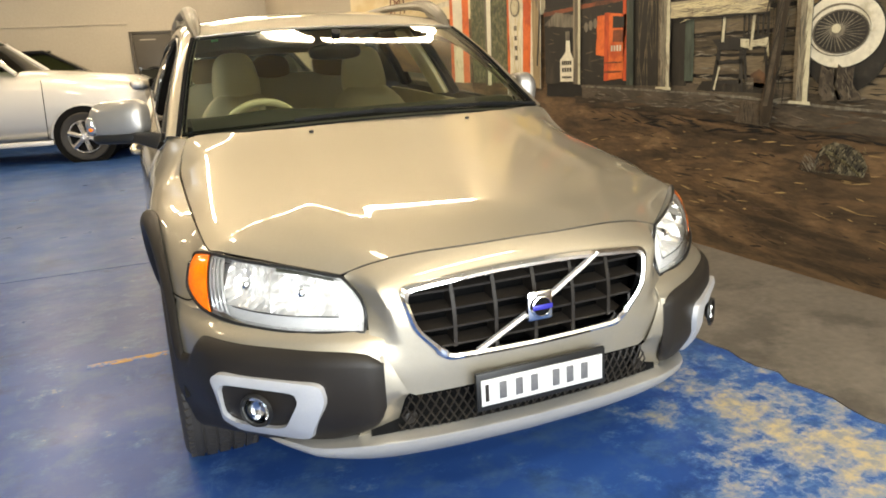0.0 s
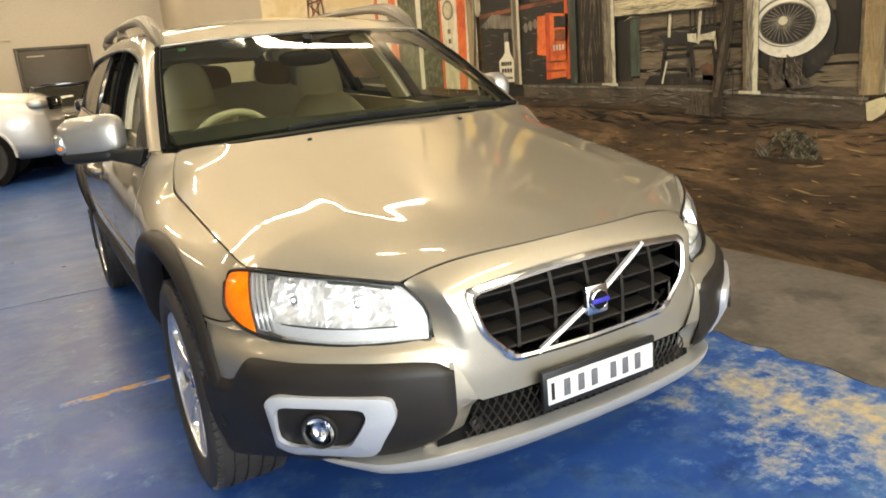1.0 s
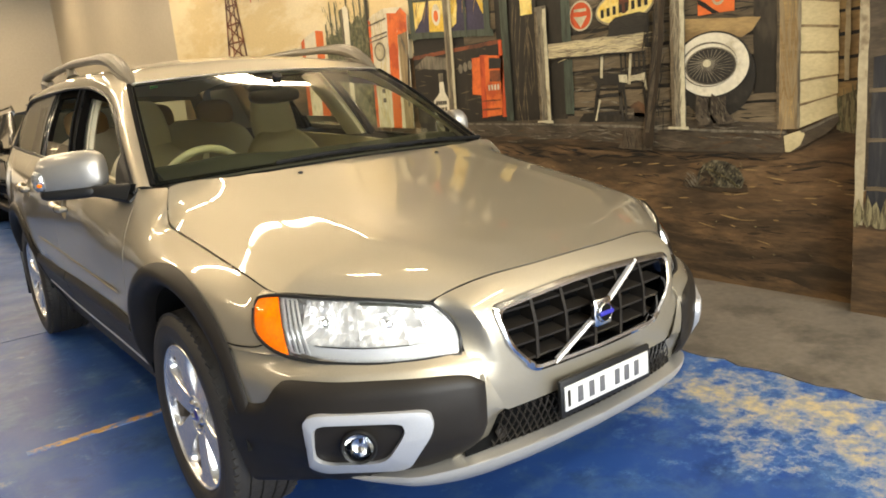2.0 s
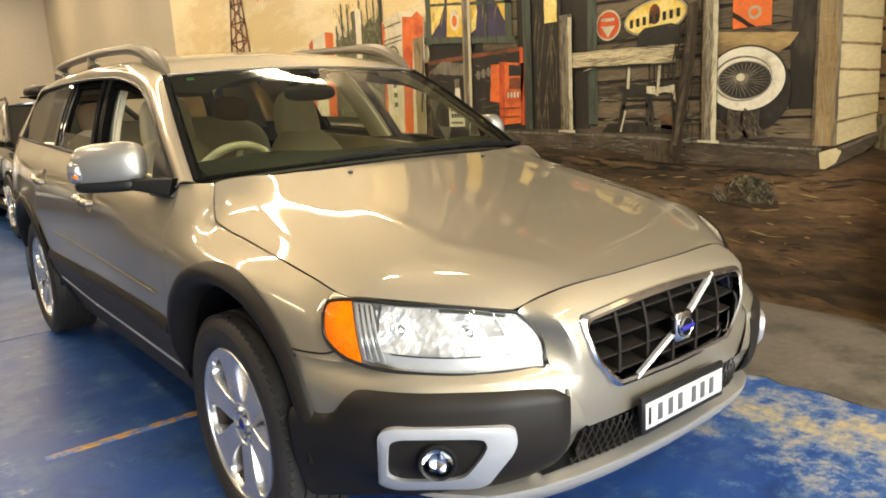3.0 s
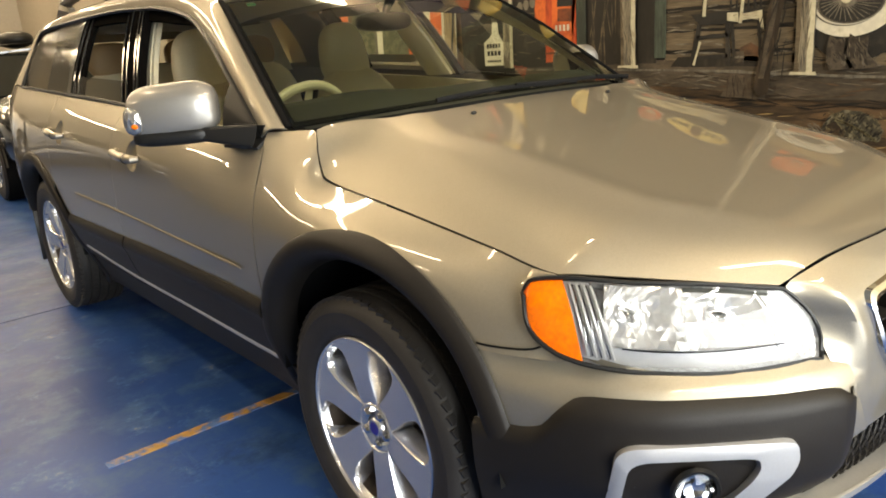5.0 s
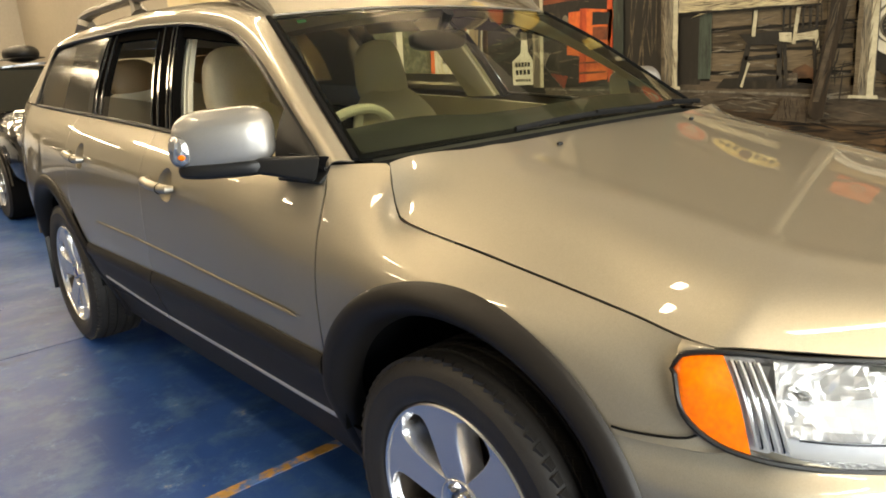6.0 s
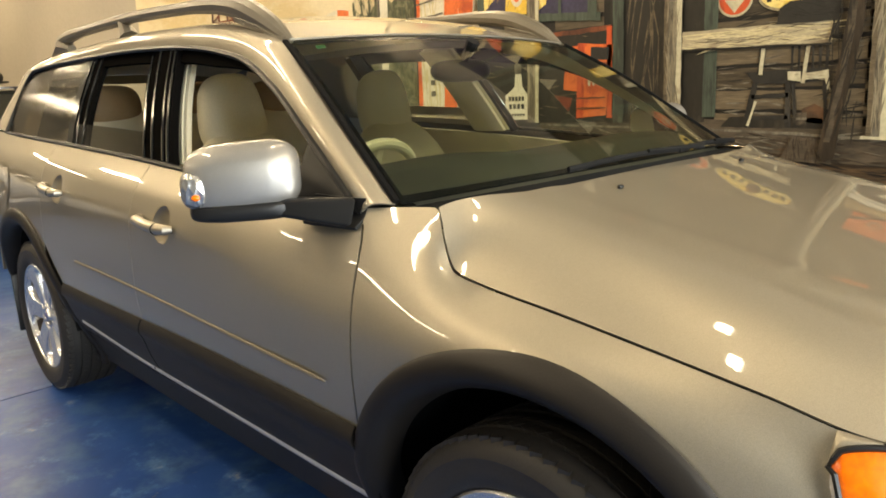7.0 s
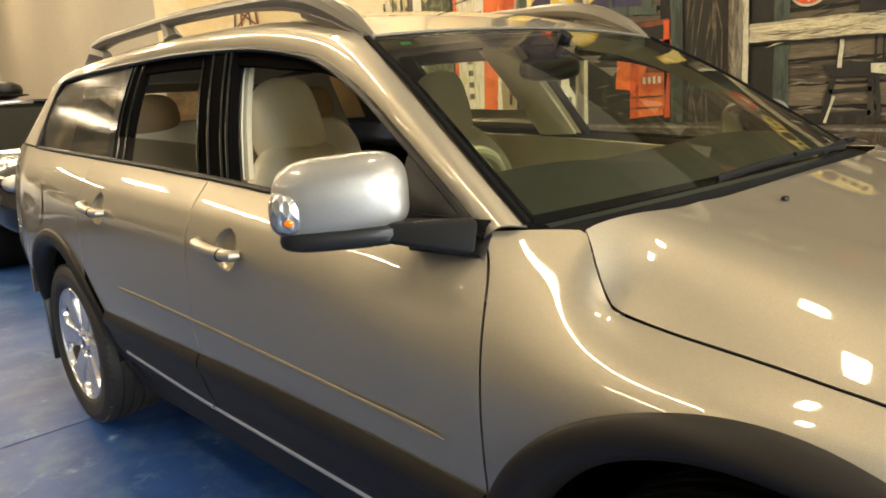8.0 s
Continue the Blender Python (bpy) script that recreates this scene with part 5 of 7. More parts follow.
    for k in range(5):
        a = 2 * math.pi * k / 5 + turn
        part("wheel_nut", spun([(-0.062, 0.0125), (-0.088, 0.012), (-0.094, 0.007), (-0.094, 0.0001)], 6, "x", (c[0], c[1] + 0.043 * math.cos(a), c[2] + 0.043 * math.sin(a))), CHROME, tyre)
    return tyre


def wheel_pair(y, zc, turn):
    a = wheel(-0.775, y, zc, turn)
    b = copy_thing(a, Matrix.Rotation(math.pi, 4, "Z") @ Matrix.Translation((0, -2 * y, 0)))
    b.matrix_parent_inverse = CAR.matrix_basis.inverted()
    b.matrix_basis = Matrix.Translation((0, 2 * y, 0)) @ Matrix.Rotation(math.pi, 4, "Z")


wheel_pair(0.012, 0.321, radians(48))
wheel_pair(WB, 0.341, radians(35))
pair("mud_flap", box(-0.90, -0.70, 3.17, 3.185, 0.20, 0.48, 0.004), BLACK)

# wipers, washer nozzles, scuttle, interior mirror
part("scuttle", sheet(lin(-1, 1, 24), lin(0, 1, 4), lambda s, t: screen(s, 0.0).lerp(hood_point(s * 0.99, 1.0) + Vector((0, 0, -0.02)), t) + Vector((0, 0, -0.012))), WIPER, CAR)
for a, b in ((0.86, 0.16), (0.22, -0.46)):
    pts = [screen(a + (b - a) * t, 0.002 + 0.014 * math.sin(math.pi * t)) + Vector((0, -0.010, 0.008)) for t in lin(0, 1, 10)]
    wp = part("wiper", tube(pts, 0.006, 6, flat=1.3), WIPER, CAR, "black wiper")
    part("wiper_arm", tube([screen(a + 0.12, -0.01) + Vector((0, -0.02, 0.012)), screen(a + 0.02, 0.0) + Vector((0, -0.015, 0.014)), pts[4] + Vector((0, -0.006, 0.006))], [0.010, 0.007, 0.005], 8), WIPER, wp)
for x in (-0.30, 0.30):
    p = hood_point(x / 0.75, 0.93)
    part("washer_nozzle", superbox(p + Vector((0, 0, 0.004)), (0.009, 0.007, 0.005), 2.4, 12, 8), BLACK, CAR)
part("interior_mirror", superbox((0.0, 0.98, 1.31), (0.125, 0.035, 0.036), 3, 24, 12), BLACK, CAR)
part("mirror_stalk", tube([(0, 0.92, 1.40), (0, 0.95, 1.36), (0, 0.98, 1.32)], [0.022, 0.016, 0.012], 8), BLACK, CAR)

# ---------- cabin ----------
part("cabin_floor", box(-0.72, 0.72, 0.3, 3.5, 0.30, 0.36), DASH, CAR)
part("dashboard", sheet(lin(-0.70, 0.70, 24), lin(0, 1, 10), lambda x, t: Vector((x, 0.40 - 0.10 * (1 - (x / 0.75) ** 2) + 0.62 * t, 0.985 + 0.060 * min(t / 0.3, 1) + 0.025 * math.sin(math.pi * min(t * 1.1, 1)) - 0.16 * max(t - 0.8, 0) / 0.2 + 0.018 * math.exp(-((x + 0.36) / 0.16) ** 2) * math.sin(math.pi * t))), 0.03), DASH, CAR, "dark dashboard top")
part("dashboard_front", sheet(lin(-0.70, 0.70, 10), lin(0, 1, 4), lambda x, t: Vector((x, 1.01 - 0.12 * t, 0.90 - 0.42 * t)), 0.02), TRIM_TAN, CAR)
part("centre_console", box(-0.12, 0.12, 0.85, 1.9, 0.34, 0.66, 0.03, 3), TRIM_TAN, CAR)
rim_m = Matrix.Translation((-0.36, 1.06, 0.945)) @ Matrix.Rotation(radians(-60), 4, "X")
sw = part("steering_wheel", turned(tube([(0.185 * math.cos(a), 0.185 * math.sin(a), 0) for a in lin(0, 2 * math.pi * 39 / 40, 39)], 0.017, 10, closed=True), rim_m), LEATHER, CAR, "beige leather steering wheel")
part("wheel_boss", turned(superbox((0, -0.01, -0.02), (0.085, 0.07, 0.03), 2.6, 20, 10), rim_m), TRIM_TAN, sw)
for a in (0.1, math.pi - 0.1, -math.pi / 2):
    part("wheel_spoke", turned(tube([(0.06 * math.cos(a), 0.06 * math.sin(a), -0.01), (0.18 * math.cos(a), 0.18 * math.sin(a), 0)], [0.02, 0.014], 8, flat=0.5), rim_m), TRIM_TAN, sw)
part("steering_column", turned(spun([(-0.30, 0.045), (-0.03, 0.05)], 14, "z"), rim_m), DASH, CAR)


def seat(x, y, back=True):
    s = part("seat", turned(superbox((0, 0, 0), (0.25, 0.27, 0.09), 3.2, 28, 14), Matrix.Translation((x, y, 0.60)) @ Matrix.Rotation(0.12, 4, "X")), LEATHER, CAR, "beige leather front seat")
    bmat = Matrix.Translation((x, y + 0.30, 0.845)) @ Matrix.Rotation(radians(-20), 4, "X")
    bk = superbox((0, 0, 0), (0.245, 0.085, 0.32), 3.0, 30, 18)
    for v in bk.verts:
        v.co.x *= 1 - 0.38 * max(v.co.z / 0.32, 0) ** 2.4
        v.co.y -= 0.03 * (abs(v.co.x) / 0.24) ** 3
    part("backrest", turned(bk, bmat), LEATHER, s)
    hm = Matrix.Translation((x, y + 0.40, 1.205)) @ Matrix.Rotation(radians(-12), 4, "X")
    hr = superbox((0, 0, 0), (0.128, 0.058, 0.145), 3.4, 26, 16)
    for v in hr.verts:
        v.co.x *= 1 - 0.16 * max(v.co.z / 0.145, 0) + 0.12 * max(-v.co.z / 0.145, 0)
        v.co.y += 0.02 * (v.co.x / 0.12) ** 2
    part("headrest", turned(hr, hm), LEATHER, s)
    for dx in (-0.05, 0.05):
        part("headrest_post", tube([(x + dx, y + 0.37, 1.04), (x + dx, y + 0.39, 1.12)], 0.007, 6), BLACK, s)


seat(-0.37, 1.42)
seat(0.37, 1.42)
rb = part("rear_bench", superbox((0, 2.45, 0.60), (0.66, 0.28, 0.10), 4, 30, 12), LEATHER, CAR, "beige leather rear bench")
part("bench_back", turned(superbox((0, 0, 0), (0.66, 0.08, 0.33), 4, 30, 14), Matrix.Translation((0, 2.80, 0.90)) @ Matrix.Rotation(radians(-18), 4, "X")), LEATHER, rb)
for x in (-0.42, 0.0, 0.42):
    part("rear_headrest", turned(superbox((0, 0, 0), (0.13, 0.05, 0.095), 2.8, 20, 12), Matrix.Translation((x, 2.88, 1.25)) @ Matrix.Rotation(radians(-10), 4, "X")), BROWN, rb)
part("headlining", sheet(lin(-0.97, 0.97, 14), lin(0.03, 1.0, 20), lambda s, t: roof(s, t) - Vector((0, 0, 0.035))), TRIM_TAN, CAR)
pair("door_card", sheet(lin(0.50, 2.40, 30), lin(0, 1, 8), lambda y, t: Vector((-0.77 + 0.03 * t, y, 0.42 + (side_top(y) - 0.44) * t)), 0.02), TRIM_TAN)
pair("pillar_lining", sheet(lin(0.02, 0.30, 20), lin(0.1, 0.9, 4), lambda u, t: cant(u, t) + Vector((0.035, 0.02, -0.02))), TRIM_TAN)
pair("centre_pillar_lining", sheet(lin(1.43, 1.60, 4), lin(0, 1, 8), lambda y, t: win(y + 0.18 * t, t, 0.06)), LEATHER)
pair("rear_pillar_lining", sheet(lin(3.0, 3.5, 6), lin(0, 1, 6), lambda y, t: Vector((-0.74 + 0.12 * t, y, 1.12 + 0.30 * t))), TRIM_TAN)
pair("door_bin", box(-0.765, -0.70, 0.9, 1.45, 0.78, 0.84, 0.02), LEATHER)


# ---------- the mural: a painted petrol station along the wall ----------
def art(name, colour, second=None, at=0.52, vary=0.36, scale=5.0, stretch=(1, 1, 1), sscale=5.0, per=0.0):
    return mat("mural_" + name, colour, 0.5, 0, vary, scale, 45, 0.02, 0, stretch, 0.35, per, second, at, sscale)


A_SKY = art("sky", (0.60, 0.47, 0.25), (0.68, 0.58, 0.38), 0.5, 0.1, 2.0, (1, 0.5, 1.6), 1.4)


def painted_earth():
    """Brushed earth: long level strokes of umber, sienna and ochre."""
    m = bpy.data.materials.new("mural_earth")
    n, l = nodes_of(m)
    b = n["Principled BSDF"]
    b.inputs["Roughness"].default_value, b.inputs["Specular IOR Level"].default_value = 0.5, 0.35
    tc, mp, mp2 = n.new("ShaderNodeTexCoord"), n.new("ShaderNodeMapping"), n.new("ShaderNodeMapping")
    mp.inputs["Scale"].default_value, mp.inputs["Rotation"].default_value = (1, 0.42, 2.0), (0.05, 0, 0)
    mp2.inputs["Scale"].default_value, mp2.inputs["Rotation"].default_value = (1, 0.5, 2.6), (-0.08, 0, 0)
    l.new(tc.outputs["Object"], mp.inputs["Vector"])
    l.new(tc.outputs["Object"], mp2.inputs["Vector"])
    wide, fine, ramp, gain = n.new("ShaderNodeTexNoise"), n.new("ShaderNodeTexNoise"), n.new("ShaderNodeValToRGB"), n.new("ShaderNodeMapRange")
    for t, sc, de, ro, di, src in ((wide, 2.6, 9, 0.60, 0.7, mp), (fine, 16, 7, 0.7, 0.5, mp2)):
        t.inputs["Scale"].default_value, t.inputs["Detail"].default_value = sc, de
        t.inputs["Roughness"].default_value, t.inputs["Distortion"].default_value = ro, di
        l.new(src.outputs[0], t.inputs["Vector"])
    stops = ((0.34, (0.036, 0.024, 0.014)), (0.46, (0.082, 0.051, 0.027)), (0.56, (0.140, 0.082, 0.040)), (0.68, (0.205, 0.130, 0.066)))
    e = ramp.color_ramp.elements
    while len(e) < len(stops):
        e.new(0.5)
    for k, (at, c) in enumerate(stops):
        e[k].position, e[k].color = at, (*c, 1)
    l.new(wide.outputs[0], ramp.inputs[0])
    gain.inputs["From Min"].default_value, gain.inputs["From Max"].default_value = 0.3, 0.7
    gain.inputs["To Min"].default_value, gain.inputs["To Max"].default_value = 0.48, 1.22
    l.new(fine.outputs[0], gain.inputs["Value"])
    mul = n.new("ShaderNodeVectorMath")
    mul.operation = "SCALE"
    l.new(ramp.outputs[0], mul.inputs[0])
    l.new(gain.outputs[0], mul.inputs["Scale"])
    l.new(mul.outputs[0], b.inputs["Base Color"])
    return m


A_DIRT = painted_earth()
A_DIRT_DARK = art("shade_dirt", (0.035, 0.024, 0.014), (0.07, 0.042, 0.022), 0.5, 0.3, 6, (1, 0.4, 3), 3)
A_SLAB = art("porch_slab", (0.080, 0.060, 0.040), (0.052, 0.040, 0.027), 0.5, 0.4, 6, (1, 0.5, 2), 4)
A_SLAB_LIT = art("porch_slab_lit", (0.36, 0.30, 0.19), (0.20, 0.15, 0.09), 0.58, 0.25, 8)
A_BOARD = art("dark_boards", (0.104, 0.078, 0.047), (0.060, 0.045, 0.028), 0.54, 0.45, 7, (1, 0.3, 3), 4, 0.32)
A_CREAM = art("cream_boards", (0.50, 0.42, 0.24), (0.41, 0.33, 0.18), 0.58, 0.18, 6, (1, 1, 2), 3, 0.10)
A_POST = art("weathered_post", (0.25, 0.21, 0.14), (0.10, 0.08, 0.055), 0.54, 0.35, 8, (1, 3, 0.35), 5)
A_TAN = art("tan_post", (0.26, 0.19, 0.10), (0.17, 0.12, 0.065), 0.54, 0.3, 8, (1, 3, 0.3), 5)
A_PALE = art("pale_edge", (0.47, 0.42, 0.28), (0.30, 0.25, 0.16), 0.56, 0.25, 10)
A_DARK = art("doorway_dark", (0.018, 0.015, 0.011), (0.040, 0.032, 0.022), 0.6, 0.3, 5, (1, 1, 0.4))
A_LINE = art("dark_line", (0.012, 0.010, 0.008))
A_GREEN = art("green_trim", (0.055, 0.070, 0.050), (0.03, 0.035, 0.026), 0.55, 0.3, 8, (1, 3, 0.4))
A_RED = art("red_enamel", (0.50, 0.075, 0.022), (0.26, 0.035, 0.012), 0.6, 0.2, 8, (1, 2, 0.5))
A_ORANGE = art("orange_red", (0.62, 0.13, 0.03), (0.42, 0.07, 0.02), 0.55, 0.2, 8)
A_WHITE = art("off_white", (0.60, 0.55, 0.42), (0.42, 0.37, 0.26), 0.6, 0.15, 8)
A_YELLOW = art("yellow", (0.65, 0.42, 0.06), (0.75, 0.58, 0.20), 0.5, 0.2, 9)
A_BLUE = art("dusk_blue", (0.035, 0.03, 0.06))
A_LEAF = art("cactus_green", (0.070, 0.075, 0.038), (0.15, 0.14, 0.08), 0.52, 0.4, 20, (1, 1, 1), 22)
A_SACK = art("brown_sack", (0.12, 0.060, 0.030), (0.07, 0.04, 0.022), 0.5, 0.3, 14)
A_WARM = art("ochre_panel", (0.30, 0.20, 0.085), (0.22, 0.14, 0.06), 0.55, 0.3, 6, (1, 0.5, 2), 5)
A_BOOT = art("worn_boots", (0.075, 0.058, 0.040), (0.035, 0.027, 0.019), 0.5, 0.4, 18, (1, 1, 1), 14)
A_GREY = art("weathered_grey", (0.15, 0.13, 0.095), (0.08, 0.066, 0.048), 0.52, 0.4, 10, (1, 2, 0.5), 6)
A_RUST = art("rust", (0.20, 0.055, 0.022), (0.09, 0.03, 0.015), 0.5, 0.3, 20)
A_LOG = art("dark_log", (0.058, 0.038, 0.022), (0.026, 0.018, 0.011), 0.5, 0.4, 10, (1, 3, 0.4), 6)
A_TYRE = art("painted_tyre", (0.020, 0.018, 0.015), (0.04, 0.034, 0.026), 0.6, 0.3, 14)
A_STEEL = art("painted_steel", (0.30, 0.27, 0.20))
A_DRUM = art("painted_drum", (0.022, 0.022, 0.024), (0.045, 0.043, 0.04), 0.6, 0.3, 6, (1, 3, 0.3))
A_GRASS = art("painted_grass", (0.20, 0.17, 0.09), (0.07, 0.055, 0.03), 0.5, 0.4, 30, (1, 6, 0.7), 14)
A_MOUND = art("painted_mound", (0.055, 0.048, 0.032), (0.16, 0.14, 0.09), 0.55, 0.4, 30, (1, 1, 1), 26)

MURAL = thing("mural", (XW, 2, 0), "hand-painted mural of an old petrol station on the wall", "mural", kind="structure")


def stroke(name, pts, material, layer, wall=XW, rng=random.Random(5)):
    """One painted shape, a thin layer on the wall, from its outline in (y, z)."""
    n = len(pts)
    area = sum(pts[i][0] * pts[(i + 1) % n][1] - pts[(i + 1) % n][0] * pts[i][1] for i in range(n))
    if area < 0:
        pts = pts[::-1]
    if n <= 24:  # brushed edges are never ruled
        out = []
        for i in range(n):
            a, b = Vector(pts[i]), Vector(pts[(i + 1) % n])
            k = max(1, min(int((b - a).length / 0.045), 40))
            out += [tuple(a.lerp(b, j / k) + (Vector((rng.uniform(-1, 1), rng.uniform(-1, 1))) * 0.0028 if j else Vector((0, 0)))) for j in range(k)]
        pts = out
    x0 = wall - 0.002 - 0.0016 * layer
    bm = prism(pts, 0.0014, lambda a, b, d: (x0 - d, a, b))
    return part(name, bm, material, MURAL, smooth=False)


def rough_line(a, b, amp, n, rng):
    """Points from a to b with an uneven hand."""
    return [(a[0] + (b[0] - a[0]) * i / n, a[1] + (b[1] - a[1]) * i / n + (rng.uniform(-amp, amp) if 0 < i < n else 0)) for i in range(n + 1)]


def bar(name, y0, z0, y1, z1, w, material, layer, w1=None):
    d = Vector((y1 - y0, z1 - z0)).normalized()
    n = Vector((-d.y, d.x))
    w1 = w if w1 is None else w1
    return stroke(name, [(y0 + n.x * w / 2, z0 + n.y * w / 2), (y0 - n.x * w / 2, z0 - n.y * w / 2), (y1 - n.x * w1 / 2, z1 - n.y * w1 / 2), (y1 + n.x * w1 / 2, z1 + n.y * w1 / 2)], material, layer)


def rect(name, y0, y1, z0, z1, material, layer):
    return stroke(name, [(y0, z0), (y1, z0), (y1, z1), (y0, z1)], material, layer)


TOPM = 3.4
R7 = random.Random(7)
rect("painted_sky", -7.9, 9.1, 1.0, TOPM, A_SKY, 0)
stroke("painted_ground", [(9.1, 0.0), (-7.9, 0.0), (-7.9, 1.02)] + rough_line((-7.9, 1.02), (9.1, 1.86), 0.006, 30, R7), A_DIRT, 1)
def dabs(name, count, y0, y1, z0, z1, long, thick, tilt, material, layer, rng, wall=XW):
    """Many loose brush marks in one region, each a thin lens of paint."""
    bm = bmesh.new()
    x = wall - 0.002 - 0.0016 * layer
    for _ in range(count):
        y, z, ln, th = rng.uniform(y0, y1), rng.uniform(z0, z1), rng.uniform(*long), rng.uniform(*thick)
        a = tilt + rng.uniform(-0.25, 0.25)
        d, u = Vector((math.cos(a), math.sin(a))) * ln / 2, Vector((-math.sin(a), math.cos(a))) * th / 2
        pts = [(-1.0, 0.0), (-0.5, -0.8), (0.2, -1.0), (1.0, -0.1), (0.55, 0.7), (-0.3, 1.0)]
        bm.faces.new([bm.verts.new((x - rng.uniform(0, 0.0006), y + d.x * p + u.x * q, z + d.y * p + u.y * q)) for p, q in pts])
    return part(name, bm, material, MURAL, smooth=False, kind="stuff")


# brush marks, stones and dark drifts across the earth
dabs("dark_mark", 170, -0.62, 3.2, 0.05, 0.74, (0.05, 0.26), (0.004, 0.016), 0.04, A_DIRT_DARK, 3, R7)
dabs("umber_mark", 90, -0.62, 3.2, 0.05, 0.76, (0.04, 0.16), (0.004, 0.012), 0.04, A_LOG, 4, R7)
dabs("ochre_mark", 80, -0.62, 2.6, 0.25, 0.72, (0.03, 0.14), (0.003, 0.009), 0.03, A_WARM, 5, R7)
dabs("pale_stone", 46, -0.6, 2.4, 0.10, 0.70, (0.006, 0.020), (0.003, 0.008), 0.0, A_GRASS, 6, R7)
stroke("shade_band", rough_line((-0.62, 0.15), (1.0, 0.36), 0.022, 14, R7) + rough_line((1.0, 0.30), (-0.62, 0.02), 0.016, 14, R7), A_DIRT_DARK, 2)
stroke("porch_shadow", rough_line((-0.25, 0.795), (2.6, 0.91), 0.004, 12, R7) + rough_line((2.6, 0.85), (-0.20, 0.752), 0.012, 14, R7), A_DIRT_DARK, 5)
dabs("shadow_mark", 60, -0.2, 2.4, 0.735, 0.80, (0.06, 0.22), (0.004, 0.014), 0.04, A_LINE, 6, R7)

# the shop front: wall, boards, porch
rect("shop_wall", -0.20, 3.05, 0.90, TOPM, A_LINE, 4)
z = 0.93
while z < TOPM - 0.15:
    for a, b in ((-0.19, 0.47), (0.42, 1.24), (1.98, 2.36)):
        h = 0.116 + R7.uniform(-0.012, 0.008)
        t0, t1 = R7.uniform(-0.006, 0.006), R7.uniform(-0.006, 0.006) + 0.012 * (b - a)
        top = rough_line((b, z + h + t1), (a, z + h + t0), 0.005, 8, R7)
        low = rough_line((a, z + 0.005 + t0), (b, z + 0.005 + t1), 0.005, 8, R7)
        stroke("board", low + top, A_BOARD, 6)
    z += 0.124
dabs("board_grain", 150, -0.18, 1.22, 0.96, 1.75, (0.05, 0.22), (0.003, 0.010), 0.0, A_DARK, 7, R7)
dabs("board_light", 90, 0.45, 1.22, 0.96, 1.75, (0.04, 0.16), (0.003, 0.012), 0.0, A_GREY, 7, R7)
slab_top = curve([-0.24, 0.43, 1.05, 1.55, 2.5], [0.890, 0.920, 0.954, 0.968, 0.990])
slab_low = curve([-0.24, 0.43, 1.05, 1.55, 2.5], [0.782, 0.786, 0.850, 0.866, 0.900])
ys = lin(-0.245, 2.5, 24)
stroke("porch_slab", [(y, slab_low(y) + R7.uniform(-0.004, 0.004)) for y in ys] + [(y, slab_top(y) + R7.uniform(-0.003, 0.003)) for y in ys[::-1]], A_SLAB, 7)
stroke("porch_floor", [(y, slab_top(y) - 0.004) for y in ys] + [(y, slab_top(y) + 0.055 + R7.uniform(-0.006, 0.006)) for y in ys[::-1]], A_SLAB, 8)
dabs("slab_mark", 90, -0.2, 2.4, 0.80, 0.93, (0.04, 0.2), (0.004, 0.014), 0.06, A_DIRT_DARK, 9, R7)
dabs("slab_light", 60, -0.2, 2.4, 0.84, 0.95, (0.04, 0.18), (0.003, 0.010), 0.05, A_GREY, 9, R7)
stroke("slab_lip", [(y, slab_top(y) - 0.010) for y in ys] + [(y, slab_top(y) + 0.003) for y in ys[::-1]], A_GREY, 10)
stroke("porch_end", [(-0.233, 0.870), (-0.366, 0.912), (-0.508, 0.978), (-0.515, 0.945), (-0.449, 0.876), (-0.266, 0.783), (-0.242, 0.786)], A_SLAB, 9)
stroke("porch_end_lit", [(-0.233, 0.870), (-0.330, 0.900), (-0.345, 0.878), (-0.320, 0.820), (-0.266, 0.785), (-0.242, 0.787)], A_CREAM, 10)
stroke("porch_end_lip", [(-0.320, 0.900), (-0.508, 0.978), (-0.512, 0.966), (-0.330, 0.886)], A_GREY, 11)
# end wall of cream weatherboards, each with its shadow under it
steps = [(0.908, 0.983), (1.032, 1.079), (1.154, 1.172), (1.300, 1.283), (1.430, 1.403), (1.560, 1.522), (1.69, 1.64), (1.82, 1.76), (1.95, 1.88)]
for (a0, b0), (a1, b1) in zip(steps, steps[1:]):
    stroke("weatherboard", [(-0.306, a0), (-0.505, b0), (-0.500, b1), (-0.306, a1)], A_CREAM, 8)
    stroke("board_shadow", [(-0.306, a1 - 0.012), (-0.500, b1 - 0.009), (-0.502, b1 + 0.002), (-0.306, a1 + 0.002)], A_TAN, 9)
rect("corner_post", -0.316, -0.196, 0.906, TOPM, A_TAN, 10)
dabs("post_grain", 60, -0.30, -0.21, 0.95, 1.9, (0.10, 0.30), (0.003, 0.010), 1.57, A_WARM, 11, R7)
rect("post_edge", -0.318, -0.304, 0.91, TOPM, A_POST, 11)
rect("post_shade", -0.206, -0.192, 0.93, TOPM, A_BOARD, 11)
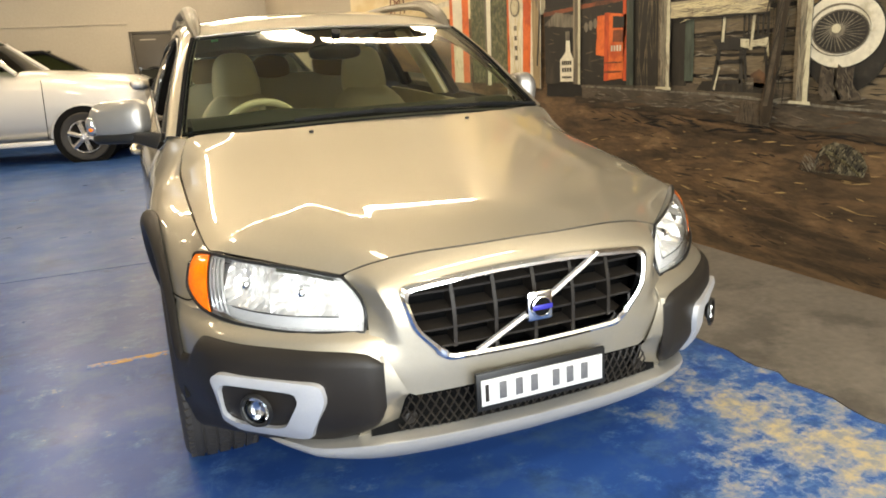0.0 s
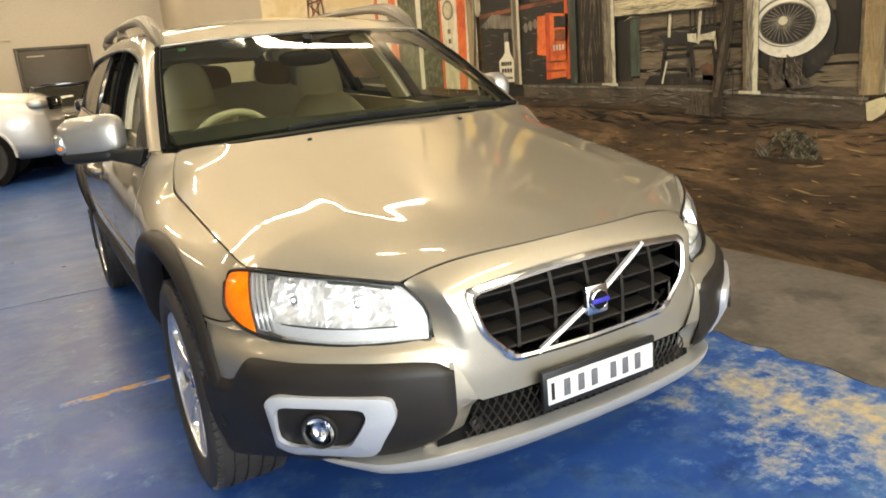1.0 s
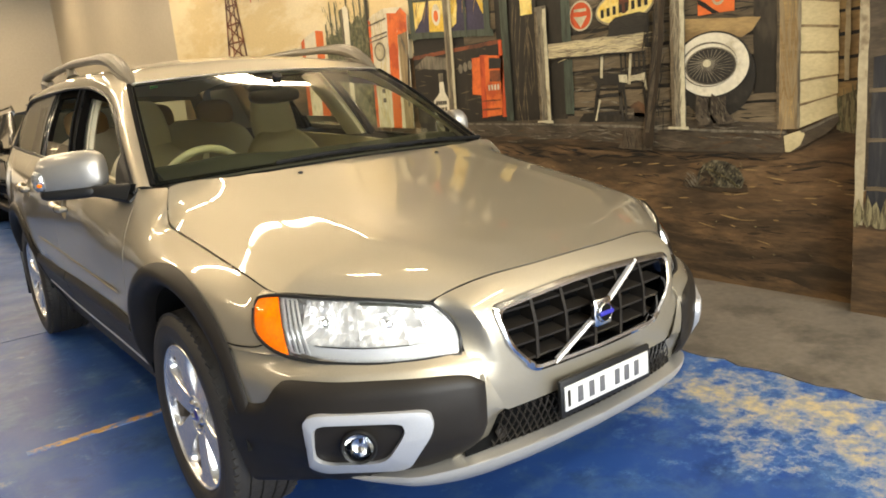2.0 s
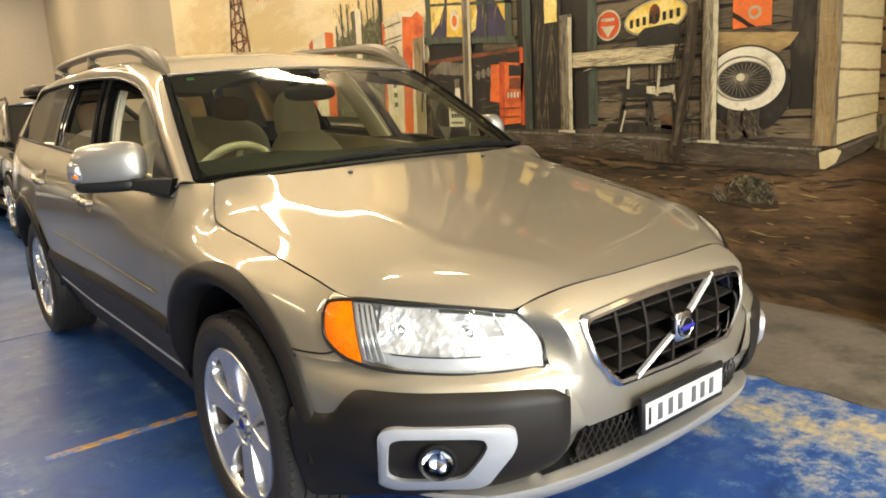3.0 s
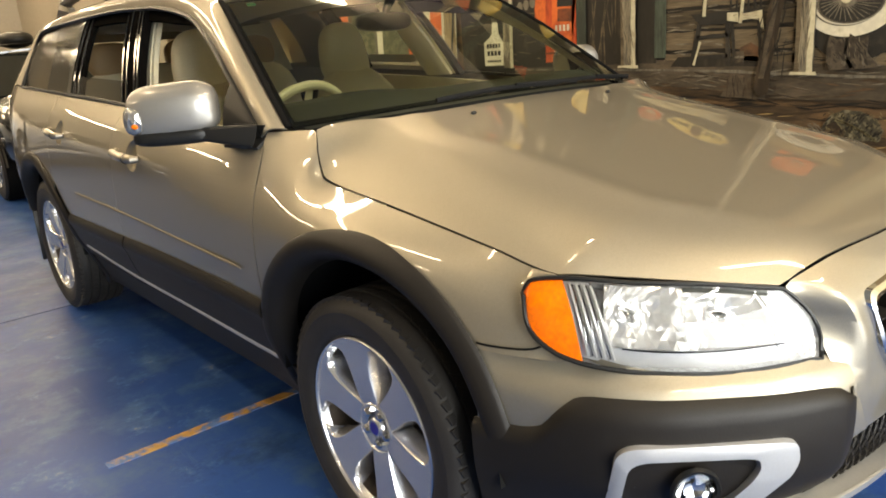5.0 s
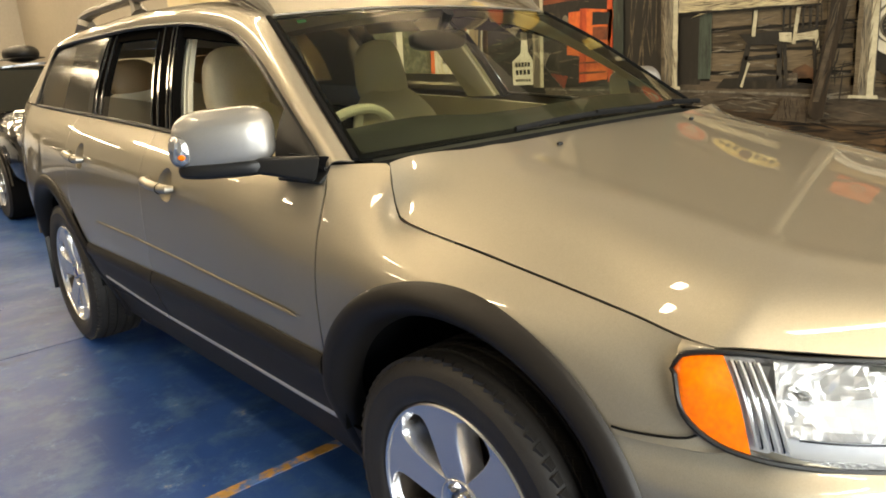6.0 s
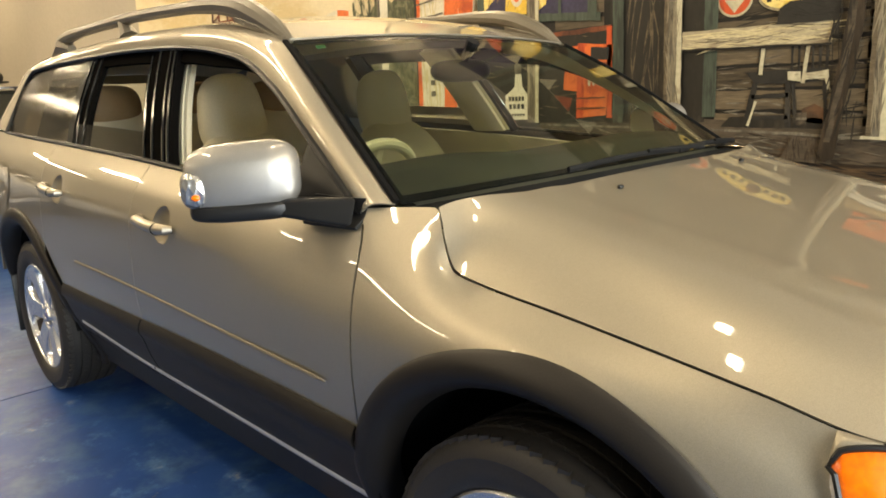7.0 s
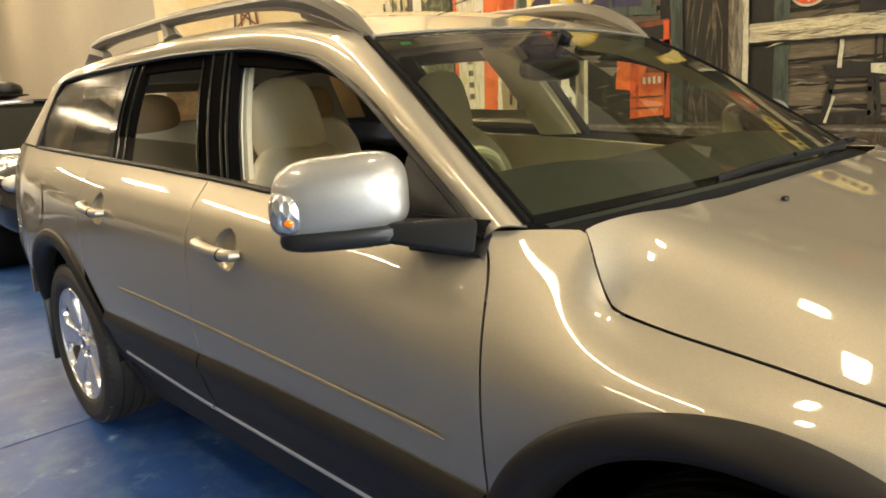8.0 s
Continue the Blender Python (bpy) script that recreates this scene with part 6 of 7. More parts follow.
# yard behind the end wall: fence, scrub
rect("yard_haze", -0.66, -0.50, 1.02, TOPM, A_WARM, 3)
for zz in (1.14, 1.25, 1.36, 1.47):
    bar("fence_rail", -0.49, zz, -0.66, zz + 0.004, 0.016, A_LINE, 6)
bar("fence_post", -0.545, 1.14, -0.545, 1.9, 0.024, A_SLAB_LIT, 9)
stroke("scrub", rough_line((-0.50, 1.06), (-0.66, 1.10), 0.02, 6, R7) + [(-0.66, 0.86), (-0.50, 0.90)], A_GRASS, 5)
dabs("scrub_blade", 60, -0.66, -0.50, 0.88, 1.10, (0.03, 0.09), (0.002, 0.006), 1.4, A_LEAF, 6, R7)

# tyre with white wall and wire wheel, boots below
stroke("ochre_panel", [(0.375, 1.545), (-0.100, 1.495), (-0.053, 1.434), (0.007, 1.404), (0.135, 1.435), (0.375, 1.41)], A_WARM, 8)
stroke("spare_tyre", ellipse(0.162, 1.205, 0.236, 0.232, 48), A_TYRE, 11)
stroke("tyre_edge", ellipse(0.190, 1.272, 0.240, 0.184, 48), A_TYRE, 12)
stroke("white_wall", ellipse(0.190, 1.272, 0.230, 0.174, 48), A_WHITE, 13)
stroke("white_wall_shade", ellipse(0.205, 1.275, 0.176, 0.124, 40), A_GREY, 14)
stroke("white_wall_lip", ellipse(0.200, 1.272, 0.170, 0.116, 40), A_WHITE, 15)
stroke("rim_edge", ellipse(0.192, 1.266, 0.160, 0.104, 40), A_GREY, 16)
stroke("wheel_dark", ellipse(0.190, 1.266, 0.150, 0.097, 40), A_TYRE, 17)
for k in range(30):
    a = 2 * math.pi * k / 30
    bar("wire_spoke", 0.206 + 0.026 * math.cos(a + 0.6), 1.276 + 0.018 * math.sin(a + 0.6), 0.191 + 0.142 * math.cos(a), 1.266 + 0.091 * math.sin(a), 0.0042, A_GREY, 18)
stroke("hub_shade", ellipse(0.204, 1.274, 0.044, 0.032, 20), A_GREY, 19)
stroke("wheel_hub", ellipse(0.208, 1.282, 0.026, 0.021, 20), A_PALE, 20)
for y0, w in ((0.275, 0.075), (0.180, 0.090)):
    stroke("boot", [(y0, 1.115), (y0 - w * 0.5, 1.085), (y0 - w, 1.10), (y0 - w * 0.95, 1.02), (y0 - w - 0.045, 0.965), (y0 - w - 0.050, 0.945), (y0 - 0.01, 0.938), (y0 + 0.012, 0.99)], A_BOOT, 21)
dabs("boot_fold", 34, 0.09, 0.28, 0.95, 1.09, (0.02, 0.06), (0.003, 0.008), 1.0, A_DARK, 22, R7)
dabs("boot_light", 22, 0.09, 0.28, 0.96, 1.10, (0.02, 0.05), (0.002, 0.006), 1.3, A_GREY, 23, R7)
# posts, rail, leaning log
for y0, y1, z0, z1 in ((0.352, 0.446, 0.925, TOPM), (1.440, 1.550, 0.985, 1.770)):
    rect("porch_post", y0, y1, z0, z1, A_GREY, 18)
    rect("post_face", y0 + 0.002, y0 + 0.034, z0, z1 - 0.02, A_PALE, 19)
    rect("post_shade", y1 - 0.022, y1 + 0.002, z0, z1 - 0.03, A_BOARD, 19)
    dabs("post_grain", 60, y0 + 0.03, y1 - 0.02, z0 + 0.1, min(z1, 1.9) - 0.1, (0.08, 0.3), (0.003, 0.009), 1.57, A_POST, 20, R7)
    stroke("post_base", [(y0 - 0.022, z0 - 0.012), (y1 + 0.025, z0 - 0.006), (y1 + 0.020, z0 + 0.008), (y0 - 0.018, z0 + 0.006)], A_PALE, 21)
stroke("porch_rail", [(1.441, 1.412), (1.05, 1.402), (0.632, 1.393), (0.633, 1.506), (1.05, 1.507), (1.439, 1.512)], A_SLAB_LIT, 17)
dabs("rail_grain", 60, 0.66, 1.40, 1.41, 1.50, (0.08, 0.3), (0.003, 0.010), 0.0, A_CREAM, 18, R7)
dabs("rail_crack", 26, 0.66, 1.40, 1.41, 1.50, (0.05, 0.2), (0.002, 0.005), 0.0, A_SLAB, 19, R7)
stroke("rail_shade", [(1.441, 1.402), (0.632, 1.384), (0.632, 1.396), (1.441, 1.415)], A_LINE, 18)
stroke("leaning_log", [(0.665, 0.850), (0.617, 1.127), (0.575, 1.424), (0.545, 1.72), (0.475, 1.72), (0.492, 1.434), (0.543, 1.125), (0.585, 0.815), (0.63, 0.80)], A_LOG, 22)
stroke("log_light", [(0.640, 0.90), (0.600, 1.127), (0.560, 1.424), (0.535, 1.70), (0.515, 1.70), (0.530, 1.424), (0.572, 1.127), (0.610, 0.90)], A_SLAB, 23)
dabs("log_bark", 50, 0.50, 0.64, 0.95, 1.65, (0.06, 0.2), (0.003, 0.009), 1.75, A_DARK, 24, R7)
stroke("stump", [(0.87, 0.800), (0.60, 0.785), (0.64, 0.91), (0.80, 0.92)], A_SLAB, 12)
dabs("stump_grain", 40, 0.62, 0.84, 0.80, 0.91, (0.03, 0.09), (0.003, 0.007), 1.5, A_LOG, 13, R7)
# chair on the porch
stroke("chair_shadow", [(1.20, 0.975), (0.64, 0.965), (0.66, 1.02), (1.15, 1.03)], A_DARK, 9)
bar("chair_leg", 1.012, 1.21, 1.060, 0.972, 0.030, A_TYRE, 10)
bar("leg_light", 1.004, 1.112, 1.044, 0.980, 0.015, A_PALE, 12)
for a, b, c, d, w in ((0.838, 1.205, 0.832, 0.972, 0.026), (0.812, 1.201, 0.790, 0.975, 0.020), (0.657, 1.213, 0.643, 0.99, 0.018)):
    bar("chair_leg", a, b, c, d, w, A_TYRE, 10)
bar("chair_stretcher", 1.03, 1.137, 0.833, 1.143, 0.022, A_TYRE, 10)
bar("chair_stretcher", 1.035, 1.022, 0.833, 1.027, 0.024, A_TYRE, 10)
stroke("chair_seat", [(1.068, 1.268), (0.640, 1.275), (0.650, 1.212), (0.833, 1.200), (1.010, 1.206)], A_TYRE, 11)
bar("chair_stile", 0.975, 1.395, 0.984, 1.252, 0.020, A_PALE, 12)
bar("chair_stile", 0.985, 1.40, 0.996, 1.255, 0.014, A_TYRE, 11)
for k in range(6):
    y = 0.652 + 0.034 * k
    bar("chair_spindle", y, 1.268, y + 0.002, 1.402, 0.013, A_TYRE, 10)
bar("chair_stile", 0.743, 1.388, 0.762, 1.200, 0.020, A_PALE, 13)
stroke("cloth", [(0.840, 1.263), (0.775, 1.260), (0.772, 1.208), (0.838, 1.220)], A_PALE, 14)
stroke("cloth", [(0.752, 1.251), (0.640, 1.264), (0.625, 1.161), (0.640, 1.165), (0.655, 1.221), (0.758, 1.217)], A_PALE, 14)
dabs("cloth_fold", 10, 0.65, 0.83, 1.215, 1.255, (0.02, 0.05), (0.002, 0.005), 0.2, A_POST, 15, R7)
stroke("sack_red", [(0.77, 1.00), (0.635, 0.99), (0.64, 1.06), (0.70, 1.095), (0.76, 1.07)], A_SACK, 9)
rect("oil_can", 0.735, 0.785, 0.985, 1.050, A_BOOT, 12)
rect("can_band", 0.733, 0.787, 1.012, 1.024, A_GREY, 13)
# signs on the boards
stroke("round_sign", ellipse(1.142, 1.662, 0.100, 0.096, 30), A_PALE, 9)
stroke("round_sign_face", ellipse(1.142, 1.662, 0.088, 0.084, 30), A_RED, 10)
stroke("sign_triangle", [(1.200, 1.660), (1.085, 1.656), (1.142, 1.588)], A_PALE, 11)
stroke("sign_bar", [(1.195, 1.690), (1.090, 1.686), (1.090, 1.704), (1.195, 1.708)], A_PALE, 11)
oval = lambda ra, rb: [(0.785 + a * 0.995 + b * 0.10, 1.672 - a * 0.10 + b) for a, b in ellipse(0, 0, ra, rb, 40)]
stroke("oval_sign", oval(0.238, 0.112), A_LINE, 9)
stroke("oval_sign_face", oval(0.230, 0.104), A_SLAB_LIT, 10)
stroke("oval_sign_inner", oval(0.215, 0.090), A_YELLOW, 11)
stroke("oval_sign_mark", ellipse(0.785, 1.690, 0.040, 0.060, 20), A_RUST, 12)
for k in range(8):
    y = 0.955 - 0.048 * k
    bar("sign_bar", y, 1.640 + 0.10 * (0.785 - y), y, 1.690 + 0.10 * (0.785 - y), 0.024, A_LINE, 13)
stroke("sack", [(0.905, 1.505), (0.605, 1.500), (0.598, 1.605), (0.66, 1.625), (0.845, 1.614), (0.894, 1.584)], A_TYRE, 20)
dabs("sack_fold", 24, 0.62, 0.88, 1.52, 1.60, (0.03, 0.1), (0.002, 0.006), 0.3, A_LINE, 21, R7)
stroke("square_sign", [(0.272, 1.548), (0.050, 1.548), (0.048, 1.74), (0.272, 1.76)], A_ORANGE, 9)
stroke("sign_stripe", [(0.272, 1.640), (0.272, 1.610), (0.180, 1.549), (0.135, 1.549)], A_LINE, 10)
stroke("sign_spot", ellipse(0.145, 1.625, 0.038, 0.036, 16), A_SLAB_LIT, 10)
stroke("sign_spot_ring", ellipse(0.145, 1.625, 0.022, 0.020, 16), A_ORANGE, 11)
rect("shade_panel", -0.195, -0.060, 1.10, TOPM, A_DARK, 7)
# doorway, frames
rect("doorway", 1.55, 1.93, 1.0, TOPM, A_DARK, 9)
dabs("door_gleam", 30, 1.58, 1.80, 1.05, 1.75, (0.1, 0.4), (0.004, 0.012), 1.57, A_BOARD, 10, R7)
rect("door_trim", 1.830, 1.905, 1.0, TOPM, A_GREEN, 16)
rect("recess", 1.300, 1.440, 1.0, TOPM, A_DARK, 9)
rect("door_trim", 1.235, 1.312, 1.03, TOPM, A_GREEN, 10)
rect("door_jamb", 1.55, 1.60, 1.70, TOPM, A_TYRE, 10)
rect("hanging_sign", 1.585, 1.700, 1.735, 2.0, A_YELLOW, 11)
# drinks cabinet and red frame in the shop window
stroke("counter_dark", [(3.05, 1.0), (1.90, 1.0), (1.90, 1.60), (3.05, 1.60)], A_DARK, 10)
stroke("counter_frame", [(3.06, 1.540), (1.92, 1.570), (1.92, 1.600), (3.06, 1.572)], A_RUST, 11)
dabs("counter_gleam", 40, 1.95, 3.0, 1.05, 1.55, (0.04, 0.2), (0.004, 0.014), 0.1, A_BOARD, 11, R7)
stroke("drinks_cabinet", [(2.290, 1.215), (2.175, 1.20), (2.165, 1.490), (2.270, 1.490)], A_ORANGE, 12)
stroke("drinks_cabinet", [(2.190, 1.028), (1.963, 1.045), (1.905, 1.480), (2.172, 1.505)], A_ORANGE, 12)
stroke("cabinet_side", [(2.190, 1.028), (2.135, 1.032), (2.118, 1.500), (2.172, 1.505)], A_RED, 13)
stroke("cabinet_window", [(2.075, 1.395), (1.945, 1.390), (1.935, 1.465), (2.070, 1.475)], A_TYRE, 13)
stroke("cabinet_window", [(2.075, 1.300), (1.955, 1.295), (1.950, 1.375), (2.070, 1.380)], A_RUST, 13)
for k in range(4):
    bar("sign_bar", 2.085 - 0.034 * k, 1.235, 2.085 - 0.034 * k, 1.275, 0.018, A_WHITE, 14)
for zz in (1.09, 1.155):
    bar("cabinet_line", 2.19, zz, 1.965, zz + 0.004, 0.010, A_RUST, 14)
rect("cabinet_post", 1.915, 1.955, 1.03, 1.59, A_RED, 12)
stroke("shelf", [(3.068, 1.470), (2.862, 1.560), (2.504, 1.508), (2.549, 1.423)], A_GREY, 12)
for k in range(3):
    stroke("pale_mark", ellipse(2.42 - 0.06 * k, 1.42 + 0.01 * k, 0.026, 0.036, 12), A_GREY, 12)
# oil bottle stand
stroke("oil_bottle", [(2.80, 1.02), (2.60, 1.02), (2.60, 1.19), (2.625, 1.225), (2.645, 1.25), (2.655, 1.345), (2.705, 1.345), (2.715, 1.25), (2.745, 1.225), (2.80, 1.19)], A_WHITE, 14)
rect("bottle_cap", 2.650, 2.710, 1.335, 1.405, A_GREY, 15)
for zz, hh, n in ((1.150, 0.032, 5), (1.095, 0.034, 4), (1.045, 0.018, 6)):
    for k in range(n):
        y = 2.775 - 0.150 * (k + 0.5) / n
        bar("sign_bar", y, zz, y, zz + hh, 0.105 / n, A_LINE, 15)
stroke("thin_post", [(2.600, 1.0), (2.500, 1.0), (2.447, TOPM), (2.548, TOPM)], A_POST, 16)
stroke("post_edge", [(2.530, 1.0), (2.505, 1.0), (2.452, TOPM), (2.478, TOPM)], A_PALE, 17)
# window with curtains
stroke("window_dark", [(3.05, 1.765), (2.05, 1.685), (2.02, TOPM), (3.0, TOPM)], A_BLUE, 9)
stroke("curtain", [(2.995, 1.775), (2.88, 1.86), (2.80, 2.0), (2.78, 2.5), (2.96, 2.5)], A_YELLOW, 11)
stroke("curtain", [(2.535, 1.725), (2.430, 1.775), (2.405, 1.90), (2.44, 2.5), (2.52, 2.5)], A_YELLOW, 11)
stroke("curtain", [(2.100, 1.80), (2.16, 1.90), (2.25, 2.05), (2.28, 2.5), (2.06, 2.5)], A_YELLOW, 11)
dabs("curtain_fold", 30, 2.08, 2.98, 1.80, 2.2, (0.05, 0.18), (0.004, 0.012), 1.8, A_WARM, 12, R7)
stroke("window_poster", [(2.790, 1.712), (2.600, 1.696), (2.565, 2.08), (2.755, 2.10)], A_YELLOW, 11)
stroke("poster_spot", ellipse(2.680, 1.87, 0.055, 0.085, 18), A_WHITE, 12)
stroke("poster_mark", ellipse(2.680, 1.86, 0.030, 0.045, 18), A_ORANGE, 13)
stroke("window_sill", [(3.10, 1.720), (2.0, 1.632), (2.0, 1.682), (3.10, 1.770)], A_GREEN, 12)
stroke("window_trim", [(2.095, 1.66), (2.030, 1.65), (2.005, TOPM), (2.075, TOPM)], A_GREEN, 13)
rect("window_trim", 2.985, 3.05, 1.70, TOPM, A_GREEN, 13)
bar("window_bar", 2.98, 2.02, 2.03, 1.93, 0.022, A_GREEN, 13)
bar("window_bar", 2.315, 1.70, 2.300, TOPM, 0.022, A_GREEN, 13)
# petrol pumps
pump = [(3.70, 0.98), (3.12, 0.96), (3.075, 1.93), (3.158, 2.00), (3.406, 2.022), (3.60, 1.995), (3.69, 1.955)]
stroke("petrol_pump", pump, A_WHITE, 18)
stroke("pump_side", [(3.245, 0.965), (3.12, 0.96), (3.092, 1.79), (3.235, 1.79)], A_TAN, 19)
stroke("pump_red", [(3.430, 0.97), (3.300, 0.968), (3.225, 1.955), (3.375, 1.975)], A_ORANGE, 20)
stroke("pump_red", [(3.235, 1.775), (3.092, 1.790), (3.075, 1.93), (3.158, 1.995), (3.23, 1.96)], A_ORANGE, 20)
stroke("pump_edge", [(3.715, 0.98), (3.672, 0.98), (3.655, 1.94), (3.69, 1.955)], A_ORANGE, 20)
for zz in (1.905, 1.79, 1.755):
    bar("pump_band", 3.69, zz, 3.40, zz + 0.03, 0.012, A_GREY, 21)
stroke("pump_dial", ellipse(3.54, 1.66, 0.090, 0.085, 20), A_GREY, 21)
stroke("pump_dial_face", ellipse(3.54, 1.66, 0.070, 0.066, 20), A_PALE, 22)
for k in range(4):
    bar("sign_bar", 3.54, 1.50 - 0.085 * k, 3.54, 1.46 - 0.085 * k, 0.05, A_GREY, 21)
bar("pump_hose", 3.20, 1.76, 3.10, 1.58, 0.030, A_POST, 21)
bar("pump_hose", 3.10, 1.58, 3.16, 1.15, 0.022, A_TYRE, 21)
dabs("pump_brush", 60, 3.44, 3.66, 1.0, 1.95, (0.06, 0.25), (0.006, 0.018), 1.57, A_CREAM, 19, R7)
stroke("far_pump", [(5.10, 1.0), (4.64, 1.0), (4.60, 1.96), (4.72, 1.99), (4.90, 1.965), (5.09, 1.915)], A_WHITE, 3)
stroke("far_pump_red", [(4.80, 1.0), (4.64, 1.0), (4.60, 1.96), (4.76, 1.985)], A_ORANGE, 4)
stroke("far_pump_red", [(5.12, 1.0), (5.04, 1.0), (5.02, 1.935), (5.10, 1.90)], A_ORANGE, 4)
stroke("low_roof", [(5.7, 1.80), (5.1, 1.80), (5.1, 1.86), (5.5, 1.85)], A_WHITE, 3)
# cactus clumps and a pale pole
stroke("scrub_mass", rough_line((4.55, 1.90), (3.72, 2.02), 0.05, 14, R7) + [(3.72, 1.0), (4.55, 1.0)], A_LEAF, 5)
for k in range(9):
    y, h, w = 4.50 - 0.095 * k, 1.93 + R7.uniform(0.0, 0.32), R7.uniform(0.014, 0.034)
    bar("cactus", y, 1.0, y - R7.uniform(-0.03, 0.03), h, w * 2, A_LEAF, 6, w)
dabs("cactus_spine", 170, 3.74, 4.55, 1.5, 2.18, (0.03, 0.12), (0.004, 0.012), 1.4, A_LEAF, 7, R7)
dabs("cactus_shade", 110, 3.74, 4.50, 1.4, 2.1, (0.03, 0.12), (0.004, 0.012), 1.5, A_GREEN, 8, R7)
stroke("pale_pole", [(4.215, 0.98), (4.110, 0.98), (4.055, 2.10), (4.10, 2.14), (4.18, 2.12)], A_WHITE, 9)
stroke("pole_shade", [(4.225, 0.98), (4.185, 0.98), (4.155, 2.12), (4.19, 2.12)], A_GREY, 10)
rect("pale_pole", 3.70, 3.74, 0.98, TOPM, A_DARK, 9)
# oil derrick
for a, b in ((7.12, 6.90), (6.55, 6.74)):
    bar("derrick_leg", a, 1.84, b, 3.0, 0.045, A_RUST, 6, 0.03)
bar("derrick_leg", 6.95, 1.84, 6.84, 3.0, 0.035, A_RUST, 5)
bar("derrick_leg", 6.72, 1.84, 6.80, 3.0, 0.035, A_RUST, 5)
for k in range(5):
    z0, z1 = 1.86 + 0.22 * k, 2.08 + 0.22 * k
    f = lambda zz: ((7.12 - (zz - 1.84) * 0.19), (6.55 + (zz - 1.84) * 0.164))
    a0, b0, a1, b1 = *f(z0), *f(z1)
    bar("derrick_brace", a0, z0, b1, z1, 0.022, A_RUST, 6)
    bar("derrick_brace", b0, z0, a1, z1, 0.022, A_RUST, 6)
    bar("derrick_brace", a1, z1, b1, z1, 0.022, A_RUST, 6)
# far fence lines and horizon scrub
for zz in (1.50, 1.60, 1.70):
    bar("far_fence", 5.2, zz - 0.02, 8.6, zz + 0.05, 0.014, A_STEEL, 4)
# spiny dark mound in the dirt
stroke("mound_shadow", [(0.40, 0.575), (0.20, 0.548), (-0.03, 0.560), (-0.02, 0.60), (0.38, 0.62)], A_DIRT_DARK, 7)
stroke("mound", [(0.300, 0.575), (0.010, 0.578), (-0.006, 0.632), (0.030, 0.690), (0.105, 0.728), (0.190, 0.735), (0.255, 0.705), (0.290, 0.650)], A_MOUND, 8)
stroke("mound_hollow", [(0.290, 0.580), (0.200, 0.575), (0.170, 0.620), (0.225, 0.675), (0.270, 0.655)], A_DIRT_DARK, 9)
for k in range(30):
    y0 = 0.24 - 0.21 * k / 29
    bar("mound_ridge", y0, 0.690 - 0.10 * (k / 29) ** 1.5, y0 - 0.012, 0.676 - 0.10 * (k / 29) ** 1.5, 0.008, A_GRASS, 11)
dabs("mound_spine", 90, 0.01, 0.27, 0.585, 0.72, (0.015, 0.045), (0.002, 0.005), 0.9, A_GRASS, 10, R7)
dabs("mound_dark", 90, 0.01, 0.29, 0.58, 0.72, (0.015, 0.05), (0.003, 0.006), 2.2, A_LINE, 11, R7)
dabs("mound_twig", 36, 0.27, 0.37, 0.575, 0.66, (0.02, 0.06), (0.002, 0.005), 0.8, A_GREY, 10, R7)

# pilaster in the mural wall, painted on with a drum
part("pilaster", box(2.19, XW - 0.001, -1.9, -0.645, 0.0, CEILING, 0.004), WALL_PAINT, kind="structure")
PX = 2.19
stroke("painted_ground", [(-0.647, 0.0), (-1.88, 0.0), (-1.88, 0.62), (-0.647, 0.62)], A_DIRT, 0, PX)
stroke("painted_boards", [(-0.647, 0.62), (-1.88, 0.62), (-1.88, TOPM), (-0.647, TOPM)], A_SLAB, 0, PX)
rect_p = lambda n, a, b, c, d, m, l: stroke(n, [(a, c), (b, c), (b, d), (a, d)], m, l, PX)
rect_p("painted_strip", -0.690, -0.648, 0.45, TOPM, A_SLAB_LIT, 1)
stroke("painted_drum", [(-0.70, 0.50), (-1.10, 0.50), (-1.10, 1.24), (-0.90, 1.27), (-0.715, 1.24)], A_DRUM, 2, PX)
for zz in (0.62, 0.85, 1.08):
    stroke("drum_ring", [(-0.70, zz), (-1.10, zz), (-1.10, zz + 0.02), (-0.70, zz + 0.02)], A_BOARD, 3, PX)
stroke("painted_grass", [(-0.65 - 0.02 * k, 0.44 if k % 2 else 0.44 + 0.02 * (k % 3)) for k in range(30)] + [(-0.65 - 0.02 * k, 0.50 + (0.07 if k % 2 else 0.0) + 0.01 * (k % 5)) for k in range(29, -1, -1)], A_GRASS, 4, PX)
for k in range(8):
    y, z = R7.uniform(-1.1, -0.7), R7.uniform(0.08, 0.42)
    stroke("rut", [(y, z), (y + 0.12, z + 0.01), (y + 0.13, z + 0.018), (y + 0.02, z + 0.014)], A_DIRT_DARK, 2, PX)


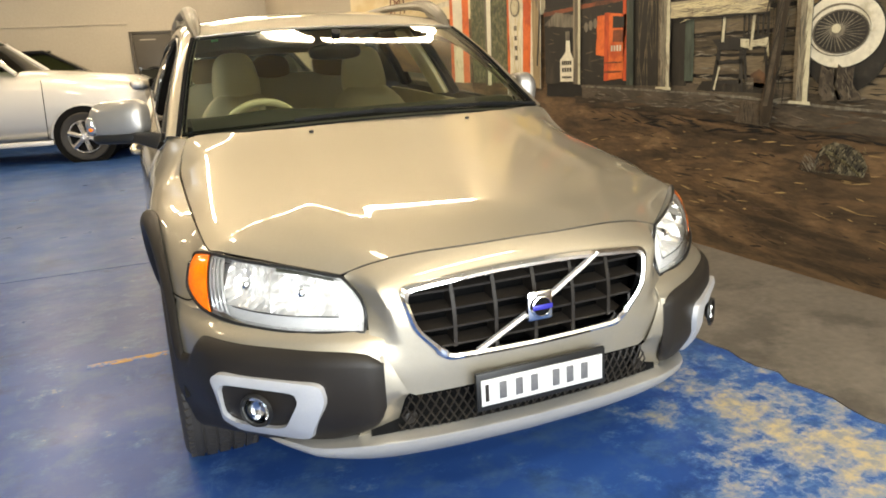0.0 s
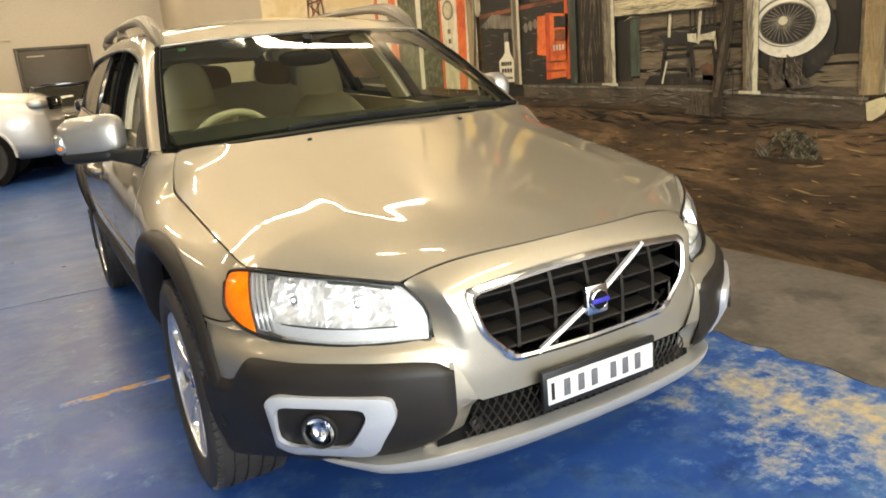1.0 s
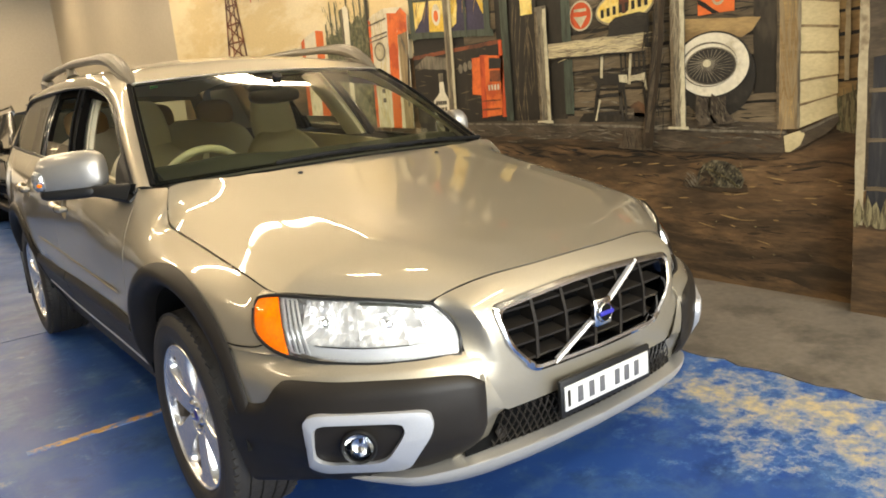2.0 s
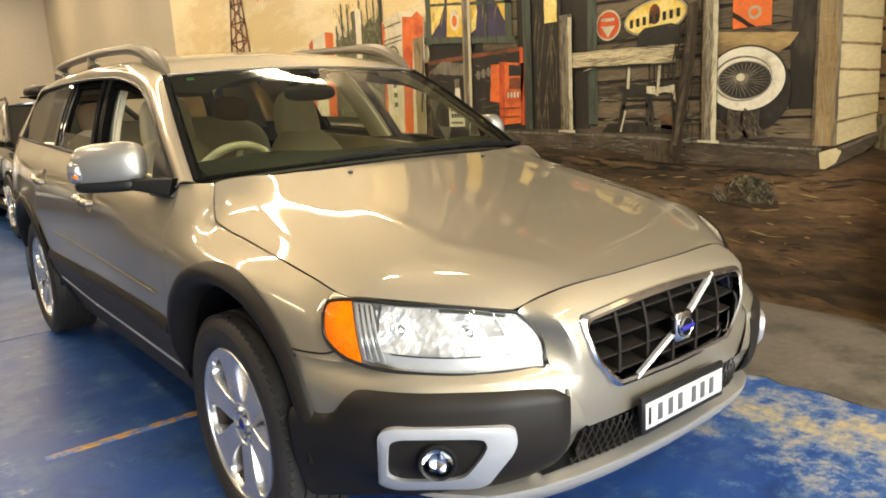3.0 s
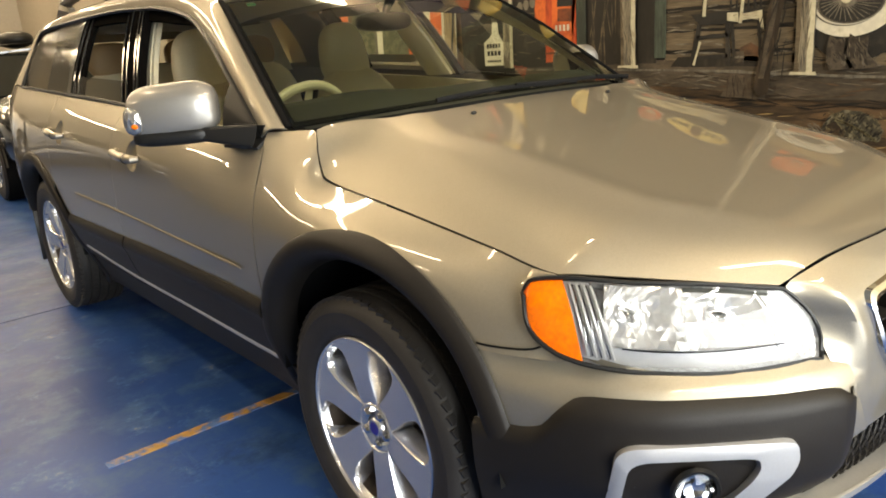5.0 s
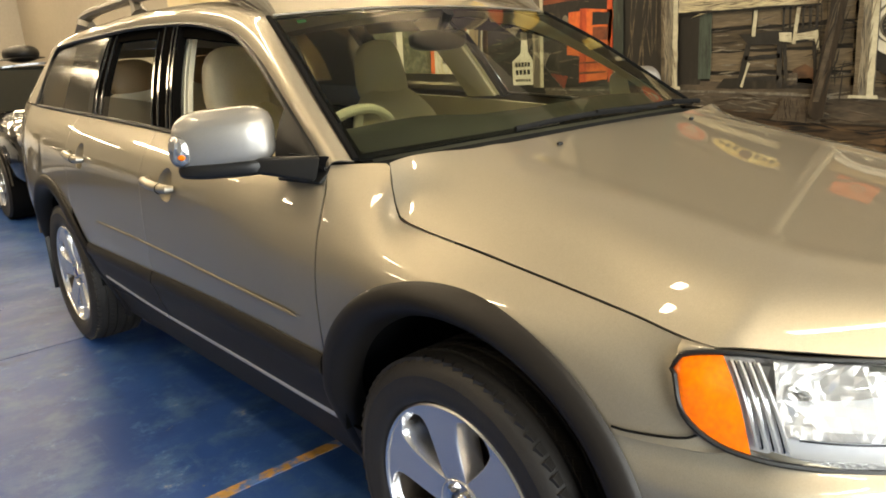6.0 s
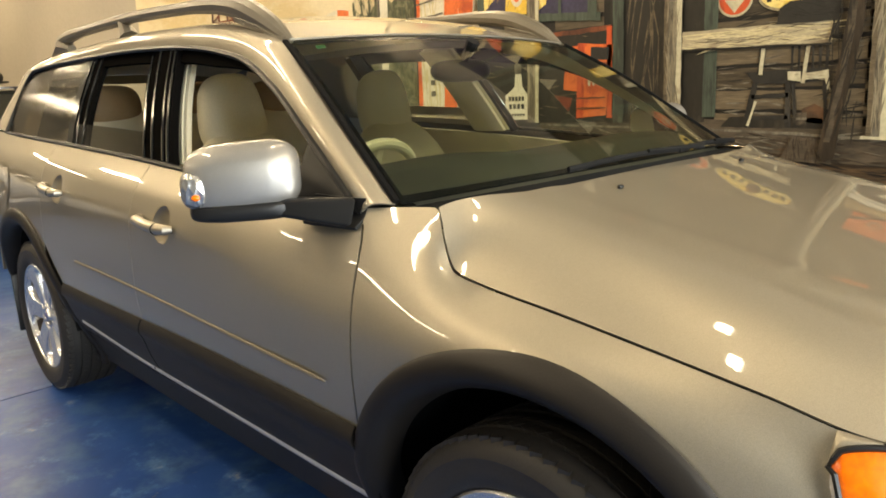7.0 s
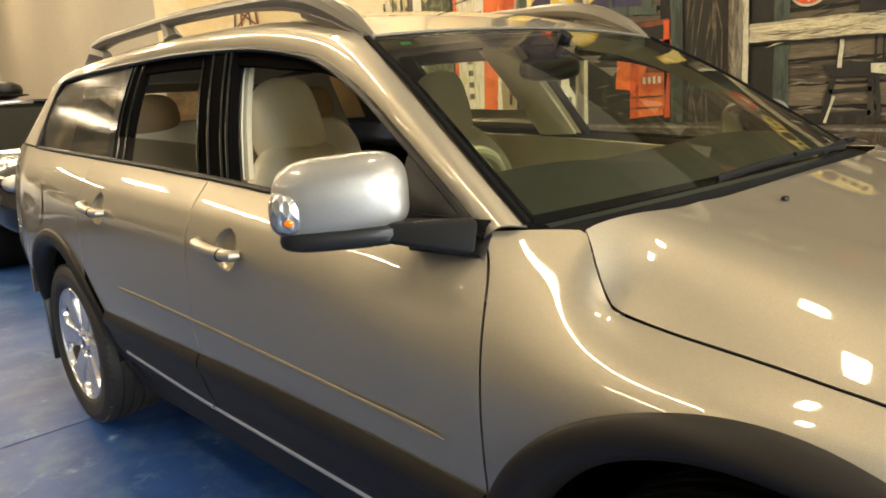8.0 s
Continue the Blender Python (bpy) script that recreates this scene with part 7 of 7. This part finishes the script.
# bunting strung high along the mural wall, on hooks
BX = XW - 0.07
bunting = thing("bunting", (BX, 2.0, 2.8), "string of small pale and red pennants hung along the mural wall", "bunting")
sag = lambda y: 2.86 - 0.22 * math.sin(math.pi * (((y + 2.4) / 3.2) % 1.0))
part("string", tube([(BX, y, sag(y)) for y in lin(-0.6, 7.2, 72)], 0.004, 5), WALL_PAINT, bunting)
for y in (-0.6, 0.8, 4.0, 7.2):
    part("hook", tube([(XW + 0.01, y, sag(y) + 0.004), (BX - 0.01, y, sag(y) + 0.004)], 0.006, 6), ALLOY, bunting)
for k in range(33):
    y = -0.45 + 0.235 * k
    flag = bmesh.new()
    pts = [(BX, y - 0.085, sag(y - 0.085)), (BX, y + 0.085, sag(y + 0.085)), (BX + 0.02 * math.sin(k * 2.1), y, sag(y) - 0.22)]
    for dx in (-0.0012, 0.0012):
        flag.faces.new([flag.verts.new((p[0] + dx, p[1], p[2])) for p in pts])
    part("pennant", flag, A_PALE if k % 4 else A_RED, bunting, smooth=False)


# ---------- other cars in the hall ----------
TINT = mat("dark_car_glass", (0.012, 0.014, 0.013), 0.05, 0, 0.05, 5, 40, 0, 1.0)
SEE = glass("clear_car_glass", (0.55, 0.60, 0.50), 1.5)


def loft(stations, n=28, power=4.0):
    """Rounded-box sections along y: (y, half width, low, high)."""
    bm = bmesh.new()
    rings = []
    for y, w, z0, z1 in stations:
        c = lambda v: math.copysign(abs(v) ** (2 / power), v)
        rings.append([bm.verts.new((w * c(math.cos(2 * math.pi * k / n)), y, (z0 + z1) / 2 + (z1 - z0) / 2 * c(math.sin(2 * math.pi * k / n)))) for k in range(n)])
    for a, b in zip(rings, rings[1:]):
        for k in range(n):
            bm.faces.new((a[k], a[(k + 1) % n], b[(k + 1) % n], b[k]))
    bm.faces.new(rings[0])
    bm.faces.new(rings[-1])
    return bm


def other_car(name_label, place, turn, paint, high, hood, glass_mat, rails=True, cowl=0.0, grow=1.0, arch=0.375, rim=0.226, blade=0.040, run=0.95):
    """A car facing -y before it is turned, front bumper at y = 0."""
    t = thing("car", (0, 0, 0), name_label, "car")
    L, W = 4.75, 0.92
    ws0, ws1 = 1.25 + cowl, 1.25 + cowl + run
    part("body", loft([(0.0, 0.70, 0.34, 0.70), (0.05, 0.80, 0.30, hood - 0.16), (0.25, 0.88, 0.28, hood - 0.05), (0.6, 0.91, 0.28, hood), (1.1, W, 0.28, hood + 0.05), (1.5, W, 0.28, hood + 0.09), (2.6, W, 0.28, hood + 0.11), (4.2, W, 0.30, hood + 0.12), (4.6, 0.88, 0.32, hood + 0.10), (L, 0.80, 0.40, hood - 0.1)]), paint, t, angle=50)
    part("windscreen", sheet(lin(-1, 1, 14), lin(0, 1, 8), lambda s, v: Vector((s * (0.80 - 0.16 * v), ws0 + run * v - 0.10 * (1 - s * s), hood + 0.04 + (high - 0.08 - hood) * v)), 0.004), glass_mat, t)
    part("roof", sheet(lin(-1, 1, 14), lin(0, 1, 12), lambda s, v: Vector((s * 0.65, ws1 - 0.02 - 0.10 * (1 - s * s) * (1 - v) + (4.45 - ws1) * v, high - 0.045 + 0.045 * (1 - s * s) - 0.06 * v * v)), 0.02), paint, t)
    for sg in (-1, 1):
        part("pillar", tube([(sg * 0.815, ws0 - 0.03, hood + 0.04), (sg * 0.655, ws1 - 0.02, high - 0.045)], 0.035, 8), paint, t)
        part("pillar", tube([(sg * 0.84, 2.45, hood + 0.06), (sg * 0.66, 2.52, high - 0.05)], 0.04, 8), BLACK, t)
        part("pillar", tube([(sg * 0.84, 3.45, hood + 0.08), (sg * 0.66, 3.42, high - 0.05)], 0.045, 8), BLACK, t)
        part("pillar", tube([(sg * 0.82, 4.55, hood + 0.06), (sg * 0.64, 4.40, high - 0.10)], 0.07, 8), paint, t)
        part("cant_rail", tube([(sg * 0.655, ws1 - 0.05, high - 0.05), (sg * 0.655, 4.40, high - 0.10)], 0.035, 8), paint, t)
        for y0, y1 in ((1.35 + cowl, 2.42), (2.5, 3.40), (3.5, 4.4)):
            part("side_window", sheet(lin(0, 1, 4), lin(0, 1, 4), lambda u, v: Vector((sg * (0.855 - 0.18 * v), (y0 + (y1 - y0) * u) * (1 - v) + max(y0 + (y1 - y0) * u, ws1 if y0 < 2.2 else y0) * v, hood + 0.08 + (high - 0.13 - hood) * v)), 0.004), glass_mat, t)
        lamp_p = part("headlamp", turned(superbox((sg * 0.66, 0.14, hood - 0.20), (0.20, 0.12, 0.075), 2.8, 22, 12), Matrix.Identity(4)), LAMP_BRIGHT, t)
        part("lamp_lens", superbox((sg * 0.66, 0.13, hood - 0.20), (0.212, 0.13, 0.082), 2.8, 22, 12), CLEAR, lamp_p)
        part("fog_lamp", superbox((sg * 0.60, 0.02, 0.46), (0.07, 0.03, 0.04), 2.4, 16, 10), CHROME, t)
        mir = part("door_mirror", superbox((sg * 1.0, 1.55 + cowl, hood + 0.12), (0.12, 0.07, 0.08), 3, 20, 12), paint, t)
        part("mirror_glass", superbox((sg * 1.0, 1.60 + cowl, hood + 0.12), (0.10, 0.03, 0.062), 3, 16, 10), CHROME, mir)
        if rails:
            part("roof_rail", tube([(sg * 0.60, 2.35, high - 0.02), (sg * 0.60, 2.45, high + 0.05), (sg * 0.60, 4.1, high + 0.03), (sg * 0.60, 4.25, high - 0.04)], 0.018, 8), CHROME, t)
        for yy in (0.92, 3.68):
            part("wheel_arch", sheet(lin(0, math.pi, 18), lin(0, 1, 3), lambda a, v: Vector((sg * (0.905 + 0.018 * math.sin(math.pi * v)), yy + (arch - 0.005 + 0.05 * v) * math.cos(a), 0.36 + (arch - 0.005 + 0.05 * v) * math.sin(a))), 0.01), paint, t)
            # black disc painted in as the shaded wheel opening of the solid body
            part("wheel_gap", spun([(sg * 0.60, arch), (sg * 0.925, arch), (sg * 0.925, 0.001)], 28, "x", (0, yy, 0.37)), VOID, t)
            wh = part("wheel", spun([(sg * 0.74, 0.2), (sg * 0.72, 0.34), (sg * 0.76, 0.362), (sg * 0.90, 0.362), (sg * 0.945, 0.33), (sg * 0.945, rim + 0.024), (sg * 0.93, rim - 0.001)], 36, "x", (0, yy, 0.362)), RUBBER, t)
            part("rim", spun([(sg * 0.93, rim + 0.002), (sg * 0.947, rim), (sg * 0.93, rim - 0.02), (sg * 0.90, rim - 0.03)], 32, "x", (0, yy, 0.362)), ALLOY, wh)
            part("rim_back", spun([(sg * 0.905, rim - 0.028), (sg * 0.90, 0.001)], 28, "x", (0, yy, 0.362)), VOID, wh)
            for k in range(6):
                a = 2 * math.pi * k / 6 + 0.3
                part("spoke", tube([(sg * 0.945, yy + 0.03 * math.cos(a), 0.362 + 0.03 * math.sin(a)), (sg * 0.945, yy + (rim - 0.012) * math.cos(a), 0.362 + (rim - 0.012) * math.sin(a))], [blade * 0.8, blade], 6, flat=0.5), ALLOY, wh)
            part("hub", spun([(sg * 0.93, 0.05), (sg * 0.955, 0.045), (sg * 0.957, 0.001)], 18, "x", (0, yy, 0.362)), ALLOY, wh)
        part("sill", box(sg * 0.80, sg * 0.935, 1.36, 3.25, 0.27, 0.34, 0.015), BLACK if paint is BLACK_PAINT else paint, t)
        # cabin pieces coloured near black, as if unlit
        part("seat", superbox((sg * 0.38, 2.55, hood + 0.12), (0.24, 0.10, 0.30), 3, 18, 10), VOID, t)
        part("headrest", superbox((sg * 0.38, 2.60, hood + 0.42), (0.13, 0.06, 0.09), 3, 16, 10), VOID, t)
        part("door_gap", tube([(sg * 0.925, 1.42, 0.36), (sg * 0.925, 1.38, hood - 0.05)], 0.005, 4), GAP, t)
    g = part("grille", box(-0.40, 0.40, -0.015, 0.05, hood - 0.30, hood - 0.12, 0.02), GAP, t)
    for k in range(4):
        part("grille_slat", box(-0.39, 0.39, -0.022, -0.012, hood - 0.285 + 0.042 * k, hood - 0.270 + 0.042 * k, 0.003), CHROME if rails else BLACK, g)
    part("badge", spun([(-0.025, 0.001), (-0.025, 0.04), (-0.015, 0.045)], 20, "y", (0, 0, hood - 0.21)), CHROME, g)
    part("lower_intake", box(-0.60, 0.60, -0.012, 0.05, 0.36, 0.48, 0.015), GAP, t)
    part("bumper_bar", box(-0.72, 0.72, -0.03, 0.05, 0.50, 0.56, 0.02), CHROME if rails else paint, t)
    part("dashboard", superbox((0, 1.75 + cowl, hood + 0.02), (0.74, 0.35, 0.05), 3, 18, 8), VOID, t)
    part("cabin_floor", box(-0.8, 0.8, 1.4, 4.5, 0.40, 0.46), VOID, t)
    t.matrix_basis = Matrix.Translation(place) @ Matrix.Rotation(turn, 4, "Z") @ Matrix.Scale(grow, 4)
    return t


other_car("black estate car with chrome grille and roof rails", (0.55, 6.2, 0), 0.0, BLACK_PAINT, 1.50, 0.98, TINT)
other_car("pale silver four-wheel-drive seen from its side", (-0.62, 11.28, 0), radians(79), WHITE_PAINT, 1.79, 1.24, SEE, False, 0.50, 1.1, 0.43, 0.235, 0.080, 0.55)
other_car("dark parked car with a paper in its windscreen", (-0.20, 12.0, 0), 0.0, BLACK_PAINT, 1.46, 0.96, TINT, False)
pack = thing("roof_pod", (0.40, 8.9, 1.55), "small dark rounded pack on the black car's roof rails", "roof pack")
part("pod_shell", superbox((0.40, 8.9, 1.62), (0.19, 0.27, 0.10), 2.3, 22, 12), BLACK, pack)
part("pod_brim", superbox((0.40, 8.9, 1.565), (0.24, 0.32, 0.014), 2.6, 22, 8), BLACK, pack)
paper = part("paper_sheet", turned(box(-0.16, 0.16, -0.004, 0.004, -0.1, 0.1), Matrix.Translation((-0.36, 13.55, 1.17)) @ Matrix.Rotation(radians(-62), 4, "X")), PLATE_WHITE)
tagged(paper, "white paper sheet behind the dark car's windscreen", "paper")
other_car("dark four-wheel-drive with clear windows parked along the back wall", (-1.14, 15.95, 0), radians(90), BLACK_PAINT, 1.94, 1.30, SEE, True, -0.62)
